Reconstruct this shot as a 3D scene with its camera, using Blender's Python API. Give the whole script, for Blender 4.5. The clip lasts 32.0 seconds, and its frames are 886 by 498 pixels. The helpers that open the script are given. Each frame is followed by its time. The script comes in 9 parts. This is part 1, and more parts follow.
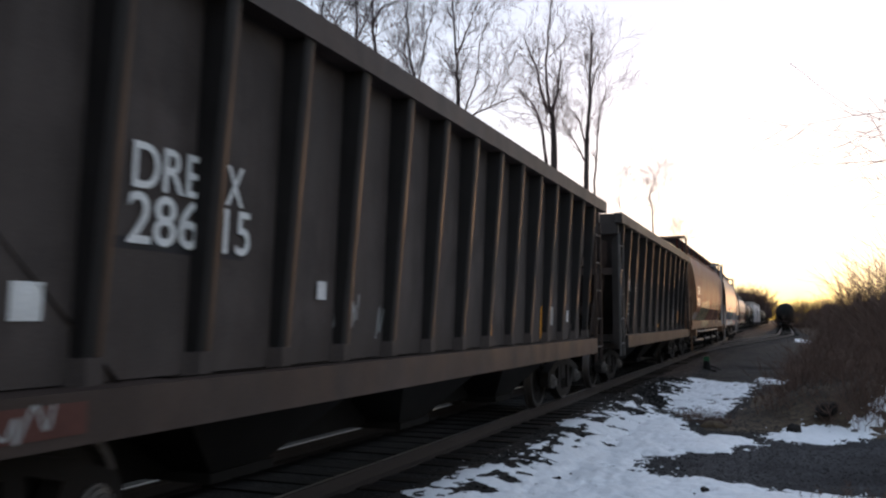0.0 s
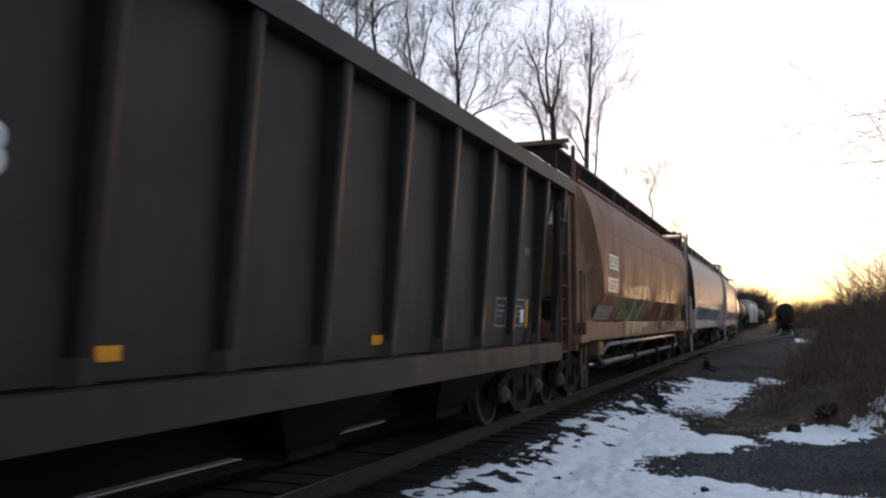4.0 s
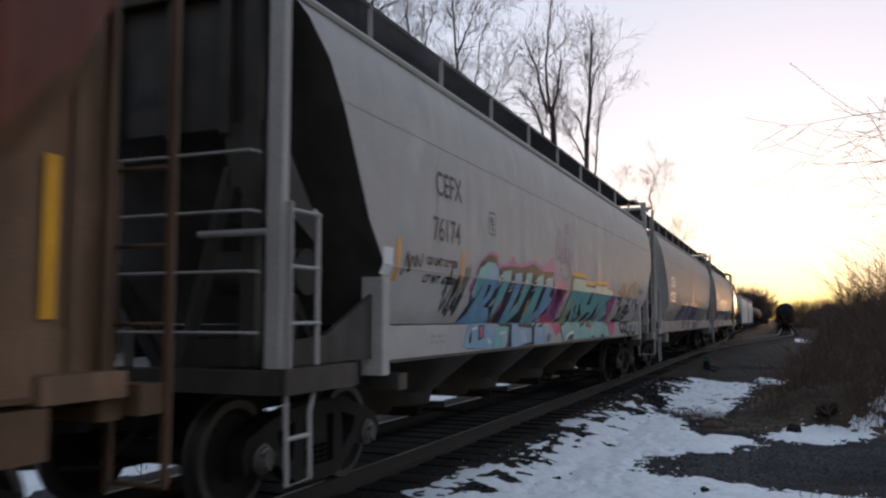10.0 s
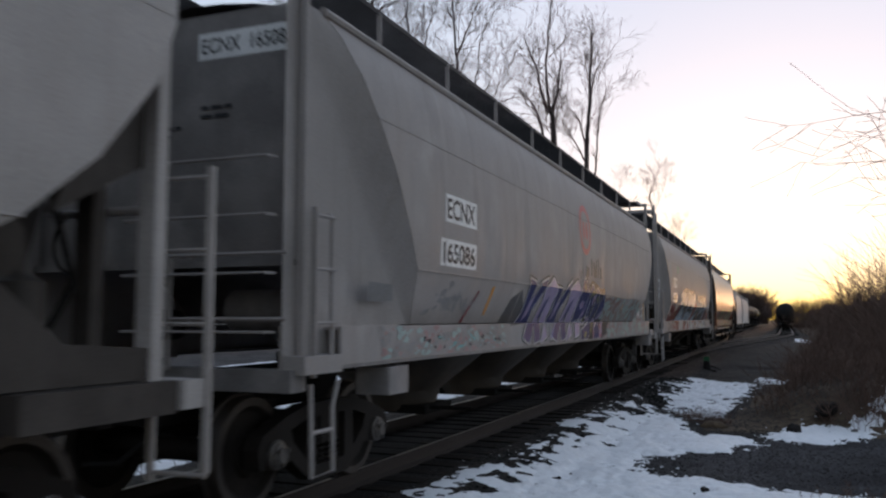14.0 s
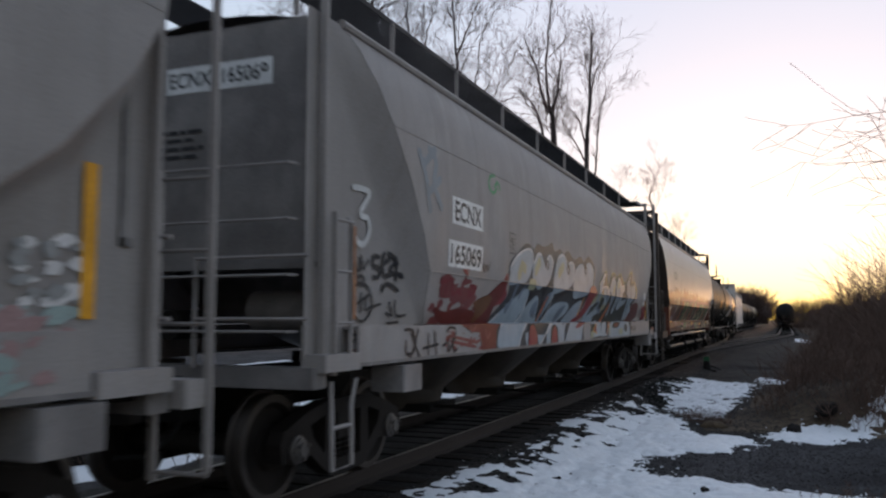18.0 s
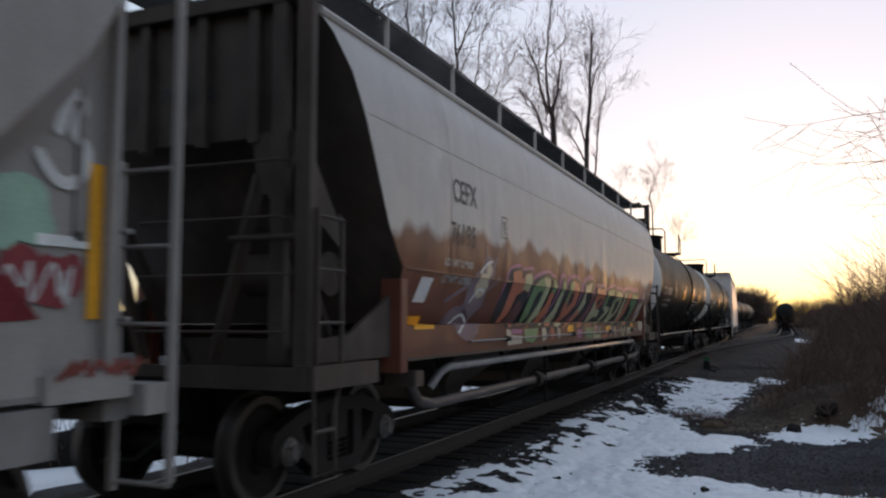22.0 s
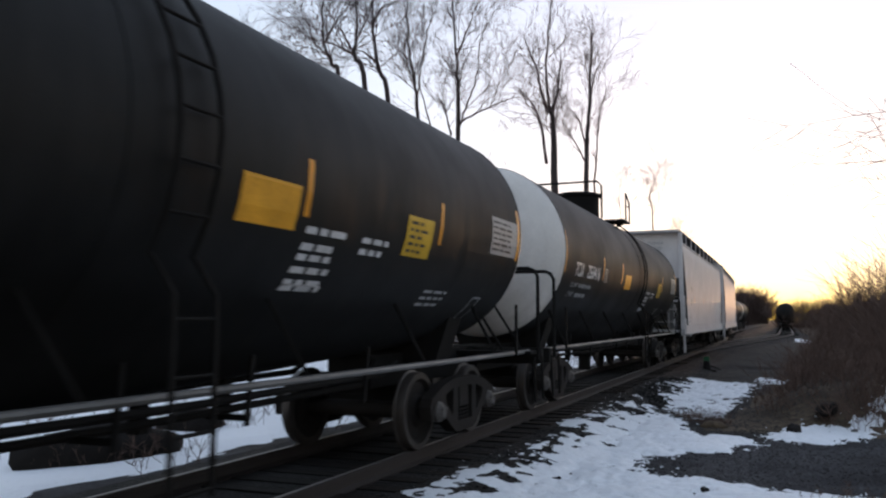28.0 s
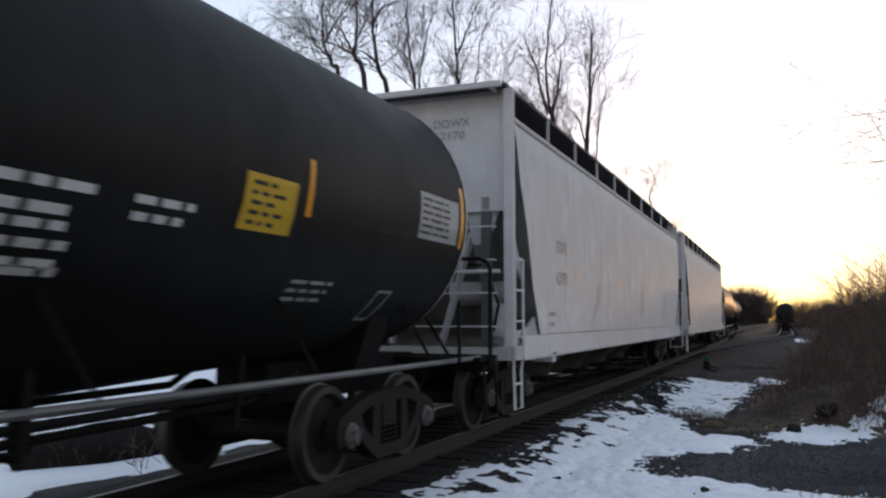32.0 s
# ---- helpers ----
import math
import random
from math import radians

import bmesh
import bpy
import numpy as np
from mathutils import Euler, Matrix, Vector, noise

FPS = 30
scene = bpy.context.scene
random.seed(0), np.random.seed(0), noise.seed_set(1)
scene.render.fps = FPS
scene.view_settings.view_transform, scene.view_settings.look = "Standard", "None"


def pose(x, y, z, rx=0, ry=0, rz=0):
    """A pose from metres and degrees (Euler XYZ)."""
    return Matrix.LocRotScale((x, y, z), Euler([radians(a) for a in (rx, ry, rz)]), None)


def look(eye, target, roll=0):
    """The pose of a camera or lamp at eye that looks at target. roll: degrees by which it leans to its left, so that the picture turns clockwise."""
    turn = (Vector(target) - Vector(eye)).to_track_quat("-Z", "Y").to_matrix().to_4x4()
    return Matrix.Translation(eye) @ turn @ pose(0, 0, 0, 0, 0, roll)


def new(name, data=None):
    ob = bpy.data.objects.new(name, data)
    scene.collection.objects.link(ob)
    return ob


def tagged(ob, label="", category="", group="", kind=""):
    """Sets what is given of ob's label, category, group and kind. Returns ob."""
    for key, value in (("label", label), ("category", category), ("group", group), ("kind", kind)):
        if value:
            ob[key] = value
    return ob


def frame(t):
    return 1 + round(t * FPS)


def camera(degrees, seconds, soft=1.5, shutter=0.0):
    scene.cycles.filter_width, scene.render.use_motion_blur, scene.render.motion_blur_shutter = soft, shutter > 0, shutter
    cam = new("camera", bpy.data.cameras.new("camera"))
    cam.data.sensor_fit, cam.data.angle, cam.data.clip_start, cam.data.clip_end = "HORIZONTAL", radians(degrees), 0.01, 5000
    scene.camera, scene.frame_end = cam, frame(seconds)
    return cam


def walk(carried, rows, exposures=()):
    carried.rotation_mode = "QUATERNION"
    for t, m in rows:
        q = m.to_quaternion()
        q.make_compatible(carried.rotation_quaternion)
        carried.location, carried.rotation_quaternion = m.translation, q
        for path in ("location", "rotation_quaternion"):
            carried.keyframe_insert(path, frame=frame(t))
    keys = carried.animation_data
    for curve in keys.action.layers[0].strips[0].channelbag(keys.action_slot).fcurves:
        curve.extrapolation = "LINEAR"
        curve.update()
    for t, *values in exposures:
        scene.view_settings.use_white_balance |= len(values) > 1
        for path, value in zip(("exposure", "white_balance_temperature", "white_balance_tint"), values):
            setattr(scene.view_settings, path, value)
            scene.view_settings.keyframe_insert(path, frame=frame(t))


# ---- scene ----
# ------------------------------------------------------------------ camera
# The rail head is z = 0. The camera stands at the origin, 4.9 m to the side of the track, which runs along +y.
EXPOSE = 2.42
YAW, TILT, ROLL = 22.26, 4.81, 0.0
cam = camera(56.0, 32.0, soft=2.3, shutter=0.4)
CAM_POSE = pose(0, 0, 1.55, 90 + TILT, 0, YAW) @ pose(0, 0, 0, 0, 0, ROLL)
walk(cam, [(0.0, CAM_POSE), (32.0, CAM_POSE)], exposures=[(t, e + EXPOSE, 6450, 15) for t, e in ((0.0, 0.35), (4.5, 0.36), (6.1, 0.32), (7.2, 0.12), (8.5, 0.05), (25.0, 0.05), (27.5, 0.3), (32.0, 0.35))])

# ------------------------------------------------------------------ daylight: the sun sits on the horizon, up the line
SUN_EL, SUN_AZ = 1.1, 0.5          # degrees; azimuth clockwise from +y
world = bpy.data.worlds.new("dusk")
scene.world = world
world.use_nodes = True
wn = world.node_tree.nodes
sky = wn.new("ShaderNodeTexSky")
sky.sky_type = "NISHITA"
sky.sun_disc = False
sky.sun_elevation = radians(SUN_EL)
sky.sun_rotation = radians(SUN_AZ)
sky.air_density, sky.dust_density, sky.ozone_density = 1.0, 1.0, 2.5
wn["Background"].inputs["Strength"].default_value = 0.15
haze = wn.new("ShaderNodeHueSaturation")          # thin high haze pales the sky's blue
haze.inputs["Saturation"].default_value = 0.92
spread = wn.new("ShaderNodeGamma")                 # the haze spreads the glow over the whole sky
spread.inputs["Gamma"].default_value = 0.38
world.node_tree.links.new(sky.outputs[0], spread.inputs["Color"])
world.node_tree.links.new(spread.outputs[0], haze.inputs["Color"])
world.node_tree.links.new(haze.outputs[0], wn["Background"].inputs["Color"])
sun = new("sun", bpy.data.lights.new("sun", "SUN"))
sun.data.energy, sun.data.angle, sun.data.color = 0.15, radians(1.0), (1.0, 0.55, 0.25)
sun.matrix_world = look((0, 0, 0), (-math.sin(radians(SUN_AZ)), -math.cos(radians(SUN_AZ)), -math.tan(radians(SUN_EL))))


# ------------------------------------------------------------------ materials
def node_mat(name):
    m = bpy.data.materials.new(name)
    m.use_nodes = True
    nt = m.node_tree
    return m, nt, nt.nodes["Principled BSDF"]


def nd(nt, kind, **inputs):
    n = nt.nodes.new(kind)
    for key, value in inputs.items():
        n.inputs[key.replace("_", " ")].default_value = value
    return n


def mixed(nt, fac, a, b):
    """Colour a to b by fac; each may be a socket or a colour."""
    n = nt.nodes.new("ShaderNodeMix")
    n.data_type = "RGBA"
    for sock, value in ((n.inputs[0], fac), (n.inputs[6], a), (n.inputs[7], b)):
        if isinstance(value, bpy.types.NodeSocket):
            nt.links.new(value, sock)
        else:
            sock.default_value = value if isinstance(value, float) else (*value[:3], 1)
    return n.outputs[2]


def ramped(nt, value, lo, hi):
    n = nt.nodes.new("ShaderNodeMapRange")
    n.inputs[1].default_value, n.inputs[2].default_value = lo, hi
    nt.links.new(value, n.inputs[0])
    return n.outputs[0]


def noised(nt, coord, scale, stretch=(1, 1, 1), detail=4.0):
    mp = nd(nt, "ShaderNodeMapping")
    mp.inputs["Scale"].default_value = stretch
    nt.links.new(coord, mp.inputs[0])
    n = nd(nt, "ShaderNodeTexNoise", Scale=scale, Detail=detail)
    nt.links.new(mp.outputs[0], n.inputs["Vector"])
    return n.outputs["Fac"]


def bumped(nt, bsdf, height, strength, distance=0.01):
    b = nd(nt, "ShaderNodeBump", Strength=strength, Distance=distance)
    nt.links.new(height, b.inputs["Height"])
    nt.links.new(b.outputs[0], bsdf.inputs["Normal"])


def surface(name, colour, rough=0.7, metal=0.0, dark=0.6, light=1.25, scale=2.0, fine=40.0, bump=0.15, stretch=(1, 1, 1)):
    """A worn surface: broad stains and fine grain round one base colour."""
    m, nt, bs = node_mat(name)
    co = nt.nodes.new("ShaderNodeTexCoord").outputs["Object"]
    broad, grain = noised(nt, co, scale, stretch), noised(nt, co, fine, stretch)
    c1 = mixed(nt, ramped(nt, broad, 0.35, 0.7), [c * dark for c in colour], [min(1, c * light) for c in colour])
    c2 = mixed(nt, 0.25, c1, mixed(nt, ramped(nt, grain, 0.3, 0.7), [c * 0.5 for c in colour], [min(1, c * 1.5) for c in colour]))
    nt.links.new(c2, bs.inputs["Base Color"])
    bs.inputs["Roughness"].default_value, bs.inputs["Metallic"].default_value = rough, metal
    bs.inputs["Specular IOR Level"].default_value = 0.15 if rough > 0.7 else 0.4
    bumped(nt, bs, grain, bump)
    return m


def car_paint(name, top, low=None, line=2.0, soft=0.5, streak=(0.12, 0.06, 0.035), amount=0.5, rough=0.5, spec=0.3, wobble=1.7):
    """Weathered paint: run-down streaks, stains and, with low, a rusted lower part with drips above it."""
    m, nt, bs = node_mat(name)
    co = nt.nodes.new("ShaderNodeTexCoord").outputs["Object"]
    sep = nt.nodes.new("ShaderNodeSeparateXYZ")
    nt.links.new(co, sep.inputs[0])
    runs = noised(nt, co, 1.0, (0.4, 5.0, 0.35), 6.0)
    blots = noised(nt, co, 0.7, (1, 1, 1.6), 5.0)
    grain = noised(nt, co, 60.0)
    c = mixed(nt, ramped(nt, blots, 0.3, 0.7), [v * 0.72 for v in top], [min(1, v * 1.12) for v in top])
    smut = noised(nt, co, 3.2, (1, 1, 0.7), 8.0)
    c = mixed(nt, ramped(nt, smut, 0.62, 0.40), c, [v * (0.86 if top[0] > 0.25 else 0.62) for v in top])
    st = nt.nodes.new("ShaderNodeMath")
    st.operation = "MULTIPLY"
    nt.links.new(ramped(nt, runs, 0.5, 0.78), st.inputs[0])
    st.inputs[1].default_value = amount
    c = mixed(nt, st.outputs[0], c, streak)
    c = mixed(nt, 0.15, c, mixed(nt, ramped(nt, grain, 0.3, 0.7), [v * 0.3 for v in top], [min(1, v * 1.6) for v in top]))
    if low:
        wob = nt.nodes.new("ShaderNodeMath")
        wob.operation = "MULTIPLY_ADD"
        nt.links.new(noised(nt, co, 1.0, (0.3, 1.1, 0.45), 5.0), wob.inputs[0])
        wob.inputs[1].default_value = -wobble
        nt.links.new(sep.outputs[2], wob.inputs[2])
        f = ramped(nt, wob.outputs[0], line + soft / 2 - wobble / 2, line - soft / 2 - wobble / 2)
        lowc = mixed(nt, ramped(nt, blots, 0.35, 0.65), [v * 0.7 for v in low], [v * 1.2 for v in low])
        c = mixed(nt, f, c, lowc)
    nt.links.new(c, bs.inputs["Base Color"])
    bs.inputs["Specular IOR Level"].default_value = spec
    rr = nt.nodes.new("ShaderNodeMapRange")
    rr.inputs[3].default_value, rr.inputs[4].default_value = rough - 0.08, rough + 0.2
    nt.links.new(blots, rr.inputs[0])
    nt.links.new(rr.outputs[0], bs.inputs["Roughness"])
    dent = noised(nt, co, 1.3, (1, 1, 0.6), 2.0)
    bumped(nt, bs, dent, 0.4, 0.03)
    return m


def spray(name, colour, rough=0.45):
    m = surface(name, colour, rough, 0.0, 0.8, 1.1, 3.0, 50.0, 0.03)
    m.node_tree.nodes["Principled BSDF"].inputs["Specular IOR Level"].default_value = 0.15
    return m


STEEL = surface("dark_cast_steel", (0.016, 0.013, 0.0115), 0.75)
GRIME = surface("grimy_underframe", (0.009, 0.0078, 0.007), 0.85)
TREAD = surface("worn_wheel_steel", (0.06, 0.05, 0.045), 0.5, 0.5)
RAILHEAD = surface("rail_steel", (0.026, 0.018, 0.0155), 0.7, 0.1, stretch=(1, 0.2, 1))
POLISHED = surface("polished_rail_head", (0.14, 0.125, 0.12), 0.5, 0.6, stretch=(1, 0.1, 1), bump=0.03)
TIE = surface("weathered_timber", (0.012, 0.0095, 0.008), 0.9, scale=3.0, fine=60.0, stretch=(0.3, 4, 1), bump=0.5)
WHITE_INK = spray("white_lettering", (0.75, 0.75, 0.75))
GREY_INK = spray("faded_white_lettering", (0.30, 0.30, 0.30))
BLACK_INK = spray("black_lettering", (0.03, 0.03, 0.035))
AMBER = spray("amber_reflector", (0.75, 0.30, 0.03), 0.3)
YELLOW = spray("yellow_sticker", (0.56, 0.34, 0.03))
ORANGE = spray("orange_panel", (0.80, 0.36, 0.03))


# ------------------------------------------------------------------ mesh tools
class Shape:
    """Vertices and faces of one mesh, gathered piece by piece."""

    def __init__(self):
        self.v, self.f = [], []

    def add(self, verts, faces):
        n = len(self.v)
        self.v += [tuple(p) for p in verts]
        self.f += [tuple(n + i for i in face) for face in faces]
        return self

    def box(self, x0, x1, y0, y1, z0, z1, b=0.0):
        if b <= 0:
            vs = [(x, y, z) for z in (z0, z1) for y in (y0, y1) for x in (x0, x1)]
            return self.add(vs, [(0, 2, 3, 1), (4, 5, 7, 6), (0, 1, 5, 4), (2, 6, 7, 3), (0, 4, 6, 2), (1, 3, 7, 5)])
        o = [(x0 + b, y0), (x1 - b, y0), (x1, y0 + b), (x1, y1 - b), (x1 - b, y1), (x0 + b, y1), (x0, y1 - b), (x0, y0 + b)]
        return self.prism([(x, y) for x, y in o], z0, z1, "z")

    def prism(self, outline, a, b, axis="x"):
        """A flat outline drawn out from a to b along an axis; outline is (y, z), (x, z) or (x, y)."""
        put = {"x": lambda p, q: (q, p[0], p[1]), "y": lambda p, q: (p[0], q, p[1]), "z": lambda p, q: (p[0], p[1], q)}[axis]
        n = len(outline)
        vs = [put(p, a) for p in outline] + [put(p, b) for p in outline]
        return self.add(vs, [tuple(range(n))[::-1], tuple(range(n, 2 * n))] + [(i, (i + 1) % n, n + (i + 1) % n, n + i) for i in range(n)])

    def bar(self, p, q, w, h):
        """A straight flat bar from p to q, w across and h deep."""
        p, q = Vector(p), Vector(q)
        d = (q - p).normalized()
        side = d.cross(Vector((0, 0, 1)))
        side = side.normalized() if side.length > 0.01 else Vector((1, 0, 0))
        up = side.cross(d)
        vs = [c + side * a * w / 2 + up * b * h / 2 for c in (p, q) for a, b in ((-1, -1), (1, -1), (1, 1), (-1, 1))]
        return self.add(vs, [(3, 2, 1, 0), (4, 5, 6, 7)] + [(i, (i + 1) % 4, 4 + (i + 1) % 4, 4 + i) for i in range(4)])

    def tube(self, pts, r, n=8, ends=True):
        """A round bar through the points; r may be one radius or one for each point."""
        pts = [Vector(p) for p in pts]
        rs = r if isinstance(r, (list, tuple)) else [r] * len(pts)
        vs, fs = [], []
        ref = None
        for i, p in enumerate(pts):
            d = (pts[min(i + 1, len(pts) - 1)] - pts[max(i - 1, 0)])
            d = d.normalized() if d.length > 0 else Vector((0, 0, 1))
            if ref is None:
                ref = Vector((0, 0, 1)) if abs(d.z) < 0.9 else Vector((1, 0, 0))
            a = d.cross(ref).normalized()
            b = a.cross(d)
            ref = b
            vs += [p + (a * math.cos(k * math.tau / n) + b * math.sin(k * math.tau / n)) * rs[i] for k in range(n)]
        for i in range(len(pts) - 1):
            fs += [(i * n + k, i * n + (k + 1) % n, (i + 1) * n + (k + 1) % n, (i + 1) * n + k) for k in range(n)]
        if ends:
            fs += [tuple(range(n))[::-1], tuple(range(len(vs) - n, len(vs)))]
        return self.add(vs, fs)

    def lathe(self, prof, c, axis="x", n=24):
        """A turned body: prof is (along, radius) about an axis through c."""
        vs, fs = [], []
        for a, r in prof:
            for k in range(n):
                u, w = r * math.cos(k * math.tau / n), r * math.sin(k * math.tau / n)
                vs.append({"x": (c[0] + a, c[1] + u, c[2] + w), "y": (c[0] + u, c[1] + a, c[2] + w), "z": (c[0] + u, c[1] + w, c[2] + a)}[axis])
        for i in range(len(prof) - 1):
            fs += [(i * n + k, i * n + (k + 1) % n, (i + 1) * n + (k + 1) % n, (i + 1) * n + k) for k in range(n)]
        return self.add(vs, fs)

    def mesh(self, name, material, sharp=40):
        me = bpy.data.meshes.new(name)
        me.from_pydata(self.v, [], self.f)
        bm = bmesh.new()
        bm.from_mesh(me)
        bmesh.ops.recalc_face_normals(bm, faces=bm.faces)
        bm.to_mesh(me)
        bm.free()
        me.materials.append(material)
        if sharp:
            me.shade_smooth()
            me.set_sharp_from_angle(angle=radians(sharp))
        return me


def part(name, shape, material, parent, label="", at=None, sharp=40):
    """One mesh under a thing or a part; shape is a Shape or a finished mesh."""
    me = shape.mesh(name, material, sharp) if isinstance(shape, Shape) else shape
    ob = new(name, me)
    ob.parent = parent
    if at is not None:
        ob.matrix_basis = at
    if label:
        ob["label"] = label
    return ob


def thing(name, label, category, group="", kind="", shape=None, material=None, sharp=40):
    ob = new(name, shape.mesh(name, material, sharp) if shape else None)
    return tagged(ob, label, category, group, kind)


# ------------------------------------------------------------------ the plan
TRACK_X = -4.90


def bend(y):
    """How far the main track leaves its near straight, to the left, at y."""
    k = min(max((y - 55) / 60.0, 0), 1)
    return 2.0 * k * k * (3 - 2 * k)


def main_x(y):
    return TRACK_X - bend(y)


def siding_x(y):
    k = min(max((y - 40) / 62.0, 0), 1)
    return TRACK_X + 4.95 * k * k * (3 - 2 * k)


def bank_edge(y):
    return -1.15 + 0.075 * (min(y, 48) - 16)


def ground_z(x, y):
    """The lie of the land: the track bed, a shallow ditch beside it, a bank with brush further off."""
    off = abs(x - main_x(y))
    z = -0.22 if off < 1.7 else -0.22 - min((off - 1.7) * 0.22, 0.16)
    right = x - main_x(y)
    if 1.7 < right < 8 and y > 35:
        z = max(z, -0.30)
    k = min(max((x - bank_edge(y)) / 1.5, 0), 1) * min(max((y - 15.6) / 2.2, 0), 1) * min(max((75 - y) / 20, 0), 1)
    z += k * k * (3 - 2 * k) * (0.55 + 0.12 * min(max(x, 0), 4))
    z += 0.05 * noise.noise((x * 0.6, y * 0.6, 0)) * min(max((off - 2.2) / 1.0, 0), 1)
    if right < -2.2:
        z += -0.25 * min((-2.2 - right) / 3, 1)
    return z


def ribbon(path, section, ys):
    """A section of (across, z) drawn along a track's line."""
    s, n = Shape(), len(section)
    vs = [(path(y) + a, y, z) for y in ys for a, z in section]
    fs = [(i * n + k, i * n + k + 1, (i + 1) * n + k + 1, (i + 1) * n + k) for i in range(len(ys) - 1) for k in range(n - 1)]
    return s.add(vs, fs)


def asphalt_like(name, a, b, scale, bump):
    m, nt, bs = node_mat(name)
    co = nt.nodes.new("ShaderNodeTexCoord").outputs["Object"]
    vor = nd(nt, "ShaderNodeTexVoronoi", Scale=scale)
    nt.links.new(co, vor.inputs["Vector"])
    sepc = nt.nodes.new("ShaderNodeSeparateColor")
    nt.links.new(vor.outputs["Color"], sepc.inputs[0])
    c = mixed(nt, sepc.outputs[0], a, b)
    c = mixed(nt, ramped(nt, noised(nt, co, 0.9), 0.4, 0.7), c, [v * 0.55 for v in a])
    nt.links.new(c, bs.inputs["Base Color"])
    bs.inputs["Roughness"].default_value = 0.9
    bs.inputs["Specular IOR Level"].default_value = 0.15
    bumped(nt, bs, vor.outputs["Distance"], bump, 0.03)
    return m


GRAVEL = asphalt_like("grey_gravel", (0.030, 0.028, 0.030), (0.070, 0.067, 0.071), 26.0, 0.8)
BALLAST = asphalt_like("track_ballast", (0.008, 0.0072, 0.007), (0.03, 0.0275, 0.0265), 22.0, 0.9)
EARTH = asphalt_like("dead_grass_earth", (0.06, 0.043, 0.03), (0.12, 0.088, 0.06), 9.0, 0.6)
CINDER = asphalt_like("dark_cinder_soil", (0.019, 0.016, 0.0145), (0.048, 0.042, 0.038), 14.0, 0.8)
SNOW, _nt, _bs = node_mat("old_snow")
_co = _nt.nodes.new("ShaderNodeTexCoord").outputs["Object"]
_n1 = noised(_nt, _co, 1.2)
_nt.links.new(mixed(_nt, ramped(_nt, noised(_nt, _co, 14.0), 0.6, 0.85), (0.74, 0.745, 0.775), (0.42, 0.40, 0.39)), _bs.inputs["Base Color"])
_bs.inputs["Roughness"].default_value = 0.6
bumped(_nt, _bs, noised(_nt, _co, 9.0), 0.5, 0.05)


def build_ground():
    def axis(lo, hi, near, far, step, grow):
        out, v, d = [], near, step
        while v > lo:
            out.insert(0, v)
            v -= d
            d *= grow
        out.insert(0, lo)
        v = near + step
        while v < far:
            out.append(v)
            v += step
        d = step
        while v < hi:
            out.append(v)
            v += d
            d *= grow
        return out + [hi]
    xs = axis(-3000, 3000, -9.0, 4.0, 0.2, 1.18)
    ys = axis(-300, 4800, 4.0, 40.0, 0.3, 1.12)
    nx = len(xs)
    vs = [(x, y, ground_z(x, y)) for y in ys for x in xs]
    fs = [(j * nx + i, j * nx + i + 1, (j + 1) * nx + i + 1, (j + 1) * nx + i) for j in range(len(ys) - 1) for i in range(nx - 1)]
    ob = thing("ground", "grey gravel yard ground beside the railway track", "ground", kind="structure", shape=Shape().add(vs, fs), material=GRAVEL, sharp=0)
    ob.data.materials.append(EARTH)
    ob.data.materials.append(CINDER)
    for p in ob.data.polygons:
        p.use_smooth = True
        c = p.center
        if c.y > 15.5 and c.x > bank_edge(c.y) + 0.25 * noise.noise((c.x, c.y, 2)):
            p.material_index = 1
        elif c.y > 14.6 + 0.5 * c.x + 1.5 * noise.noise((c.x, c.y * 0.6, 5)) and c.x > -9:
            p.material_index = 2


# outlines of the snow that lies beside the track, as (x, y)
DRIFTS = [
    [(-3.9, 5.0), (-3.92, 8.24), (-3.82, 8.93), (-3.37, 10.02), (-3.46, 11.8), (-3.88, 14.3), (-4.0, 16.55), (-3.56, 19.56), (-3.08, 19.76), (-2.15, 17.32), (-1.48, 14.89), (-0.93, 14.74), (-0.44, 14.59), (-0.74, 12.91), (-1.61, 12.28), (-1.83, 11.68), (-1.74, 10.81), (-0.94, 10.62), (0.23, 10.32), (1.6, 10.5), (2.6, 8.0), (2.6, 5.0)],
    [(-3.4, 23.3), (-2.59, 28.3), (-0.75, 26.52), (-1.11, 22.42), (-1.15, 18.51), (-1.63, 17.0), (-2.2, 18.2), (-2.9, 20.6)],
    [(-0.4, 14.81), (-0.01, 16.1), (0.93, 16.1), (1.69, 17.3), (1.52, 16.12), (0.67, 14.57), (0.02, 14.44)],
    [(-0.26, 34.1), (0.65, 35.7), (0.58, 32.0), (-0.15, 31.7)],
    [(-0.84, 29.6), (0.18, 27.9), (0.09, 26.0), (-0.78, 27.5)],
    [(0.5, 96), (2.1, 76), (1.6, 67), (0.7, 75)]]


def inside(x, y, loop):
    """How far (x, y) lies within an outline; less than 0 outside."""
    best, odd, n = 1e9, False, len(loop)
    for i in range(n):
        (ax, ay), (bx, by) = loop[i], loop[(i + 1) % n]
        if (ay > y) != (by > y) and x < (bx - ax) * (y - ay) / (by - ay) + ax:
            odd = not odd
        dx, dy = bx - ax, by - ay
        t = min(max(((x - ax) * dx + (y - ay) * dy) / (dx * dx + dy * dy), 0), 1)
        best = min(best, math.hypot(x - ax - t * dx, y - ay - t * dy))
    return best if odd else -best


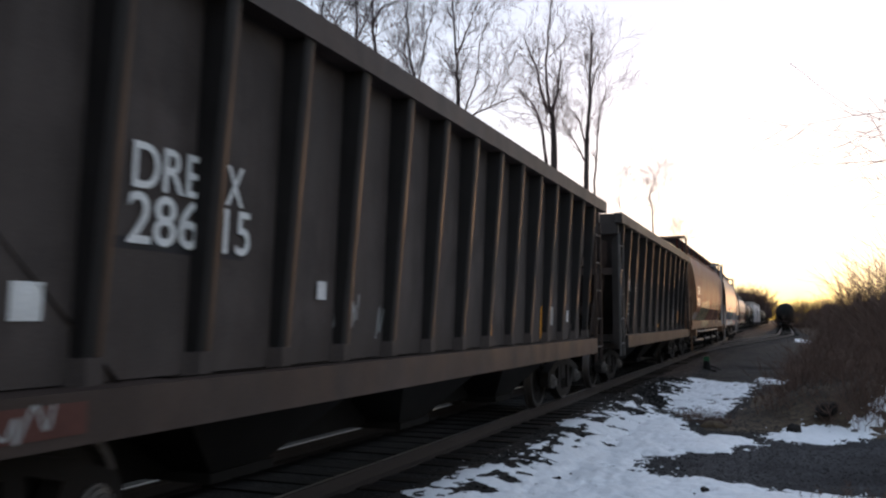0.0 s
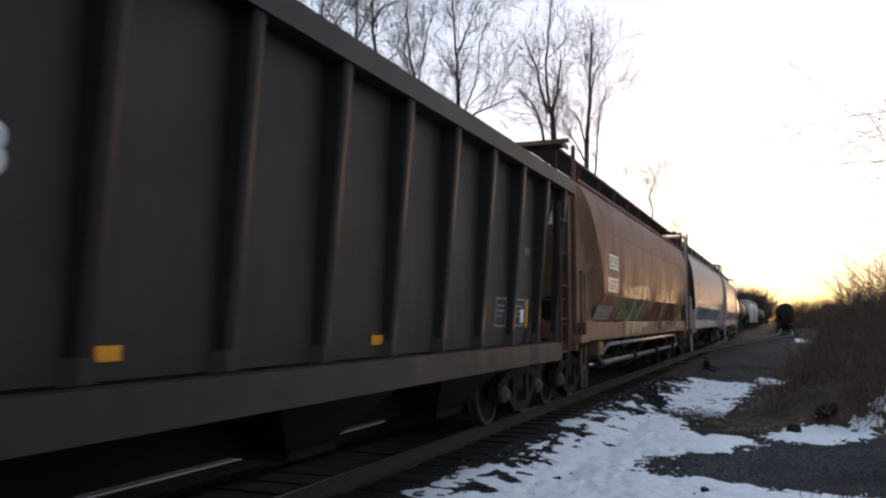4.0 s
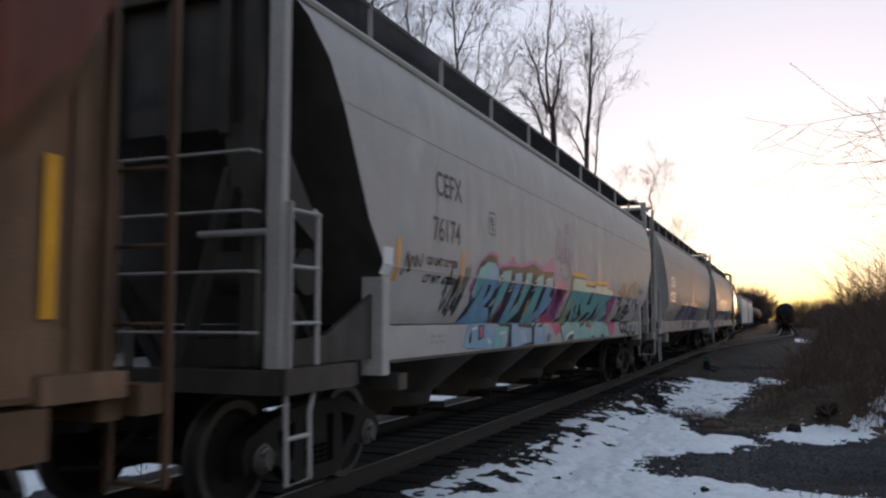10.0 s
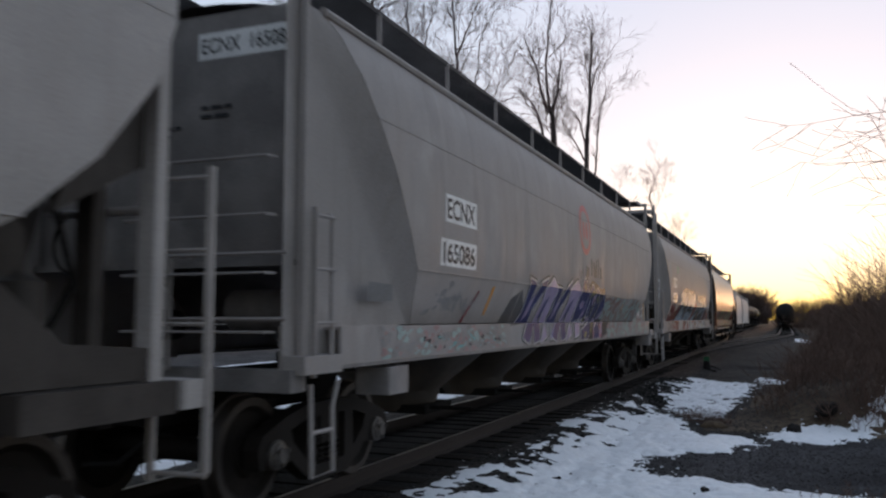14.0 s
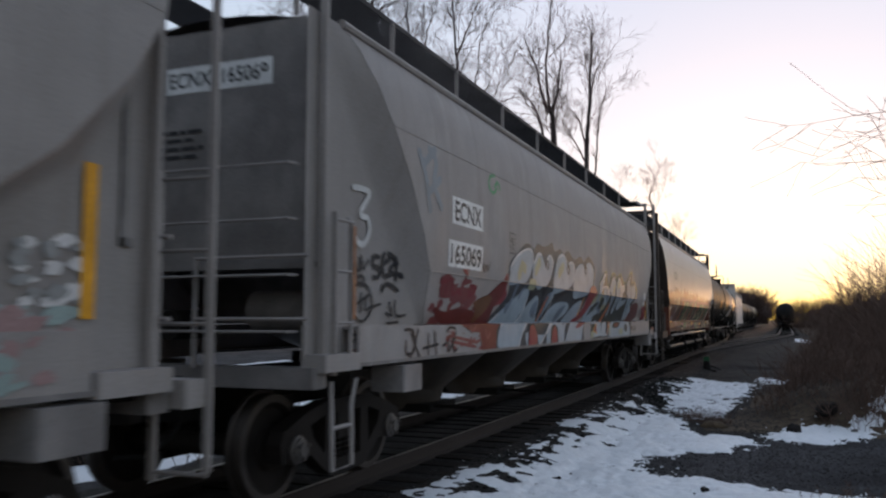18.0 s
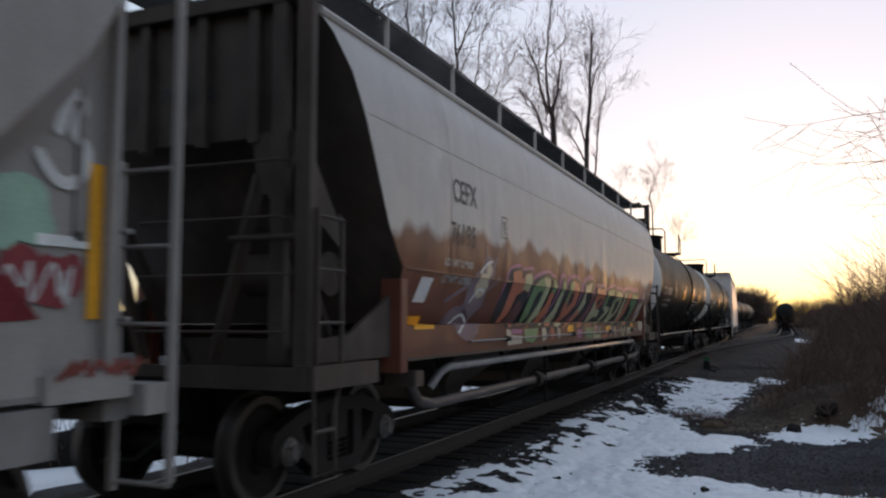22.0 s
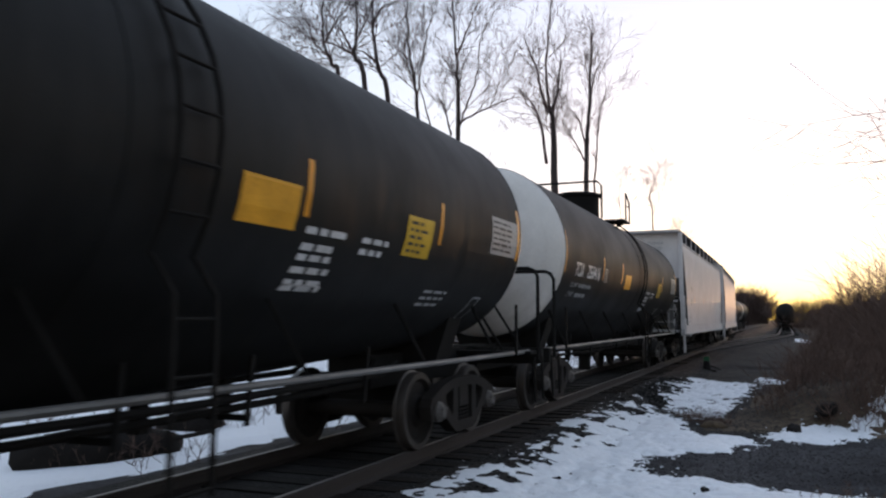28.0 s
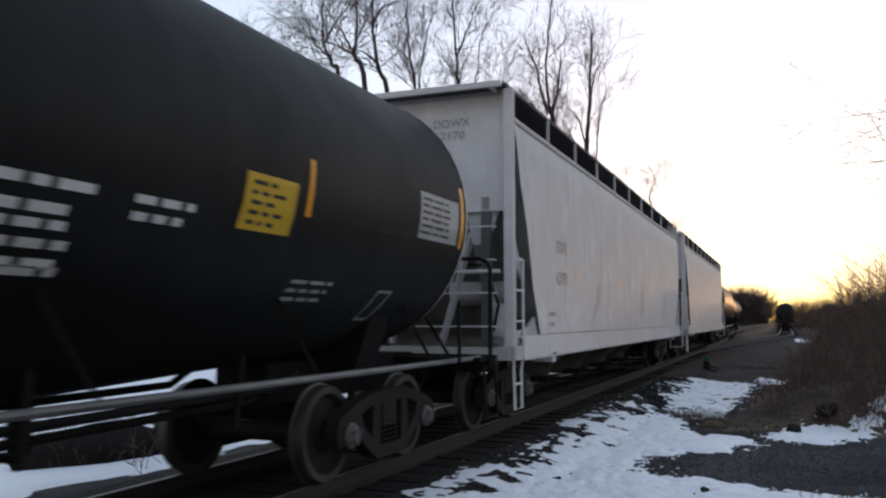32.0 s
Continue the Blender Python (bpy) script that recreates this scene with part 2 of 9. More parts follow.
def snow_depth(x, y):
    v = max([inside(x, y, o) for o in DRIFTS if min(q[1] for q in o) - 1 < y < max(q[1] for q in o) + 1] + [-1.0])
    n = noise.noise((x * 1.3, y * 1.1, 3)) * 0.16 + noise.noise((x * 3.4, y * 3.0, 7)) * 0.22 + noise.noise((x * 8, y * 6.5, 1)) * 0.15 + noise.noise((x * 17, y * 14, 21)) * 0.12
    holes = noise.noise((x * 2.6 + 40, y * 2.8, 12)) + 0.6 * noise.noise((x * 6, y * 5.5, 15))
    if y > 17:
        holes += 0.25
    return (min(v, 0.16 if y > 16.5 else 0.27) + 1.25 * n - max(0.0, holes - 0.33 - max(0, min(v, 0.8)) * 0.35) * 1.5) * 0.14


def snow_sheet(name, label, x0, x1, y0, y1, sx, sy, depth):
    nx, ny = int((x1 - x0) / sx) + 1, int((y1 - y0) / sy) + 1
    keep, vs = {}, []
    for j in range(ny):
        for i in range(nx):
            x, y = x0 + i * sx, y0 + j * sy
            d = depth(x, y)
            keep[i, j] = d
            vs.append((x, y, ground_z(x, y) + max(min(d, 0.05), -0.06)))
    fs = []
    for j in range(ny - 1):
        for i in range(nx - 1):
            if max(keep[i, j], keep[i + 1, j], keep[i, j + 1], keep[i + 1, j + 1]) > 0:
                a = j * nx + i
                fs.append((a, a + 1, a + nx + 1, a + nx))
    used = sorted({i for f in fs for i in f})
    where = {i: k for k, i in enumerate(used)}
    ob = thing(name, label, "snow", kind="stuff", shape=Shape().add([vs[i] for i in used], [tuple(where[i] for i in f) for f in fs]), material=SNOW, sharp=0)
    for p in ob.data.polygons:
        p.use_smooth = True


def far_snow(x, y):
    off = main_x(y) - x
    n = noise.noise((x * 0.5, y * 0.4, 5)) * 0.5 + noise.noise((x * 2.2, y * 1.6, 9)) * 0.35 + noise.noise((x * 5, y * 4, 2)) * 0.2
    return (min((off - 3.05) * 0.7, 0.42) + n * 0.8) * 0.12


build_ground()
snow_sheet("snow_patch", "thin melting snow in patches on the gravel", -4.4, 2.8, 6.4, 30.5, 0.036, 0.048, snow_depth)
snow_sheet("snow_strip", "narrow strip of snow beside the far siding", 0.2, 2.8, 66.0, 97.0, 0.15, 0.3, snow_depth)
snow_sheet("snow_field", "patchy snow on the ground beyond the track", -24.0, -6.6, 3.0, 70.0, 0.14, 0.18, far_snow)


# loose stones on the gravel and crumbs of snow along the melting edges
def scatter(name, label, category, count, x0, x1, y0, y1, size, material, seed, allow):
    s, rnd = Shape(), random.Random(seed)
    faces = [(0, 2, 4), (2, 1, 4), (1, 3, 4), (3, 0, 4), (2, 0, 5), (1, 2, 5), (3, 1, 5), (0, 3, 5)]
    n = tries = 0
    while n < count and tries < count * 8:
        tries += 1
        y = y0 + (y1 - y0) * rnd.random() ** 1.4
        x = rnd.uniform(x0, x1)
        if not allow(x, y):
            continue
        r = size * rnd.uniform(0.5, 1.6)
        a = rnd.uniform(0, 3.14)
        ca, sa = math.cos(a), math.sin(a)
        p = [(r, 0, 0), (-r * 0.9, r * 0.1, 0.1 * r), (0, r * 0.7, 0), (r * 0.1, -r * 0.8, 0.1 * r), (0.1 * r, 0, r * 0.6), (0, 0, -r * 0.5)]
        z = max(ground_z(x, y), -0.19 - 0.27 * max(0, abs(x - main_x(y)) - 1.75)) + 0.15 * r
        s.add([(x + u * ca - v * sa, y + u * sa + v * ca, z + w) for u, v, w in p], faces)
        n += 1
    thing(name, label, category, kind="stuff", shape=s, material=material, sharp=0)


STONE = surface("crushed_stone", (0.062, 0.058, 0.058), 0.9, scale=1.5, fine=30.0)
scatter("loose_gravel", "loose crushed stone scattered beside the track", "gravel", 5200, -3.75, 2.6, 6.5, 20.0, 0.02, STONE, 31, lambda x, y: snow_depth(x, y) < 0.004)
scatter("ballast_stone", "crushed ballast stone between rail and snow", "gravel", 4200, -4.1, -2.5, 6.5, 26.0, 0.026, BALLAST, 32, lambda x, y: snow_depth(x, y) < 0.01)
scatter("snow_crumb", "small crumbs of snow round the melting patches", "snow", 350, -3.9, 2.5, 7.0, 28.0, 0.024, SNOW, 33, lambda x, y: -0.03 < snow_depth(x, y) < 0)


def build_track(name, label, path, y0, y1, step=0.52, ties=True, drop=0.0):
    track = thing(name, label, "track", kind="structure")
    ys = [y0 + (y1 - y0) * i / 160 for i in range(161)]
    sec = [(a, z - drop) for a, z in [(-2.6, -0.42), (-1.75, -0.19), (-1.3, -0.17), (1.3, -0.17), (1.75, -0.19), (2.6, -0.42)]]
    part("ballast_bed", ribbon(path, sec, ys), BALLAST, track, "dark crushed stone ballast", sharp=0)
    rail = [(-0.07, -0.17), (-0.07, -0.155), (-0.012, -0.13), (-0.012, -0.045), (-0.036, -0.035), (-0.036, -0.004), (-0.03, 0), (0.03, 0), (0.036, -0.004), (0.036, -0.035), (0.012, -0.045), (0.012, -0.13), (0.07, -0.155), (0.07, -0.17)]
    for side in (-0.7535, 0.7535):
        part("rail", ribbon(lambda y: path(y) + side, rail, ys), RAILHEAD, track, "rusty steel rail with a dull worn head")
        part("rail_head_strip", ribbon(lambda y: path(y) + side, [(-0.022, 0.0025), (0.022, 0.0025)], ys), POLISHED, track, "worn shiny running surface")
    if ties:
        tie = Shape().box(-1.3, 1.3, -0.115, 0.115, -0.34, -0.155, 0.012).mesh("tie", TIE)
        y, rnd = y0 + 0.3, random.Random(4)
        n = 0
        while y < y1 and n < 230:
            part("tie", tie, TIE, track, at=pose(path(y) + rnd.uniform(-0.05, 0.05), y, rnd.uniform(-0.012, 0.006), 0, 0, rnd.uniform(-1, 1)))
            y += step if y < 45 else step * 2
            n += 1
    return track


build_track("main_track", "single railway track with rusty rails on timber ties", main_x, -30, 420)
build_track("siding_track", "siding track that branches from the main track", siding_x, 46, 400, step=1.0, drop=0.006)


# ------------------------------------------------------------------ rolling stock: shared parts
SPINNING = []          # (wheelset, place on its truck)


def wheelset_mesh():
    s = Shape()
    prof = [(-0.07, 0.10), (-0.07, 0.17), (-0.03, 0.20), (-0.02, 0.34), (-0.065, 0.385), (-0.065, 0.45), (-0.055, 0.457), (0.04, 0.462), (0.05, 0.487), (0.07, 0.487), (0.075, 0.47), (0.075, 0.385), (0.03, 0.34), (0.03, 0.2), (0.07, 0.17), (0.07, 0.10)]
    s.lathe([(0.76 - a, r) for a, r in prof], (0, 0, 0), "x", 32)
    s.lathe([(-0.76 + a, r) for a, r in prof], (0, 0, 0), "x", 32)
    s.lathe([(-1.0, 0.07), (-0.85, 0.08), (-0.84, 0.1), (-0.6, 0.1), (0.6, 0.1), (0.84, 0.1), (0.85, 0.08), (1.0, 0.07)], (0, 0, 0), "x", 12)
    me = s.mesh("wheelset", STEEL)
    me.materials.append(TREAD)
    for p in me.polygons:
        c = p.center
        if 0.38 < math.hypot(c.y, c.z) and abs(c.x) > 0.5:
            p.material_index = 1
    return me


def plate_mesh(name, outer, holes, x0, x1, mat):
    """A cast plate in the (y, z) plane with windows through it."""
    bm = bmesh.new()
    for loop in (outer, *holes):
        vs = [bm.verts.new((x0, y, z)) for y, z in loop]
        for i in range(len(vs)):
            bm.edges.new((vs[i], vs[(i + 1) % len(vs)]))
    bmesh.ops.triangle_fill(bm, use_beauty=True, edges=bm.edges[:])
    out = bmesh.ops.extrude_face_region(bm, geom=bm.faces[:])
    bmesh.ops.translate(bm, verts=[g for g in out["geom"] if isinstance(g, bmesh.types.BMVert)], vec=(x1 - x0, 0, 0))
    bmesh.ops.recalc_face_normals(bm, faces=bm.faces)
    me = bpy.data.meshes.new(name)
    bm.to_mesh(me)
    bm.free()
    me.materials.append(mat)
    me.shade_smooth()
    me.set_sharp_from_angle(angle=radians(35))
    return me


def sideframe_mesh():
    half = [(1.10, 0.36), (1.04, 0.36), (1.03, 0.50), (0.76, 0.50), (0.74, 0.36), (0.66, 0.38), (0.46, 0.24), (0.30, 0.15)]
    top = [(0.0, 0.83), (0.42, 0.81), (0.72, 0.75), (0.92, 0.68), (1.08, 0.62), (1.13, 0.52)]
    right = top + half
    outer = right + [(-y, z) for y, z in reversed(right[1:])]
    win = [(0.40, 0.70), (0.66, 0.63), (0.62, 0.52), (0.42, 0.36)]
    mid = [(-0.25, 0.28), (-0.25, 0.70), (0.25, 0.70), (0.25, 0.28)]
    return plate_mesh("sideframe", outer, [win, [(-y, z) for y, z in win], mid], -0.075, 0.075, STEEL)


def bearing_mesh(sign):
    s = Shape().lathe([(-0.10, 0.12), (0.06, 0.12), (0.07, 0.10), (0.09, 0.095), (0.10, 0.07), (0.115, 0.065), (0.115, 0.0)], (0, 0, 0), "x", 18)
    for k in range(3):
        a = k * math.tau / 3 + 0.5
        s.lathe([(0.09, 0.018), (0.125, 0.018), (0.125, 0.0)], (0, 0.07 * math.cos(a), 0.07 * math.sin(a)), "x", 6)
    if sign < 0:
        s.v = [(-x, y, z) for x, y, z in s.v]
    return s.mesh("bearing_cap", BEARING)


def spring_mesh():
    s = Shape()
    pts = [(0.05 * math.cos(k * 0.8), 0.05 * math.sin(k * 0.8), k * 0.24 / 40) for k in range(41)]
    return s.tube(pts, 0.014, 5).mesh("spring", STEEL)


BEARING = surface("bearing_steel", (0.10, 0.09, 0.085), 0.5, 0.5)
WHEELSET, SIDEFRAME, SPRING = wheelset_mesh(), sideframe_mesh(), spring_mesh()
CAPS = {1: bearing_mesh(1), -1: bearing_mesh(-1)}
BOLSTER = Shape().box(-1.05, 1.05, -0.17, 0.17, 0.46, 0.70, 0.02).box(-0.3, 0.3, -0.3, 0.3, 0.66, 0.80, 0.03).mesh("truck", STEEL)
BRAKE = Shape().prism([(-0.84, -0.08), (-0.84, 0.0), (-0.4, 0.05), (0.4, 0.05), (0.84, 0.0), (0.84, -0.08), (0.4, -0.03), (-0.4, -0.03)], 0.33, 0.42, "z").mesh("brake_beam", STEEL)


def add_trucks(car, places, spin=True):
    for y in places:
        truck = part("truck", BOLSTER, STEEL, car, "dark cast steel two-axle truck", pose(0, y, 0))
        for side in (-1, 1):
            part("sideframe", SIDEFRAME, STEEL, truck, at=pose(side * 0.99, 0, 0))
            for e in (-0.889, 0.889):
                part("bearing_cap", CAPS[side], STEEL, truck, at=pose(side * 1.03, e, 0.457))
            for k in (-0.13, 0.0, 0.13):
                part("spring", SPRING, STEEL, truck, at=pose(side * 1.0, k, 0.27))
        for e in (-0.36, 0.36):
            part("brake_beam", BRAKE, STEEL, truck, at=pose(0, e, 0))
        for e in (-0.889, 0.889):
            w = part("wheelset", WHEELSET, STEEL, truck, "steel wheels on an axle with bright worn rims", pose(0, e, 0.457))
            if spin:
                SPINNING.append((w, e))


def ladder(name, car, x, y0, y1, z0, z1, steps, mat, across="y", r=0.016):
    """Two stiles and round rungs; it stands in the plane x (across y) or in the plane y (across x)."""
    put = (lambda a, z: (x, a, z)) if across == "y" else (lambda a, z: (a, x, z))
    s = Shape()
    for a in (y0, y1):
        s.bar(put(a, z0), put(a, z1), 0.05, 0.02) if across == "y" else s.bar(put(a, z0), put(a, z1), 0.02, 0.05)
    lad = part(name, s, mat, car)
    rung = Shape().tube([put(y0, 0), put(y1, 0)], r, 6).mesh("rung", mat)
    for k in range(steps):
        part("rung", rung, mat, lad, at=pose(0, 0, z0 + (z1 - z0) * (k + 0.5) / steps))
    return lad


def add_couplers(car, half, z=0.88):
    for e in (-1, 1):
        s = Shape().box(-0.07, 0.07, e * half - 0.1, e * (half + 0.42), z - 0.07, z + 0.07) if e > 0 else Shape().box(-0.07, 0.07, e * (half + 0.42), e * half + 0.1, z - 0.07, z + 0.07)
        s.prism([(-0.16, e * (half + 0.40)), (0.14, e * (half + 0.40)), (0.17, e * (half + 0.58)), (0.02, e * (half + 0.66)), (-0.14, e * (half + 0.60))], z - 0.15, z + 0.15, "z")
        part("coupler", s, STEEL, car, "rusty cast coupler knuckle")
        hose = [(0.25, e * half, z - 0.12), (0.25, e * (half + 0.18), z - 0.28), (0.2, e * (half + 0.40), z - 0.42), (0.08, e * (half + 0.62), z - 0.40)]
        part("air_hose", Shape().tube(hose, 0.022, 6), GRIME, car, "black rubber air hose")


# ---- lettering and paint that lies on a car's side
def side_mesh(name, tris, prof, lift, mat, top=None):
    """Flat triangles drawn in (y, z), laid on a side whose section is prof [(z, x)] from below up."""
    bm = bmesh.new()
    cache = {}
    for tri in tris:
        vs = []
        for p in tri:
            key = (round(p[0], 5), round(p[1], 5))
            if key not in cache:
                cache[key] = bm.verts.new((0, p[0], p[1]))
            vs.append(cache[key])
        if len(set(vs)) >= 3:
            try:
                bm.faces.new(vs)
            except ValueError:
                pass
    lo, hi = min(v.co.z for v in bm.verts), max(v.co.z for v in bm.verts)
    for z, _ in prof:
        if lo < z < hi:
            bmesh.ops.bisect_plane(bm, geom=bm.verts[:] + bm.edges[:] + bm.faces[:], plane_co=(0, 0, z), plane_no=(0, 0, 1), dist=1e-5)
    if top:
        bmesh.ops.bisect_plane(bm, geom=bm.verts[:] + bm.edges[:] + bm.faces[:], plane_co=(0, 0, top), plane_no=(0, 0, 1), dist=1e-5, clear_outer=True)
    zs, xs = [p[0] for p in prof], [p[1] for p in prof]
    for v in bm.verts:
        v.co.x = float(np.interp(v.co.z, zs, xs)) + lift
    for f in bm.faces:
        f.normal_update()
        if f.normal.x < 0:
            f.normal_flip()
    me = bpy.data.meshes.new(name)
    bm.to_mesh(me)
    bm.free()
    me.materials.append(mat)
    return me


def word_tris(text, size, bold=0.0, stretch=1.0, shear=0.0, gap=1.0):
    cu = bpy.data.curves.new("letters", "FONT")
    cu.body, cu.size, cu.offset, cu.shear, cu.space_character = text, size, bold, shear, gap
    ob = bpy.data.objects.new("letters", cu)
    me = bpy.data.meshes.new_from_object(ob)
    out = [[(me.vertices[i].co.x * stretch, me.vertices[i].co.y) for i in p.vertices] for p in me.polygons]
    bpy.data.objects.remove(ob)
    bpy.data.curves.remove(cu)
    bpy.data.meshes.remove(me)
    return out


def move_tris(tris, y, z):
    return [[(p[0] + y, p[1] + z) for p in t] for t in tris]


def lettering(name, car, text, y, z, height, prof, mat, width=None, bold=0.004, label="", lift=0.006, shear=0.0):
    """Capitals of a given height, from y rightwards, their foot at z."""
    tris = word_tris(text, height / 0.69, bold, 1.0, shear)
    x0, x1 = min(p[0] for t in tris for p in t), max(p[0] for t in tris for p in t)
    k = width / (x1 - x0) if width else 1.0
    tris = [[((p[0] - x0) * k, p[1]) for p in t] for t in tris]
    return part(name, side_mesh(name, move_tris(tris, y, z), prof, lift, mat), mat, car, label)


def quad(y0, y1, z0, z1, slant=0.0):
    return [[(y0, z0), (y1, z0), (y1 + slant, z1), (y0 + slant, z1)]]


def panel(name, car, y0, y1, z0, z1, prof, mat, label="", lift=0.004, slant=0.0):
    return part(name, side_mesh(name, quad(y0, y1, z0, z1, slant), prof, lift, mat), mat, car, label)


def bars(name, car, y, z, width, lines, pitch, height, prof, mat, seed=1, label="", lift=0.006):
    """Small print that cannot be read: broken bars, line under line."""
    rnd, tris = random.Random(seed), []
    for k in range(lines):
        a, end = y, y + width * rnd.uniform(0.7, 1.0)
        while a < end - 0.05:
            b = min(end, a + rnd.uniform(0.12, 0.35) * max(width, 0.5))
            tris += quad(a, b, z - k * pitch, z - k * pitch + height)
            a = b + 0.04 + height * 0.25
    ob = part(name, side_mesh(name, tris, prof, lift, mat), mat, car, label)
    ob["kind"] = "stuff"
    return ob


def stroke_tris(pts, w, taper=False):
    """A brush stroke along (y, z) points with round ends."""
    tris, n = [], len(pts)
    lo, hi = [], []
    for i, (y, z) in enumerate(pts):
        a, b = pts[max(i - 1, 0)], pts[min(i + 1, n - 1)]
        d = math.hypot(b[0] - a[0], b[1] - a[1]) or 1
        ny, nz = -(b[1] - a[1]) / d, (b[0] - a[0]) / d
        ww = w * (1 - 0.7 * i / (n - 1)) if taper else w
        lo.append((y - ny * ww / 2, z - nz * ww / 2))
        hi.append((y + ny * ww / 2, z + nz * ww / 2))
    for i in range(n - 1):
        tris.append([lo[i], lo[i + 1], hi[i + 1], hi[i]])
    for c, e in ((pts[0], 0), (pts[-1], n - 1)):
        r = w / 2 * (0.3 if taper and e else 1)
        ring = [(c[0] + r * math.cos(k * math.tau / 10), c[1] + r * math.sin(k * math.tau / 10)) for k in range(10)]
        tris.append(ring)
    return tris


def curve_pts(ctrl, n=6):
    """Smooth points through the controls."""
    out = []
    for i in range(len(ctrl) - 1):
        p0, p1, p2, p3 = ctrl[max(i - 1, 0)], ctrl[i], ctrl[i + 1], ctrl[min(i + 2, len(ctrl) - 1)]
        for k in range(n):
            t = k / n
            out.append(tuple(0.5 * (2 * p1[j] + (p2[j] - p0[j]) * t + (2 * p0[j] - 5 * p1[j] + 4 * p2[j] - p3[j]) * t * t + (3 * p1[j] - p0[j] - 3 * p2[j] + p3[j]) * t ** 3) for j in (0, 1)))
    return out + [ctrl[-1]]


def scribble(car, y0, y1, z0, z1, prof, mat, seed, width=0.035, loops=9, label=""):
    """A quick tag in one stroke of thin paint."""
    rnd = random.Random(seed)
    ctrl = []
    for k in range(loops * 2):
        f = k / (loops * 2 - 1)
        up = 1 if k % 2 else 0
        ctrl.append((y0 + (y1 - y0) * f + rnd.uniform(-0.06, 0.06), z0 + (z1 - z0) * (rnd.uniform(0.65, 1.0) if up else rnd.uniform(0, 0.4))))
    return part("spray_tag", side_mesh("spray_tag", stroke_tris(curve_pts(ctrl, 5), width), prof, 0.007, mat), mat, car, label)


def strokes(name, car, lines, width, prof, mat, lift=0.007, label="", smooth=True):
    """Painted lines; each is a few (y, z) points, and each spray line is a part."""
    if name.startswith(("spray", "letter")) and len(lines) > 1:
        return [strokes(name, car, [line], width, prof, mat, lift + 0.0001 * k, label, smooth) for k, line in enumerate(lines)][0]
    tris = [t for line in lines for t in stroke_tris(curve_pts(line, 6) if smooth and len(line) > 2 else line, width)]
    return part(name, side_mesh(name, tris, prof, lift, mat), mat, car, label)


def cloud(name, car, blobs, prof, mat, lift=0.002, label=""):
    """A soft-edged patch of overlapping round blots (y, z, radius along, radius up)."""
    rnd, tris = random.Random(len(blobs)), []
    for y, z, a, b in blobs:
        n = 22
        tris.append([(y + a * rnd.uniform(0.88, 1.1) * math.cos(k * math.tau / n), max(z + b * rnd.uniform(0.88, 1.1) * math.sin(k * math.tau / n), prof[0][0] + 0.01)) for k in range(n)])
    ob = part(name, side_mesh(name, tris, prof, lift, mat), mat, car, label)
    ob["kind"] = "stuff"
    return ob


def shaped(car, loop, fill, outline, width, prof, lift, label="", name="spray_letter"):
    """One painted form: an outline drawn round a closed loop of (y, z), and its fill."""
    low = prof[0][0] + 0.006
    loop = [(y, max(z, low)) for y, z in loop]
    rim = [[(q[0], max(q[1], low)) for q in t] for a, b in zip(loop, loop[1:] + loop[:1]) for t in stroke_tris([a, b], width)]
    body = part(name, side_mesh(name, rim, prof, lift, outline), outline, car, label)
    part("letter_fill", side_mesh("letter_fill", [loop], prof, lift + 0.003, fill), fill, body)
    return body


def mottle(car, y0, y1, z0, z1, count, size, prof, inks, seed, label="mottled remains of spray paint"):
    """Scrubbed, broken paint: many small ragged blots of a few colours."""
    rnd = random.Random(seed)
    for k, ink in enumerate(inks):
        whole = Shape()
        for q in range(count):
            y, z, a = rnd.uniform(y0, y1), rnd.uniform(z0, z1), rnd.uniform(0.3, 1.2) * size
            n, tilt = 9, rnd.uniform(-0.3, 0.6)
            loop = [(y + a * rnd.uniform(0.5, 1.2) * math.cos(i * math.tau / n) + tilt * a * math.sin(i * math.tau / n), min(max(z + 0.6 * a * rnd.uniform(0.5, 1.2) * math.sin(i * math.tau / n), z0 - 0.01), z1 + 0.02)) for i in range(n)]
            me = side_mesh("blot", [loop], prof, 0.0022 + 0.003 * k + 0.00003 * q, ink)
            whole.add([v.co for v in me.vertices], [tuple(p.vertices) for p in me.polygons])
            bpy.data.meshes.remove(me)
        part("spray_blot", whole, ink, car, label, sharp=0)["kind"] = "stuff"


def rounded(loop, n=4):
    """A closed loop with its corners smoothed."""
    m = len(loop)
    out = []
    for i in range(m):
        p0, p1, p2, p3 = loop[i - 1], loop[i], loop[(i + 1) % m], loop[(i + 2) % m]
        for k in range(n):
            t = k / n
            out.append(tuple(0.5 * (2 * p1[j] + (p2[j] - p0[j]) * t + (2 * p0[j] - 5 * p1[j] + 4 * p2[j] - p3[j]) * t * t + (3 * p1[j] - p0[j] - 3 * p2[j] + p3[j]) * t ** 3) for j in (0, 1)))
    return out


def form(car, loop, fill, lift, edge=None, width=0.05, soft=False, label="", name="spray_letter"):
    """One sprayed shape on a curved side: a filled loop of (y, z), with a painted edge if one is given."""
    loop = rounded(loop) if soft else loop
    if edge:
        return shaped(car, loop, fill, edge, width, ROUND, lift, label, name)
    loop = [(y, max(z, ROUND[0][0] + 0.006)) for y, z in loop]
    return part(name, side_mesh(name, [loop], ROUND, lift, fill), fill, car, label)


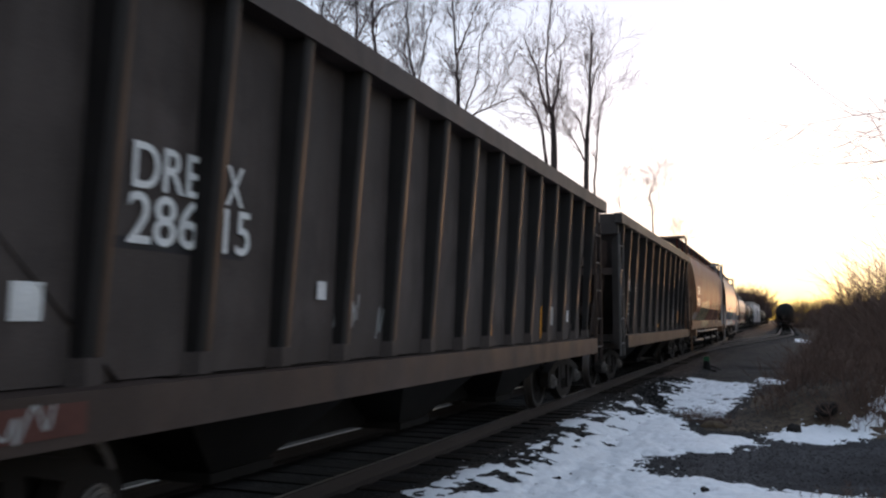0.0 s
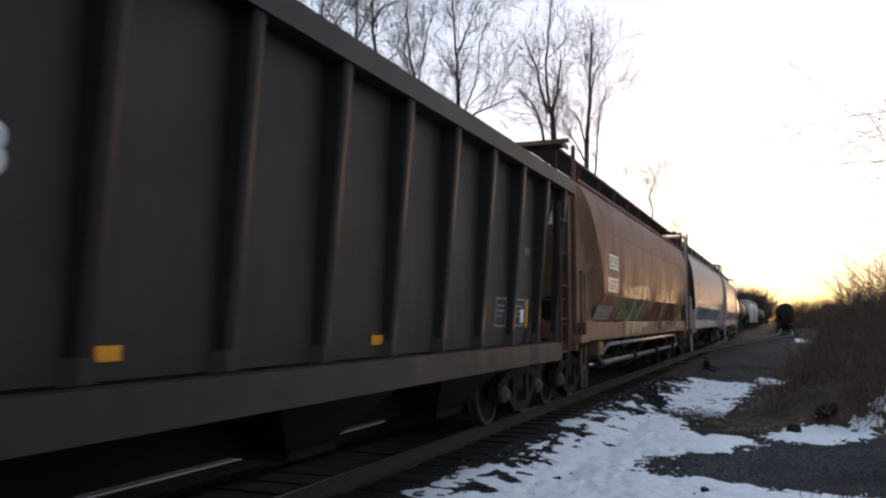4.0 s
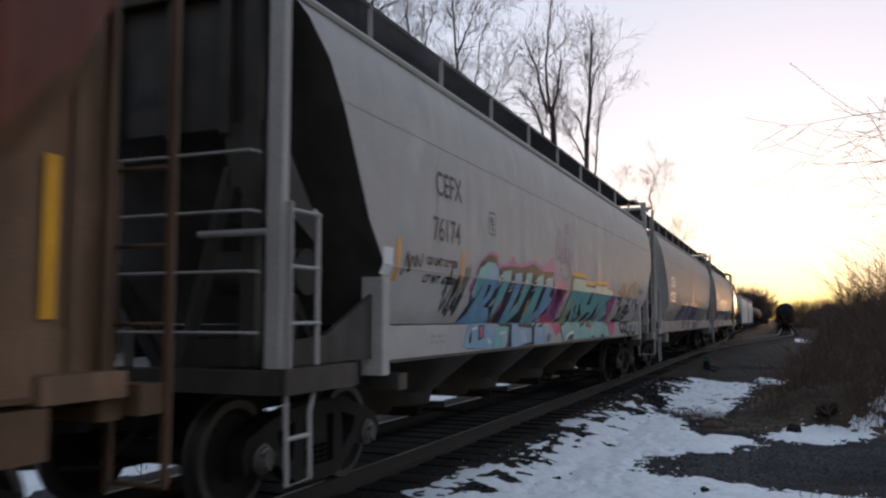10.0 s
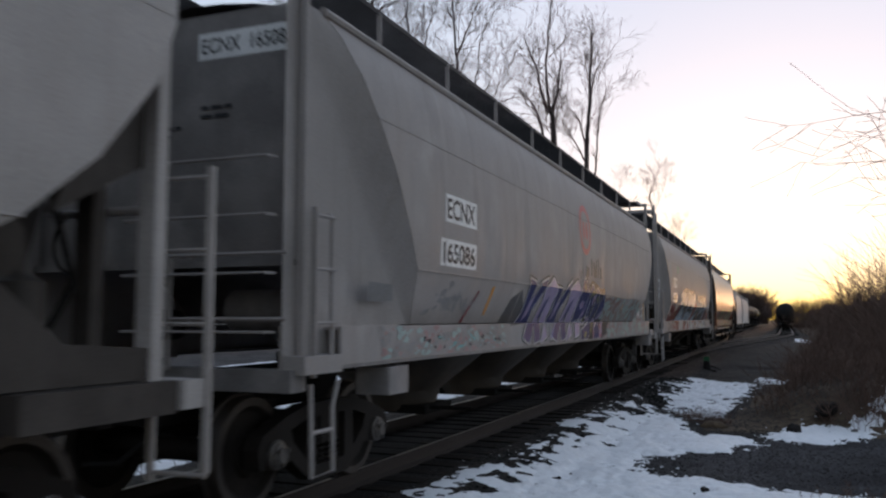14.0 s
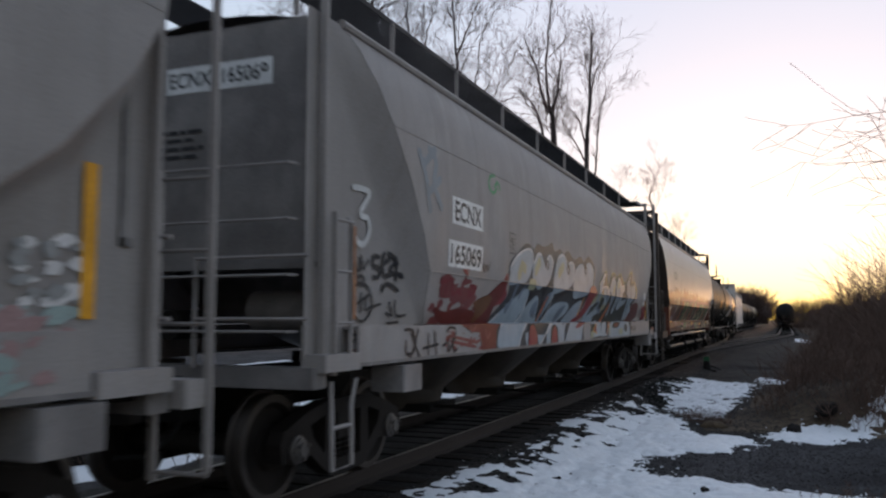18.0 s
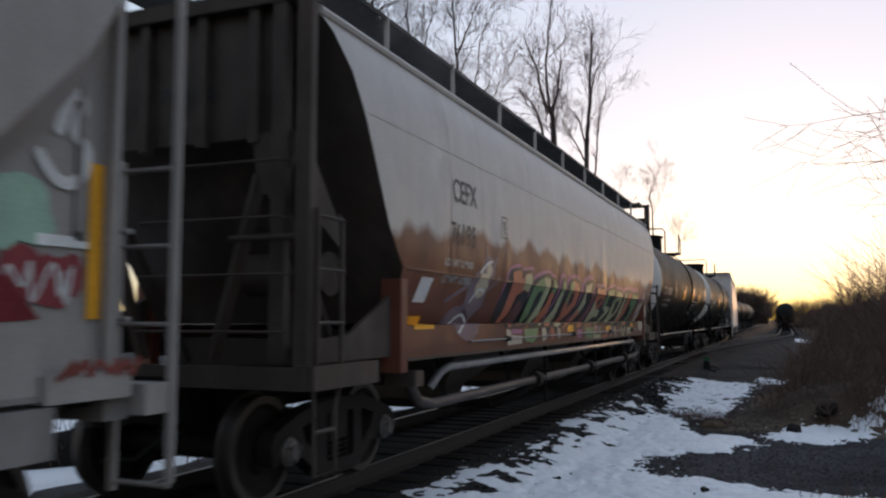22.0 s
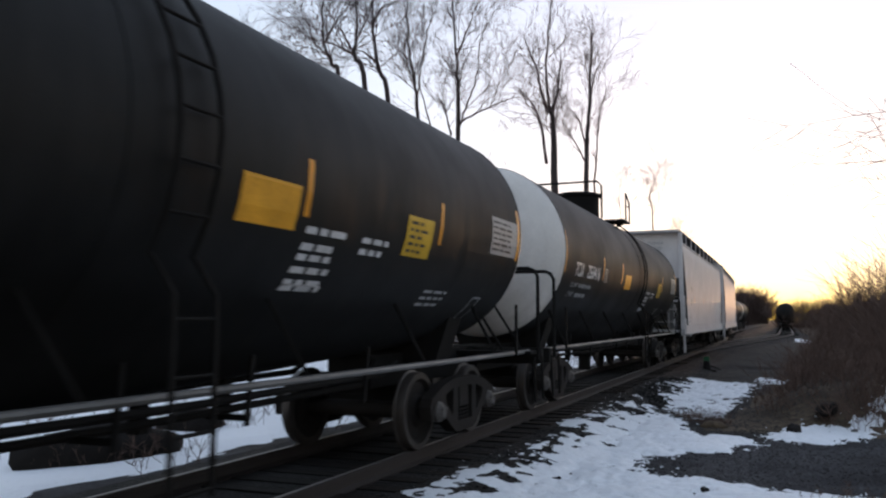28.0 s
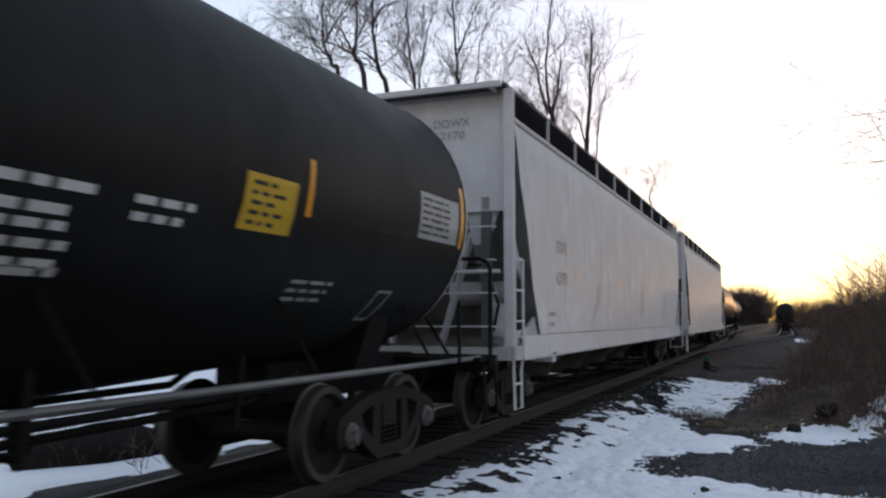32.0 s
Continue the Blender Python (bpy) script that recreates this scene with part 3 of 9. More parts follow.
JAGGED = []
JAGGED.append([(0, 0), (0.3, 0.05), (0.38, 0.4), (0.6, 0.42), (0.7, 0.05), (1.1, 0), (0.85, 0.35), (0.95, 0.6), (1.05, 1), (0.7, 0.85), (0.6, 0.62), (0.42, 0.62), (0.45, 0.95), (0.1, 1.1), (0.2, 0.55)])
JAGGED.append([(0, 0.1), (0.45, 0), (1.0, 0.08), (1.15, 0.35), (0.8, 0.3), (0.45, 0.28), (0.5, 0.45), (0.95, 0.5), (0.8, 0.68), (0.5, 0.66), (0.55, 0.8), (1.1, 0.85), (0.95, 1.05), (0.3, 1.0), (0.1, 0.75), (0.25, 0.4)])
JAGGED.append([(0.05, 1), (0.4, 0.95), (0.5, 0.5), (0.75, 0.95), (1.15, 1.1), (0.8, 0.55), (1.05, 0.05), (0.7, 0), (0.55, 0.3), (0.35, 0), (-0.05, 0.1), (0.3, 0.5)])
JAGGED.append([(0.1, 0), (0.5, 0.1), (0.55, 0.55), (0.7, 0.5), (0.8, 0.05), (1.1, 0.1), (1.0, 0.9), (0.6, 1.08), (0.15, 0.9), (0.3, 0.7), (0.25, 0.3)])


def wild(car, y0, y1, z0, z1, count, prof, fills, outline, seed, label="", lean=0.2, width=0.06, edge=None):
    """A row of angular interlocking letter-like forms with spikes."""
    rnd = random.Random(seed)
    pitch, hgt = (y1 - y0) / count, z1 - z0
    for k in range(count):
        form = JAGGED[(rnd.randrange(3) + k) % 4]
        base, wide = y0 + k * pitch - 0.05, pitch * rnd.uniform(1.0, 1.2)
        loop = [(base + u * wide + (v - 0.3) * lean * hgt + rnd.uniform(-0.03, 0.03), z0 + v * hgt * rnd.uniform(0.94, 1.04)) for u, v in form]
        if edge:
            shaped(car, loop, edge, edge, width * 2.2, prof, 0.003, name="spray_edge")
        body = shaped(car, loop, fills[k % len(fills)], outline, width, prof, 0.0068 + 0.0006 * (k % 3), label)
        y, z = base + wide * 0.55, z0 + hgt * 0.55
        part("spray_shade", side_mesh("spray_shade", [[(y - 0.1 * wide, z - 0.2 * hgt), (y + 0.12 * wide, z - 0.1 * hgt), (y + 0.2 * wide, z + 0.24 * hgt), (y + 0.02 * wide, z + 0.12 * hgt)]], prof, 0.0125, fills[(k + 1) % len(fills)]), fills[(k + 1) % len(fills)], body)


def end_sign(car, text, x0, x1, z0, z1, y, board, ink):
    """A lettered board on a car's leading end."""
    if board:
        part("number_board", Shape().box(x0 - 0.04, x1 + 0.04, y - 0.006, y, z0 - 0.05, z1 + 0.05), board, car, "white board with the car's mark")
    tris = word_tris(text, 1.0, 0.01)
    xs, zs = [p[0] for t in tris for p in t], [p[1] for t in tris for p in t]
    s = Shape()
    for t in tris:
        s.add([(x0 + (p[0] - min(xs)) / (max(xs) - min(xs)) * (x1 - x0), y - 0.010, z0 + (p[1] - min(zs)) / (max(zs) - min(zs)) * (z1 - z0)) for p in t], [tuple(range(len(t)))])
    part("end_mark", s, ink, car)


def end_print(car, x, z, width, lines, y, ink, seed=1):
    """Small unreadable print on a car's leading end."""
    rnd, s = random.Random(seed), Shape()
    for k in range(lines):
        a, end = x, x + width * rnd.uniform(0.6, 1.0)
        while a < end:
            b = min(end, a + rnd.uniform(0.06, 0.2))
            s.add([(a, y - 0.008, z - k * 0.075), (b, y - 0.008, z - k * 0.075), (b, y - 0.008, z - k * 0.075 + 0.035), (a, y - 0.008, z - k * 0.075 + 0.035)], [(0, 1, 2, 3)])
            a = b + 0.025
    part("small_print", s, ink, car)


# ------------------------------------------------------------------ coal hopper: ribbed dark steel sides
def coal_hopper(label, length, paint, number_parts, ribs, sill_mat):
    car = thing("coal_hopper_car", label, "freight car", "cars of the passing train")
    h, W = length / 2, 1.62
    lean = lambda z: W - 0.29 + 0.10 * (z - 1.2) / 2.55          # the side plates lean in towards the sill
    flat = [(0.9, lean(0.9)), (3.9, lean(3.9))]
    # side plates lie behind the ribs
    for side in (1, -1):
        s = Shape()
        loop = [(-h + 0.5, 1.2), (h - 1.3, 1.2), (h - 1.15, 2.6), (h - 0.6, 3.5), (h - 0.3, 3.75), (-h + 0.15, 3.75)]
        n = len(loop)
        s.add([(side * (lean(z) - d), y, z) for d in (0.0, 0.03) for y, z in loop], [tuple(range(n)), tuple(range(2 * n - 1, n - 1, -1))] + [(k, n + k, n + (k + 1) % n, (k + 1) % n) for k in range(n)])
        part("side_plate", s, paint, car)
        part("side_sill", Shape().box(*sorted((side * (W - 0.34), side * (W + 0.01))), -h + 0.45, h - 0.95, 0.92, 1.19, 0.01), sill_mat, car, "rust-stained side sill")
        part("top_chord", Shape().box(*sorted((side * (W - 0.16), side * (W + 0.02))), -h - 0.1, h + 0.1, 3.68, 3.90, 0.015), sill_mat, car)
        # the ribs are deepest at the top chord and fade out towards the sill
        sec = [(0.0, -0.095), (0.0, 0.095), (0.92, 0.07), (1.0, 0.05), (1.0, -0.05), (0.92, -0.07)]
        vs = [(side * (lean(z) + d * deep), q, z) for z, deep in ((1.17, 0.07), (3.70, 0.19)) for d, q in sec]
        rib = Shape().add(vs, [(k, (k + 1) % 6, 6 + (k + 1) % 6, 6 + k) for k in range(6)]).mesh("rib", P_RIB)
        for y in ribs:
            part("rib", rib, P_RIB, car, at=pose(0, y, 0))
            part("rib_foot", Shape().prism([(side * (W - 0.30), y - 0.12), (side * (W - 0.30), y + 0.12), (side * (W - 0.19), y + 0.06), (side * (W - 0.19), y - 0.06)], 1.18, 1.34, "z"), paint, car)
    for e in (1, -1):
        s = Shape()
        # the end slopes in from the top chord down to the centre sill
        tuck, rail, foot = (1.15, 1.2, 0.95) if e > 0 else (0.35, 0.32, 0.62)
        s.add([(-W + 0.25, e * (h - 0.1), 3.7), (W - 0.25, e * (h - 0.1), 3.7), (W - 0.25, e * (h - tuck), 2.75), (-W + 0.25, e * (h - tuck), 2.75), (-W + 0.25, e * (h - 2.1), 1.15), (W - 0.25, e * (h - 2.1), 1.15)], [(0, 1, 2, 3), (3, 2, 5, 4)])
        part("end_slope_sheet", s, paint, car)
        part("end_chord", Shape().box(-W + 0.1, W - 0.1, *sorted((e * (h - 0.16), e * (h - 0.02))), 3.45, 3.90, 0.01), paint, car)
        part("end_sill", Shape().box(-W + 0.1, W - 0.1, *sorted((e * (h - foot), e * (h - foot + 0.17))), 0.88, 1.2, 0.01), sill_mat, car)
        for x in (-1, 1):
            post = (W - 0.28, W - 0.12) if e < 0 else (W - 0.46, W - 0.31)
            part("corner_post", Shape().box(*sorted((x * post[0], x * post[1])), *sorted((e * (h - rail), e * (h - rail + 0.12))), 1.0, 3.7 if e < 0 else 2.75), paint, car)
            part("end_brace", Shape().bar((x * 0.85, e * (h - rail - 0.08), 1.2), (x * (W - 0.42), e * (h - rail + 0.12), 3.3 if e < 0 else 2.7), 0.22, 0.06), P_SILL, car)
            ladder("ladder", car, x * (W - 0.06), *sorted((e * (h - 0.34), e * (h + 0.08)) if e < 0 else (h - 0.75, h - 0.27)), 0.75, 3.45, 5, P_STILE if e < 0 else P_SILL)
        part("cross_bar", Shape().box(-W + 0.2, W - 0.2, *sorted((e * (h - rail - 0.03), e * (h - rail + 0.1))), 2.55, 2.7), P_SILL, car)
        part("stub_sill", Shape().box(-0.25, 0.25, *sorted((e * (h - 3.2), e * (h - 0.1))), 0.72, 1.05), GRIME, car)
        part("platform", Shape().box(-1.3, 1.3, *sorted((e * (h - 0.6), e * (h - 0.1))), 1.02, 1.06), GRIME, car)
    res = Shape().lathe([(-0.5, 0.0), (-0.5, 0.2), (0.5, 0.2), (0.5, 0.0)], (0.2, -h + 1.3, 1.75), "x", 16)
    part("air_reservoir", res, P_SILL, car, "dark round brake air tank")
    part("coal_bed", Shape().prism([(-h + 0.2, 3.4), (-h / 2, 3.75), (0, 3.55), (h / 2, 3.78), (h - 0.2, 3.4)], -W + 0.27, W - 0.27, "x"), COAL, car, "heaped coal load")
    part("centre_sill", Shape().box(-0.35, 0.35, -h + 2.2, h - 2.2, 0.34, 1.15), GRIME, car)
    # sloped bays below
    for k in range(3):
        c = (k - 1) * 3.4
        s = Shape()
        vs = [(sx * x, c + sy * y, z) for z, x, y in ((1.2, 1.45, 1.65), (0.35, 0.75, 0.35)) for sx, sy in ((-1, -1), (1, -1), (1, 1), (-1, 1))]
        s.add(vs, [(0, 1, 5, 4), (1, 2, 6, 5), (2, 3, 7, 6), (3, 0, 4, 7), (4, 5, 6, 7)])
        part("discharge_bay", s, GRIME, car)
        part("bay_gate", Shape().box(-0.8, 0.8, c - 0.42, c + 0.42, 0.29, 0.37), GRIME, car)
    add_trucks(car, (-h + 1.3, h - 1.3))
    add_couplers(car, h - 0.35)
    for text, y, z, size, width in number_parts:
        lettering("reporting_mark", car, text, y, z, size, flat, WHITE_INK, width, label="white stencilled mark", lift=0.02)
    return car, flat


COAL = surface("coal", (0.02, 0.02, 0.02), 0.6, fine=12.0, bump=1.0)


# ------------------------------------------------------------------ covered hopper with curved sides
ROUND = [(1.18, 1.55), (1.49, 1.55), (1.50, 1.36), (2.04, 1.60), (2.4, 1.615), (2.9, 1.62), (3.3, 1.60), (3.65, 1.56), (3.95, 1.48), (4.12, 1.38)]
ROUND_FRONT = [1.9, 1.9, 1.95, 1.69, 1.37, 1.1, 0.93, 0.76, 0.56, 0.46]
ROUND_REAR = [2.2, 2.2, 2.2, 1.3, 0.85, 0.44, 0.27, 0.22, 0.22, 0.26]
PLATED_REAR = [2.5, 2.5, 2.5, 1.62, 1.12, 0.64, 0.38, 0.28, 0.26, 0.3]
PLATED_FRONT = [2.3, 2.3, 2.56, 2.21, 2.02, 1.7, 1.4, 1.13, 0.86, 0.72]
SQUARE = [(1.02, 1.60), (1.32, 1.60), (1.33, 1.56), (2.0, 1.585), (2.8, 1.59), (3.4, 1.58), (3.9, 1.56), (4.18, 1.53), (4.30, 1.48)]
SQUARE_FRONT = SQUARE_REAR = [1.1, 1.1, 1.45, 1.0, 0.72, 0.45, 0.36, 0.35, 0.35]


def covered_hopper(label, length, paint, end_paint, prof, fore, aft, closed, trim, sill_paint=None, pipe=False, walk_mat=None):
    car = thing("covered_hopper_car", label, "freight car", "cars of the passing train")
    h, n = length / 2, len(prof)
    roof_z = prof[-1][0]
    walk_mat = walk_mat or GRATE
    sill_paint = sill_paint or paint
    for side in (1, -1):
        s = Shape()
        first = 2
        rows = [[(side * x, -h + a, z), (side * x, h - b, z)] for (z, x), a, b in zip(prof[first:], fore[first:], aft[first:])]
        vs = [p for r in rows for p in r]
        s.add(vs, [(2 * i, 2 * i + 1, 2 * i + 3, 2 * i + 2) for i in range(len(rows) - 1)])
        part("side_sheet", s, paint, car, sharp=60)
        (z0, x0), (z1, x1) = prof[0], prof[1]
        sa, sb = (0.8, 0.8) if closed else (fore[0], aft[0]) if prof is ROUND else (fore[0] - 0.6, aft[0] - 0.6)
        part("side_sill", Shape().box(*sorted((side * (x0 - 0.04), side * x0)), -h + sa, h - sb, z0, z1, 0.006), sill_paint, car)
        part("sill_ledge", Shape().box(*sorted((side * 1.28, side * (x0 - 0.002))), -h + sa, h - sb, z1 - 0.03, z1 - 0.004), sill_paint, car)
        part("sill_flange", Shape().box(*sorted((side * (x0 - 0.16), side * (x0 + 0.015))), -h + sa, h - sb, z0 - 0.03, z0, 0.004), end_paint, car)
        if prof is ROUND and not closed:
            # an upright channel closes each end of the sill
            for q in (-h + fore[0] - 0.12, h - aft[0] + 0.12):
                part("jacking_post", Shape().box(*sorted((side * 1.36, side * (x0 + 0.03))), q - 0.075, q + 0.075, 1.05, 1.93, 0.012), sill_paint, car)
        # plate seams stand a little proud
        k = 0
        seam_y = -h + 2.9
        while seam_y < h - 2.0:
            rows = [(side * (x + 0.003), z) for z, x in prof[2:]]
            vs = [(x, seam_y + d, z) for x, z in rows for d in (-0.012, 0.012)]
            part("weld_seam", Shape().add(vs, [(2 * i, 2 * i + 1, 2 * i + 3, 2 * i + 2) for i in range(len(rows) - 1)]), paint, car)
            seam_y += 2.9
        for z in (2.04, 3.35) if prof is ROUND else ():
            x = float(np.interp(z, [q[0] for q in prof], [q[1] for q in prof]))
            a = float(np.interp(z, [q[0] for q in prof], fore))
            b = float(np.interp(z, [q[0] for q in prof], aft))
            part("plate_lap", Shape().box(*sorted((side * (x - 0.01), side * (x + 0.005))), -h + a, h - b, z - 0.012, z + 0.004), paint, car)
        part("roof_edge", Shape().tube([(side * (prof[-1][1] + 0.01), -h + fore[-1], roof_z), (side * (prof[-1][1] + 0.01), h - aft[-1], roof_z)], 0.045, 8), paint, car)
    # roof, a shallow arch
    rx = prof[-1][1]
    arch = [(rx * a, roof_z + 0.24 * (1 - a * a)) for a in (-1, -0.75, -0.5, -0.25, 0, 0.25, 0.5, 0.75, 1)]
    s = Shape()
    vs = [(x, y, z) for x, z in arch for y in (-h + fore[-1], h - aft[-1])]
    s.add(vs, [(2 * i, 2 * i + 1, 2 * i + 3, 2 * i + 2) for i in range(8)])
    part("roof", s, paint, car, sharp=60)
    if prof is ROUND:
        # low hatch rim along the roof ridge
        part("roof_ridge_box", Shape().box(-0.25, 0.25, -h + 1.5, h - 1.5, roof_z + 0.2, roof_z + 0.36, 0.03), end_paint, car)
    else:
        # flat-sided cars: an added dark box stands in for shade under the walkways
        part("roof_ridge_box", Shape().box(-0.75, 0.75, -h + 0.8, h - 0.8, roof_z + 0.1, roof_z + 0.44, 0.03), GRIME, car, "dark box filling the shaded gap under the roof walkways")
    # running boards along both roof edges, on small posts
    deck_z = roof_z + (0.62 if prof is ROUND else 0.46)
    walk_in, walk_out = (0.52, 1.06) if prof is ROUND else (0.80, 1.44)
    for side in (1, -1):
        s = Shape()
        a, b = sorted((side * walk_in, side * walk_out))
        y0, y1 = -h + 0.1, h - 0.1
        for k in range(15):
            x = a + (b - a) * k / 14
            s.box(x - 0.004, x + 0.004, y0, y1, deck_z - 0.022, deck_z)
        k = 0
        while y0 + k * 0.08 < y1:
            s.box(a, b, y0 + k * 0.08 - 0.006, y0 + k * 0.08 + 0.006, deck_z - 0.02, deck_z - 0.004)
            k += 1
        if prof is not ROUND:
            s.box(a, b, y0, y1, deck_z - 0.02, deck_z - 0.012)
        part("running_board", s, walk_mat, car, "dark steel grating walkway")
        post = Shape().bar((side * (walk_out + 0.01), 0, roof_z + (0.06 if prof is ROUND else -0.06)), (side * (walk_out + 0.01), 0, deck_z), 0.045, 0.02).mesh("walkway_post", paint)
        k = 0
        while -h + 0.5 + k * 1.9 < h - 0.3:
            part("walkway_post", post, paint, car, at=pose(0, -h + 0.5 + k * 1.9, 0))
            k += 1
        part("walkway_rim", Shape().bar((side * (walk_out + 0.01), y0, deck_z), (side * (walk_out + 0.01), y1, deck_z), 0.012, 0.05), walk_mat, car)
    for e in (1, -1):
        ends = aft if e > 0 else fore
        # slope sheet from the roof down to the underframe
        rows = [((x, z), en) for (z, x), en in zip(prof[2:], ends[2:])]
        vs = [(sx * x, e * (h - en), z) for (x, z), en in rows for sx in (-1, 1)]
        part("slope_sheet", Shape().add(vs, [(2 * i, 2 * i + 1, 2 * i + 3, 2 * i + 2) for i in range(len(rows) - 1)]), end_paint if prof is ROUND else P_SHADED_RECESS, car)
        gx = prof[0][1] - 0.14
        if closed:
            # full plates at both flanks of the end, and the end wall behind the ladder
            for side in (1, -1):
                vs, fx = [], 1.37
                for (z, x), en in zip(prof[2:], ends[2:]):
                    room = max(en - 0.2, 0.02)
                    wide = 0.22 + 0.53 * min(1.0, max(0.0, (z - 1.5) / 1.2))
                    for f, q in ((1.0, 0.0), (0.66, 0.0), (0.5, 0.10), (0.32, 0.40), (0.15, 0.72), (0.0, 1.0)):
                        vs.append((side * (fx + (x - 0.004 - fx) * q), e * (h - en + min(f * room, f * wide if f < 0.9 else room)), z))
                rows = len(vs) // 6
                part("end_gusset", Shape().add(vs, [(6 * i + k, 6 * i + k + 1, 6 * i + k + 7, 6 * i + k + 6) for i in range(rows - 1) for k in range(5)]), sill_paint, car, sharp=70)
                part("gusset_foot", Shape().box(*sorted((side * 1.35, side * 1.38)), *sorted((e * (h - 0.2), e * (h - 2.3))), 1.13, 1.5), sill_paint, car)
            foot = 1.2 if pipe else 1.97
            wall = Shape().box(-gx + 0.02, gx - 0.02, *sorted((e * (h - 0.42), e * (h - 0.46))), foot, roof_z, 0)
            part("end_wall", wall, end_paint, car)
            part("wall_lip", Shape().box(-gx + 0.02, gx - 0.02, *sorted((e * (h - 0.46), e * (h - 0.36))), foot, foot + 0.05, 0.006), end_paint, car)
            # near-black discs stand in for the shaded depth of round openings
            for x in (0.95, -0.2) if pipe else ():
                part("opening_disc", Shape().lathe([(0.0, 0.0), (0.0, 0.22), (0.03, 0.24), (0.03, 0.0)], (x, e * (h - 0.41) - (0.03 if e > 0 else 0), 1.75), "y", 20), GRIME, car, "near-black disc for the shaded round opening in the end wall")
            if not pipe:
                # brake gear in the recess under the wall, behind a pipe railing
                part("air_reservoir", Shape().lathe([(-0.4, 0.0), (-0.37, 0.19), (0.37, 0.19), (0.4, 0.0)], (0.75, e * (h - 1.0), 1.62), "x", 18), end_paint, car)
                part("brake_cylinder", Shape().lathe([(-0.2, 0.0), (-0.2, 0.14), (0.2, 0.14), (0.24, 0.0)], (-0.3, e * (h - 0.8), 1.5), "y", 14), STEEL, car)
                part("brake_wheel", Shape().tube([(-0.8 + 0.28 * math.cos(k * math.tau / 16), e * (h - 0.3), 2.2 + 0.28 * math.sin(k * math.tau / 16)) for k in range(17)], 0.016, 6), STEEL, car)
                for z in (1.55, 2.05):
                    part("end_handrail", Shape().tube([(0.35, e * (h - 0.4), z), (0.37, e * (h - 0.12), z), (gx + 0.05, e * (h - 0.12), z)], 0.018, 6), trim, car)
                part("rail_post", Shape().tube([(0.37, e * (h - 0.12), 1.15), (0.37, e * (h - 0.12), 2.05)], 0.02, 6), trim, car)
        else:
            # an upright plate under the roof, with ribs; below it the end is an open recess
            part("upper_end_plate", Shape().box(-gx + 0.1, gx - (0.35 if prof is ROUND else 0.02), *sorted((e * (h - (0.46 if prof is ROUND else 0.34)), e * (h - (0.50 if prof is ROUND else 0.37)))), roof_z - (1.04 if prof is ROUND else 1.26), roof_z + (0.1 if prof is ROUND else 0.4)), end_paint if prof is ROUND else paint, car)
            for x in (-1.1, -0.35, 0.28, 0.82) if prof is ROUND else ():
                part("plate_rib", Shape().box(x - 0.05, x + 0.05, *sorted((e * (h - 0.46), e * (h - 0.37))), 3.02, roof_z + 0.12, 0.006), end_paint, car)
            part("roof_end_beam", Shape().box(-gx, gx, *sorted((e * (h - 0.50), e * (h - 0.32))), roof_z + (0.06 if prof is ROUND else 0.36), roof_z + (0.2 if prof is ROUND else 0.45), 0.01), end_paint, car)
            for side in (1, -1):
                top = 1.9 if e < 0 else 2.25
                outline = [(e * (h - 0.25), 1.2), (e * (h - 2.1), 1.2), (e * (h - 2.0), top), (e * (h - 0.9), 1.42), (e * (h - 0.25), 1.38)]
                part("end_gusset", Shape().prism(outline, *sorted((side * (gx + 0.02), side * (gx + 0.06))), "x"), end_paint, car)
                part("end_column", Shape().box(*sorted((side * 1.03, side * 1.17)), *sorted((e * (h - 0.44), e * (h - 0.34))), 1.2, roof_z + 0.1 if prof is ROUND else roof_z - 1.06, 0.008), end_paint if prof is ROUND else P_SHADED_RECESS, car)
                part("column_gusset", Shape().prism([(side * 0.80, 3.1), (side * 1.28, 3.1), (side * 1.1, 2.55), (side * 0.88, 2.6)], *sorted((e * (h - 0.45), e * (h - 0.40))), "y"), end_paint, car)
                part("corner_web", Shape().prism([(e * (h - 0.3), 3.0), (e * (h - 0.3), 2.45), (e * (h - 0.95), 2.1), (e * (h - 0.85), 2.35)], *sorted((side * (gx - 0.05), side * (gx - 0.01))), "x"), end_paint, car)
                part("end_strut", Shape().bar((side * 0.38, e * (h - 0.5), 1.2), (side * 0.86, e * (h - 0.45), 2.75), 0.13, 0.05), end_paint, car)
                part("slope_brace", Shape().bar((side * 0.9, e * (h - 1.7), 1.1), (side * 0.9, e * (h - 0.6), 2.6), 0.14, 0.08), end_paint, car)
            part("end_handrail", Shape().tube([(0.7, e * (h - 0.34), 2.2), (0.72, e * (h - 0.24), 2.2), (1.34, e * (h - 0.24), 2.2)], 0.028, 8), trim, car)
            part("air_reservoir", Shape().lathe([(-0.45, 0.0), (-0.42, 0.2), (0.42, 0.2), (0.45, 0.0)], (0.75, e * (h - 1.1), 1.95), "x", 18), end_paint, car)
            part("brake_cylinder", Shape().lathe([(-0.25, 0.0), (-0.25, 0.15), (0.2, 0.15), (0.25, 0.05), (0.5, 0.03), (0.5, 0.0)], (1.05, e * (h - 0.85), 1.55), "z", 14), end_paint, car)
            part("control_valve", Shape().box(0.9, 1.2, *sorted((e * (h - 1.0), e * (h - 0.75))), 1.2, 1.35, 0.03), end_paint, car)
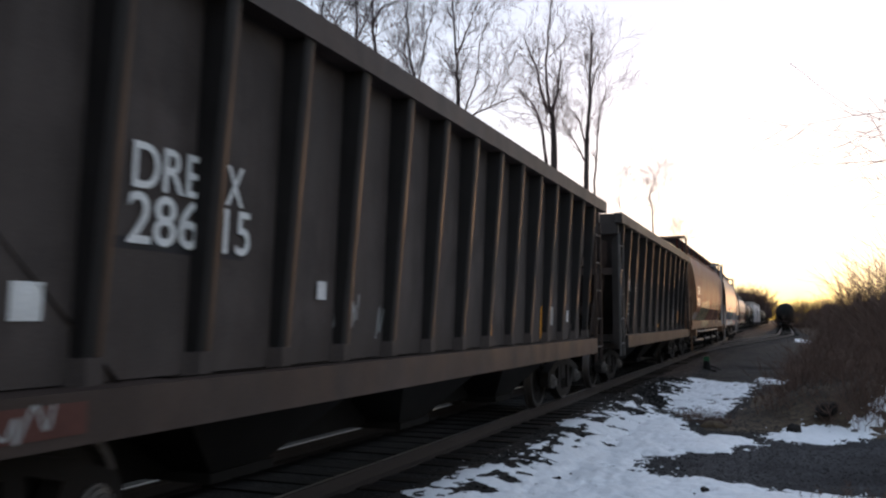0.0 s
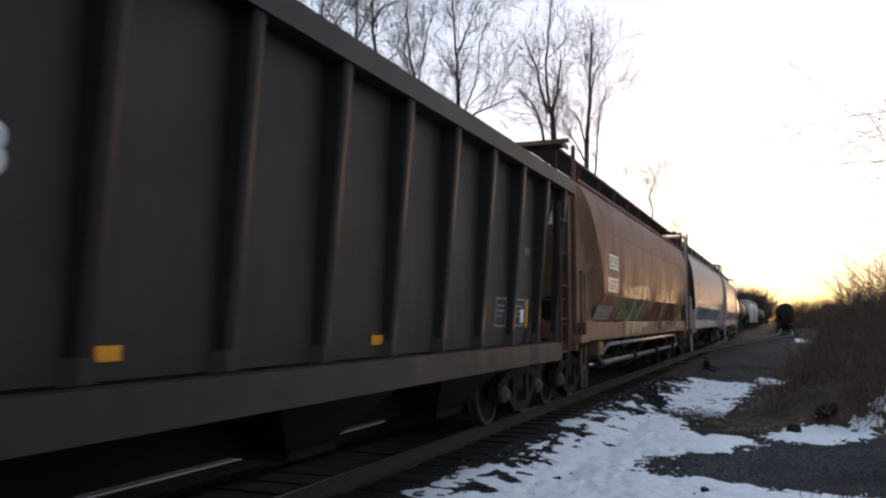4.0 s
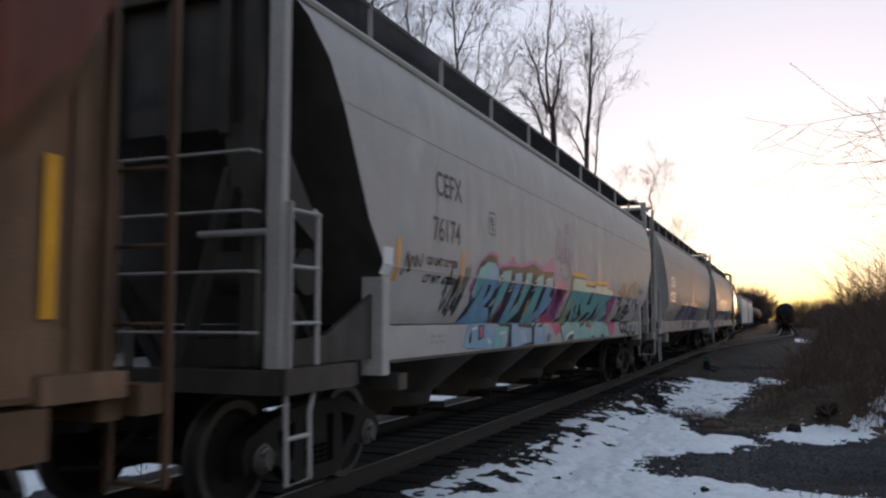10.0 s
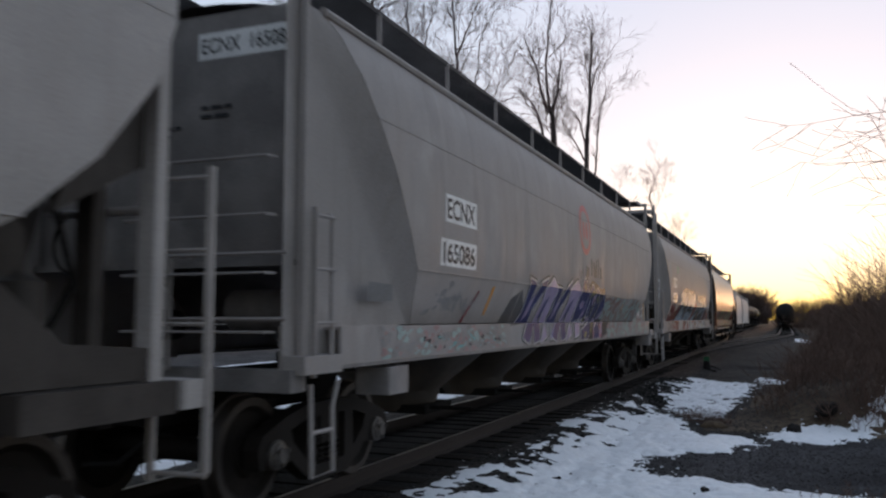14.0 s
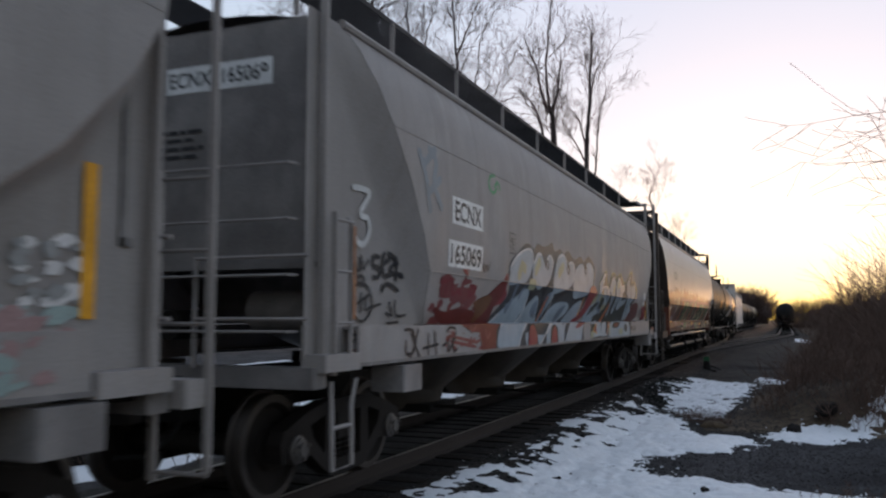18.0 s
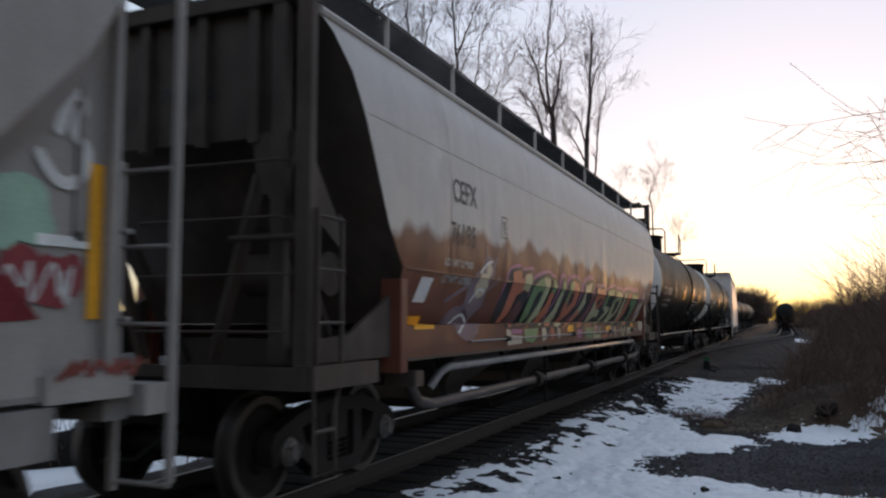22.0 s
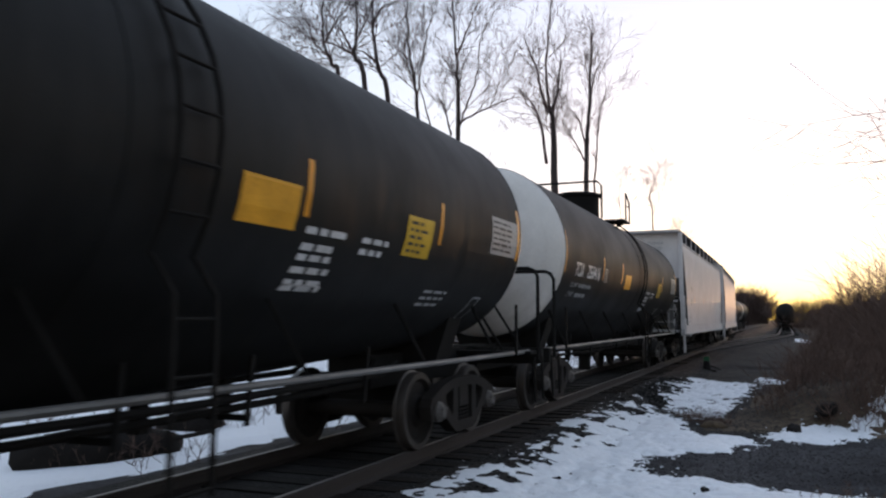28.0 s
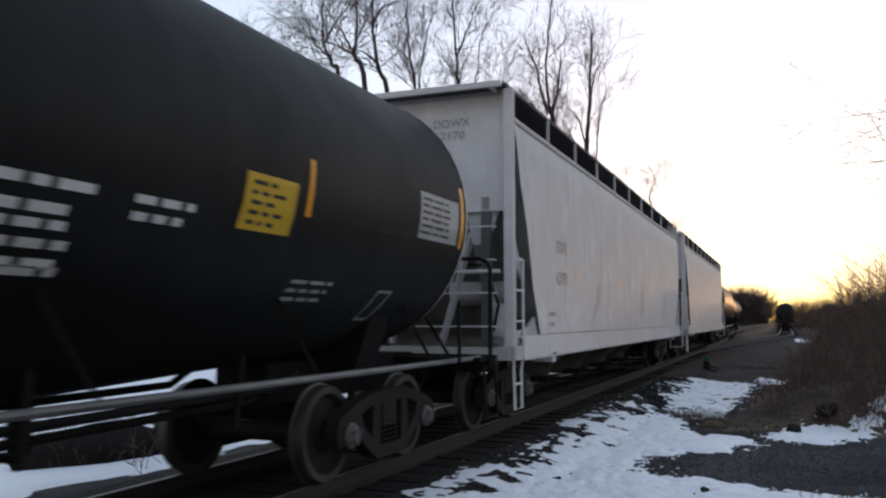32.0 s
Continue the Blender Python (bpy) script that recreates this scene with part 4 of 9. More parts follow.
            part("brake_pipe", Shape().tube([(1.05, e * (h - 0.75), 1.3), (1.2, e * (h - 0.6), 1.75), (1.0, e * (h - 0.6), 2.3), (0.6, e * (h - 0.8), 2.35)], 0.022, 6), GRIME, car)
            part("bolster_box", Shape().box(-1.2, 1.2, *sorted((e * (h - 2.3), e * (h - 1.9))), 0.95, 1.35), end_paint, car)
        for side in (1, -1):
            thick = 0.07 if not closed else 0.035
            li = 0.38 if closed and e * side < 0 else 0.24
            half, reach = (0.028, 0.28) if closed else (0.05, 0.4)
            part("corner_post", Shape().box(*sorted((side * (gx + 0.02 - thick), side * (gx + 0.02 + thick))), *sorted((e * (h - li - half), e * (h - li + half))), 1.0, deck_z - 0.05, 0.01), trim, car)
            if e * side < 0:
                # a short ladder on the flank, with a stirrup step under it
                st = Shape().tube([(side * 1.52, e * (h - li - 0.42), 1.05), (side * 1.53, e * (h - li - 0.32), 0.85), (side * 1.54, e * (h - li - 0.32), 0.35), (side * 1.54, e * (h - li), 0.35), (side * 1.52, e * (h - li), 1.05)], 0.02, 6)
                st.tube([(side * 1.53, e * (h - li - 0.31), 0.68), (side * 1.53, e * (h - li), 0.68)], 0.018, 6)
                part("stirrup_step", st, trim, car)
                lad = part("side_ladder", Shape().bar((side * 1.54, e * (h - li), 1.1), (side * 1.54, e * (h - li), 2.42), 0.05, 0.02).tube([(side * 1.54, e * (h - li - reach), 1.2), (side * 1.54, e * (h - li - reach), 2.36), (side * 1.5, e * (h - li - reach), 2.4)], 0.022, 6), trim, car)
                rung = Shape().tube([(side * 1.55, e * (h - li), 0), (side * 1.55, e * (h - li - reach - 0.02), 0)], 0.016, 6).mesh("rung", trim)
                for k in range(3):
                    part("rung", rung, trim, lad, at=pose(0, 0, 1.52 + 0.42 * k))
            else:
                # a wide ladder on the end, its outer rail carried up to the roof walk
                w0, w1 = side * 1.2, side * 1.62
                lad = part("corner_ladder", Shape().bar((w0, e * (h + 0.06), 0.55), (w0, e * (h + 0.06), 2.5), 0.05, 0.03).bar((w1, e * (h + 0.06), 0.62), (w1, e * (h + 0.06), roof_z + 0.6 if closed else 2.5), 0.05, 0.03), trim, car)
                rung = Shape().tube([(w0, e * (h + 0.07), 0), (w1, e * (h + 0.07), 0)], 0.015, 6).mesh("rung", trim)
                for k in range(5):
                    part("rung", rung, trim, lad, at=pose(0, 0, 0.6 + 0.46 * k))
                part("ladder_step", Shape().box(*sorted((w0, w1)), *sorted((e * (h - 0.14), e * (h + 0.05))), 1.02, 1.19, 0.008), trim, lad)
                hand = Shape().tube([(side * 1.1, e * (h - 0.16), 0), (side * 1.12, e * (h - 0.05), 0), (side * 0.72, e * (h - 0.05), 0), (side * 0.70, e * (h - 0.16), 0)], 0.013, 6).mesh("grab_iron", trim)
                for k in range(3):
                    part("grab_iron", hand, trim, car, at=pose(0, 0, 2.7 + 0.4 * k))
            pad, step = ((2.02, 1.6, 0.87, 1.12) if e < 0 else (1.17, 0.73, 0.87, 1.12), (0.78, 0.2, 1.13, 1.27)) if closed else ((2.2, 2.0, 0.90, 1.05), (1.25, 0.15, 1.0, 1.19))
            part("jacking_pad", Shape().box(*sorted((side * 1.25, side * 1.6)), *sorted((e * (h - pad[0]), e * (h - pad[1]))), pad[2], pad[3], 0.015), end_paint, car)
            part("side_step_plate", Shape().box(*sorted((side * 1.38, side * 1.58)), *sorted((e * (h - step[0]), e * (h - step[1]))), step[2], step[3], 0.01), end_paint if not closed else sill_paint, car)
        grab = Shape().tube([(-1.3 * e, e * (h - 0.2), 0), (-1.28 * e, e * (h - 0.1), 0), (0.1 * e, e * (h - 0.1), 0), (0.12 * e, e * (h - 0.2), 0)], 0.013, 6).mesh("end_grab_iron", trim)
        for k in range(4):
            part("end_grab_iron", grab, trim, car, at=pose(0, 0, 1.45 + 0.45 * k))
        part("end_sill", Shape().box(-1.5, 1.5, *sorted((e * (h - 0.32), e * (h - 0.14))), 1.0, 1.17, 0.012), end_paint, car)
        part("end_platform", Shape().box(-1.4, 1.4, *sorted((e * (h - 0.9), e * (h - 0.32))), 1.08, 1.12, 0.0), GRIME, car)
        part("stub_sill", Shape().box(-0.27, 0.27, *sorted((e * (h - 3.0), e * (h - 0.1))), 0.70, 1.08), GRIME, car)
        part("roof_end_platform", Shape().box(-1.25, 1.25, *sorted((e * (h - 0.6), e * (h - 0.02))), deck_z - 0.04, deck_z, 0.0), walk_mat, car)
        part("platform_edge", Shape().box(-1.45, 1.45, *sorted((e * (h - 0.02), e * (h + 0.02))), deck_z - 0.07, deck_z + 0.01).box(1.25, 1.29, *sorted((e * (h - 0.62), e * (h - 0.02))), deck_z - 0.07, deck_z + 0.01).box(-1.29, -1.25, *sorted((e * (h - 0.62), e * (h - 0.02))), deck_z - 0.07, deck_z + 0.01), trim, car, "pale angle iron round the roof platform")
    # outlet bays
    nb, span = (3, 3.64) if pipe else (4, 2.75)
    for k in range(nb):
        c = span * (k - (nb - 1) / 2) + 0.15
        if pipe:
            vs = [(sx * x, c + sy * y, z) for z, x, y in ((1.42, 1.40, span * 0.5), (0.62, 0.55, 0.36), (0.42, 0.5, 0.33)) for sx, sy in ((-1, -1), (1, -1), (1, 1), (-1, 1))]
            s = Shape().add(vs, [(i + a, i + (a + 1) % 4, i + 4 + (a + 1) % 4, i + 4 + a) for i in (0, 4) for a in range(4)])
        else:
            # a round funnel under each bay
            rows = [(1.42, 1.40, span * 0.5, 0.0), (1.12, 1.2, span * 0.34, 0.6), (0.62, 0.58, 0.58, 1.0), (0.52, 0.56, 0.56, 1.0), (0.36, 0.50, 0.50, 1.0)]
            vs = []
            for z, x, y, k in rows:
                for i in range(24):
                    a = i * math.tau / 24
                    box = 1 / max(abs(math.cos(a)), abs(math.sin(a)))
                    r = box * (1 - k) + k
                    vs.append((x * r * math.cos(a), c + y * r * math.sin(a), z))
            s = Shape().add(vs, [(24 * q + i, 24 * q + (i + 1) % 24, 24 * q + 24 + (i + 1) % 24, 24 * q + 24 + i) for q in range(4) for i in range(24)])
        part("outlet_bay", s, UNDER, car, "grimy tapered outlet bay", sharp=40)
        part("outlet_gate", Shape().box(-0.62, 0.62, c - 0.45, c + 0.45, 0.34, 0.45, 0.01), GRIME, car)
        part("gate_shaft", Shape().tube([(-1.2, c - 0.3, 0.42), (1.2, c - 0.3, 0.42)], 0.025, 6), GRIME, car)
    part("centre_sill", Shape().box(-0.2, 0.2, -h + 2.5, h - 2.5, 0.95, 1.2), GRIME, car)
    if pipe:
        p = [(1.35, -h + 2.3, 0.95), (1.42, -h + 2.45, 0.72), (1.42, -h + 2.8, 0.66), (1.42, h - 2.8, 0.66), (1.42, h - 2.45, 0.72), (1.35, h - 2.3, 0.95)]
        part("unloading_pipe", Shape().tube(p, 0.06, 10), PIPE_DARK, car, "long dark unloading pipe under the side")
        for k in range(6):
            y = -h + 3.2 + (length - 6.4) * k / 5
            part("pipe_bracket", Shape().bar((1.42, y, 0.68), (1.05, y + 0.55, 1.18), 0.05, 0.04), GRIME, car)
        part("upper_pipe", Shape().tube([(1.36, -h + 2.9, 0.82), (1.44, -h + 3.0, 0.98), (1.46, -h + 3.2, 1.03), (1.46, h - 3.2, 1.03), (1.44, h - 3.0, 0.98), (1.36, h - 2.9, 0.82)], 0.045, 10), PIPE, car, "pale pipe along the lower side")
        for k in range(3):
            c = span * (k - 1) + 0.15
            part("pipe_elbow", Shape().tube([(1.42, c + 1.1, 0.66), (1.3, c + 0.75, 0.5), (0.95, c + 0.45, 0.34), (0.5, c + 0.2, 0.36)], 0.07, 8), GRIME, car)
            part("pipe_valve", Shape().lathe([(-0.1, 0.0), (-0.1, 0.12), (0.1, 0.12), (0.1, 0.0)], (1.42, c + 1.1, 0.66), "y", 12), STEEL, car)
            part("pipe_drop", Shape().bar((1.46, c + 1.5, 0.3), (1.46, c + 1.5, 1.18), 0.045, 0.03), GRIME, car)
        part("brake_rod", Shape().tube([(0.9, -h + 2.0, 0.5), (0.9, h - 2.0, 0.5)], 0.03, 6), GRIME, car)
    add_trucks(car, (-h + 1.5, h - 1.5))
    add_couplers(car, h - 0.2)
    return car


GRATE = surface("steel_grating", (0.03, 0.028, 0.03), 0.7, 0.2)
UNDER = surface("dusty_outlet_steel", (0.05, 0.04, 0.032), 0.6)
PIPE_DARK = surface("grimy_brown_pipe", (0.045, 0.035, 0.031), 0.6)
PIPE = surface("dull_pale_pipe", (0.20, 0.19, 0.19), 0.5, 0.2)


# ------------------------------------------------------------------ tank car
TANK_R, TANK_Z = 1.50, 2.74


def tank_prof():
    """The near flank of the tank as a section (z, x), from low to high."""
    return [(TANK_Z + TANK_R * math.sin(a), TANK_R * math.cos(a)) for a in [radians(-67.5 + 7.5 * k) for k in range(19)]]


def tank_car(label, shell_len, shell_mat, head_mat, detail=True):
    car = thing("tank_car", label, "tank car", "cars of the passing train")
    h = shell_len / 2
    N = 48

    def ring(prof, name, mat):
        s = Shape()
        s.lathe(prof, (0, 0, TANK_Z), "y", N)
        return part(name, s, mat, car, sharp=50)
    shell = ring([(-h, TANK_R), (-h * 0.5, TANK_R), (-0.05, TANK_R), (0.05, TANK_R), (h * 0.5, TANK_R), (h, TANK_R)], "tank_shell", shell_mat)
    for v in shell.data.vertices:       # the bottom falls towards the outlet in the middle
        low = min(max((math.degrees(math.asin(max(-1, min(1, (TANK_Z - v.co.z) / TANK_R)))) - 55) / 35, 0), 1)
        v.co.z -= 0.40 * low * (2 - low) * (1 - abs(v.co.y) / h)
    for e in (-1, 1):
        head = [(e * (h + 0.75 * math.sin(a)), TANK_R * math.cos(a)) for a in [radians(9 * k) for k in range(11)]]
        ring(head, "tank_head", head_mat)
        part("weld_ring", Shape().lathe([(e * h - 0.02, TANK_R + 0.001), (e * h - 0.02, TANK_R + 0.006), (e * h + 0.02, TANK_R + 0.006), (e * h + 0.02, TANK_R - 0.01)], (0, 0, TANK_Z), "y", N), shell_mat, car)
        # end sill, platform, hand rails
        part("stub_sill", Shape().box(-0.3, 0.3, *sorted((e * (h - 2.2), e * (h + 1.15))), 0.72, 1.12, 0.01), GRIME, car)
        part("end_platform", Shape().box(-1.45, 1.45, *sorted((e * (h + 0.62), e * (h + 1.12))), 1.03, 1.08, 0.0), GRIME, car)
        part("end_beam", Shape().box(-1.5, 1.5, *sorted((e * (h + 1.02), e * (h + 1.15))), 0.88, 1.10, 0.01), GRIME, car)
        part("saddle", Shape().prism([(-0.75, 1.0), (0.75, 1.0), (0.95, 1.6), (0.7, 1.42), (0, 1.25), (-0.7, 1.42), (-0.95, 1.6)], *sorted((e * (h - 1.3), e * (h - 0.85))), "y"), GRIME, car)
        yr = e * (h + 0.86)
        rail = [(-1.5, 0.95), (-1.5, 2.18), (-1.45, 2.27), (-1.36, 2.31), (1.36, 2.31), (1.45, 2.27), (1.5, 2.18), (1.5, 0.95)]
        part("end_rail", Shape().tube([(x, yr, z) for x, z in rail], 0.028, 8), GRIME, car, "black pipe rail across the car's end")
        part("rail_brace", Shape().tube([(0.15, yr, 2.31), (0.95, yr, 1.08)], 0.022, 6), GRIME, car)
        part("brake_box", Shape().box(-0.62, -0.12, *sorted((e * (h + 0.82), e * (h + 1.0))), 1.55, 2.1, 0.03), GRIME, car)
        for side in (-1, 1):
            st = Shape().tube([(side * 1.5, e * (h + 1.05), 1.0), (side * 1.52, e * (h + 1.05), 0.36), (side * 1.52, e * (h + 0.62), 0.36), (side * 1.5, e * (h + 0.62), 1.0)], 0.02, 6)
            part("stirrup_step", st, GRIME, car)
            part("side_grab_post", Shape().bar((side * 1.46, e * (h - 0.1), 1.05), (side * 1.46, e * (h - 0.1), 1.75), 0.03, 0.05), GRIME, car)
    for side in (-1, 1):
        part("side_rail", Shape().tube([(side * 1.34, -h - 0.9, 1.07), (side * 1.34, h + 0.9, 1.07)], 0.03, 8), RAIL_GREY, car, "long pipe rail beneath the tank side")
        k = 0
        for y in [-h + 0.6 + (shell_len - 1.2) * q / 6 for q in range(7)]:
            part("rail_bracket", Shape().bar((side * 1.34, y, 1.07), (side * 1.08, y - 0.25, 1.72), 0.03, 0.03), GRIME, car)
    if detail:
        # valve housing and its platform on top, a ladder down each side
        top = TANK_Z + TANK_R
        part("valve_housing", Shape().lathe([(0.0, 0.56), (0.48, 0.56), (0.50, 0.61), (0.57, 0.61), (0.60, 0.5), (0.60, 0.0)], (0, -0.4, top - 0.06), "z", 28), GRIME, car, "round black valve housing")
        part("hand_hoop", Shape().tube([(-1.0, -1.05, top - 0.35), (-1.0, -1.05, top + 0.62), (-0.9, -1.05, top + 0.74), (0.66, -1.05, top + 0.74), (0.77, -1.05, top + 0.62), (0.77, -1.05, top - 0.2)], 0.026, 8), GRIME, car, "black pipe hoop across the tank top")
        for side in (-1, 1):
            part("top_platform", Shape().box(*sorted((side * 0.62, side * 1.12)), 0.05, 1.05, top - 0.14, top - 0.10), GRATE, car)
            x = side * 1.1
            fr = Shape()
            fr.tube([(x, 0.45, top - 0.12), (x, 0.45, top + 0.62), (x, 1.0, top + 0.42), (x, 1.0, top - 0.12)], 0.022, 8)
            fr.tube([(x, 0.3, top + 0.3), (x, 1.0, top + 0.3)], 0.018, 6)
            part("safety_railing", fr, GRIME, car, "black pipe railing")
            for q in (0.2, 0.85):
                part("platform_support", Shape().bar((side * 0.95, q, top - 0.14), (side * 0.6, q, top - 0.3), 0.05, 0.05), GRIME, car)
            arc = [(side * (TANK_R + 0.07) * math.cos(a), TANK_Z + (TANK_R + 0.07) * math.sin(a)) for a in [radians(-30 + 10 * k) for k in range(10)]]
            lad = Shape()
            for y in (0.45, 0.85):
                lad.tube([(side * 1.55, y, 0.45), (side * 1.55, y, 1.7)] + [(x, y, z) for x, z in arc], 0.02, 6)
            lo = part("side_ladder", lad, GRIME, car, "black steel ladder over the tank side")
            rung = Shape().tube([(0, 0.45, 0), (0, 0.85, 0)], 0.014, 6).mesh("rung", GRIME)
            for z in (0.5, 0.85, 1.2, 1.55):
                part("rung", rung, GRIME, lo, at=pose(side * 1.55, 0, z))
            for a in range(-20, 61, 12):
                part("rung", rung, GRIME, lo, at=pose(side * (TANK_R + 0.07) * math.cos(radians(a)), 0, TANK_Z + (TANK_R + 0.07) * math.sin(radians(a))))
        for y in (0.15,):
            part("tank_band", Shape().lathe([(y - 0.04, TANK_R + 0.001), (y - 0.04, TANK_R + 0.005), (y + 0.04, TANK_R + 0.005), (y + 0.04, TANK_R + 0.001)], (0, 0, TANK_Z), "y", N), shell_mat, car)
        part("bottom_outlet", Shape().lathe([(-1.05, 0.0), (-1.05, 0.16), (-0.7, 0.16), (-0.66, 0.3), (0.0, 0.32)], (0, 0.2, TANK_Z - TANK_R + 0.05), "z", 16), GRIME, car)
        for x, z in ((0.62, 0.93), (0.35, 0.80), (-0.6, 0.92)):
            part("heater_pipe", Shape().tube([(x, -h + 2.2, 1.05), (x, -h + 2.5, z), (x, -1.5, z - 0.05), (x, 1.8, z - 0.05), (x, h - 2.5, z), (x, h - 2.2, 1.05)], 0.035, 8), GRIME, car)
        for y in (-4.4, -2.3, 0.9, 2.4, 4.5):
            part("pipe_hanger", Shape().bar((0.7, y, 0.66), (0.75, y, 1.25), 0.05, 0.03).box(0.3, 0.72, y - 0.03, y + 0.03, 0.70, 0.75), GRIME, car)
        for y in (-3.2, -1.6, -0.8, 1.9, 3.0):
            part("bottom_bracket", Shape().box(-0.06, 0.06, y - 0.06, y + 0.06, 0.62, 1.3), GRIME, car)
    add_trucks(car, (-h + 1.05, h - 1.05), spin=detail)
    add_couplers(car, h + 1.15)
    return car


RAIL_GREY = surface("grey_pipe", (0.12, 0.115, 0.11), 0.5, 0.2)


# ------------------------------------------------------------------ the train
P_DARK = car_paint("dark_grey_hopper_paint", (0.075, 0.060, 0.056), streak=(0.035, 0.022, 0.018), amount=0.5, rough=0.6, spec=0.2)
P_BLACK = car_paint("black_hopper_paint", (0.034, 0.027, 0.025), streak=(0.045, 0.026, 0.02), amount=0.5, rough=0.5, spec=0.25)
# near-black, with the shade on the ribs' facing sides put into the colour
P_RIB = car_paint("shaded_rib_paint", (0.017, 0.0145, 0.0145), streak=(0.024, 0.018, 0.016), amount=0.4, rough=0.55, spec=0.2)
P_SILL = car_paint("rust_brown_sill_paint", (0.06, 0.042, 0.036), streak=(0.05, 0.025, 0.018), amount=0.5, spec=0.2)
P_BROWN = car_paint("faded_oxide_paint", (0.150, 0.033, 0.019), streak=(0.21, 0.115, 0.065), amount=0.8, rough=0.5, spec=0.22)
P_BEIGE = car_paint("rust_stained_beige_paint", (0.235, 0.135, 0.083), streak=(0.15, 0.055, 0.027), amount=0.95, spec=0.2)
P_BROWN_END = car_paint("brown_end_paint", (0.15, 0.085, 0.052), streak=(0.05, 0.022, 0.014), amount=0.6, spec=0.15)
P_GREY = car_paint("pale_grey_hopper_paint", (0.42, 0.385, 0.37), streak=(0.30, 0.26, 0.24), amount=0.55, rough=0.5, spec=0.2)
# grey for the white hoppers' recess: its shade and dirt are in the colour
P_SHADED_RECESS = car_paint("shaded_dirty_recess_paint", (0.13, 0.125, 0.12), streak=(0.05, 0.042, 0.036), amount=0.6, spec=0.15)
# the side grey darkened: the shade on the E and F ends is in it
P_SHADED_END = car_paint("shaded_grey_end_paint", (0.25, 0.23, 0.225), streak=(0.13, 0.115, 0.105), amount=0.6, rough=0.5, spec=0.15)
# the pale grey hopper's ends and slope sheets, far darker than its sides
P_BROWN_GREY = car_paint("dark_brown_end_paint", (0.075, 0.064, 0.058), streak=(0.04, 0.032, 0.027), amount=0.6, spec=0.15)
P_GREY2 = car_paint("dull_grey_hopper_paint", (0.335, 0.305, 0.295), streak=(0.20, 0.175, 0.16), amount=0.6, rough=0.52, spec=0.18)
P_RUSTED = car_paint("white_paint_rusted_below", (0.47, 0.435, 0.415), (0.115, 0.036, 0.022), 2.48, 0.12, (0.30, 0.22, 0.18), 0.4, 0.4, wobble=0.9)
# the rusted hopper's ends: dark brown-grey with rust streaks
P_STREAKED_END = car_paint("dark_rust_streaked_end_paint", (0.075, 0.06, 0.052), streak=(0.06, 0.03, 0.02), amount=0.6, spec=0.15)
P_TANK = car_paint("black_tank_paint", (0.012, 0.012, 0.012), streak=(0.022, 0.02, 0.019), amount=0.3, rough=0.5, spec=0.12)
P_HEAD = car_paint("white_tank_head_paint", (0.72, 0.665, 0.62), streak=(0.28, 0.22, 0.18), amount=0.5, rough=0.4)
P_WHITE = car_paint("white_hopper_paint", (0.62, 0.575, 0.565), streak=(0.34, 0.30, 0.29), amount=0.5, rough=0.55, spec=0.18)
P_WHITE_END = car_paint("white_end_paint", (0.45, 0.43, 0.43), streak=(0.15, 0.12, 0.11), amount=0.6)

P_STILE = car_paint("worn_grey_ladder_paint", (0.12, 0.11, 0.105), streak=(0.05, 0.04, 0.034), amount=0.6, spec=0.2)

TRAIN = []          # (car, middle along the train, half the distance between trucks)


def couple(car, front, rear, inset=1.5):
    TRAIN.append((car, (front + rear) / 2, (rear - front) / 2 - inset))
    return car


A_RIBS = [-6.59 + 0.94 * k for k in range(15)]
A, A_SIDE = coal_hopper("dark grey ribbed coal hopper car with white stencilled number", 14.9, P_DARK, [("DRE", -5.38, 2.33, 0.27, 0.62), ("X", -4.5, 2.33, 0.27, 0.2), ("286", -5.4, 2.0, 0.30, 0.64), ("15", -4.5, 2.0, 0.30, 0.3)], A_RIBS, P_SILL)
couple(A, 1.7, 16.6, 1.3)
B_RIBS = [-6.7, -5.7] + [-4.65 + 1.27 * k for k in range(9)] + [6.6]
B, B_SIDE = coal_hopper("black ribbed coal hopper car with rusty panels", 14.1, P_BLACK, [("DREX", -5.68, 2.25, 0.27, 0.88), ("813", -4.42, 2.25, 0.26, 0.5)], B_RIBS, P_BLACK)
couple(B, 18.5, 32.6, 1.3)
C = couple(covered_hopper("faded oxide-brown covered hopper car with graffiti", 17.55, P_BROWN, P_BROWN_END, ROUND, PLATED_FRONT, PLATED_REAR, True, P_BROWN_END, P_BEIGE, pipe=True), 33.05, 50.6)
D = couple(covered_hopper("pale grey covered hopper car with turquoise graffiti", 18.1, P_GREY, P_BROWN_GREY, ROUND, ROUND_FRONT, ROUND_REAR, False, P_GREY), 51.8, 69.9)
E = couple(covered_hopper("dull grey covered hopper car with purple graffiti", 18.2, P_GREY2, P_SHADED_END, ROUND, PLATED_FRONT, PLATED_REAR, True, P_GREY2), 70.95, 89.15)
F = couple(covered_hopper("grey covered hopper car with blue and red graffiti", 17.85, P_GREY2, P_SHADED_END, ROUND, PLATED_FRONT, PLATED_REAR, True, P_GREY2), 90.5, 108.35)
G = couple(covered_hopper("white covered hopper car rusted along the lower side", 18.3, P_RUSTED, P_STREAKED_END, ROUND, ROUND_FRONT, ROUND_REAR, False, P_STREAKED_END, pipe=True), 109.9, 128.2)
H = couple(tank_car("black tank car with white heads", 15.3, P_TANK, P_HEAD), 130.25, 145.55, 0.95)
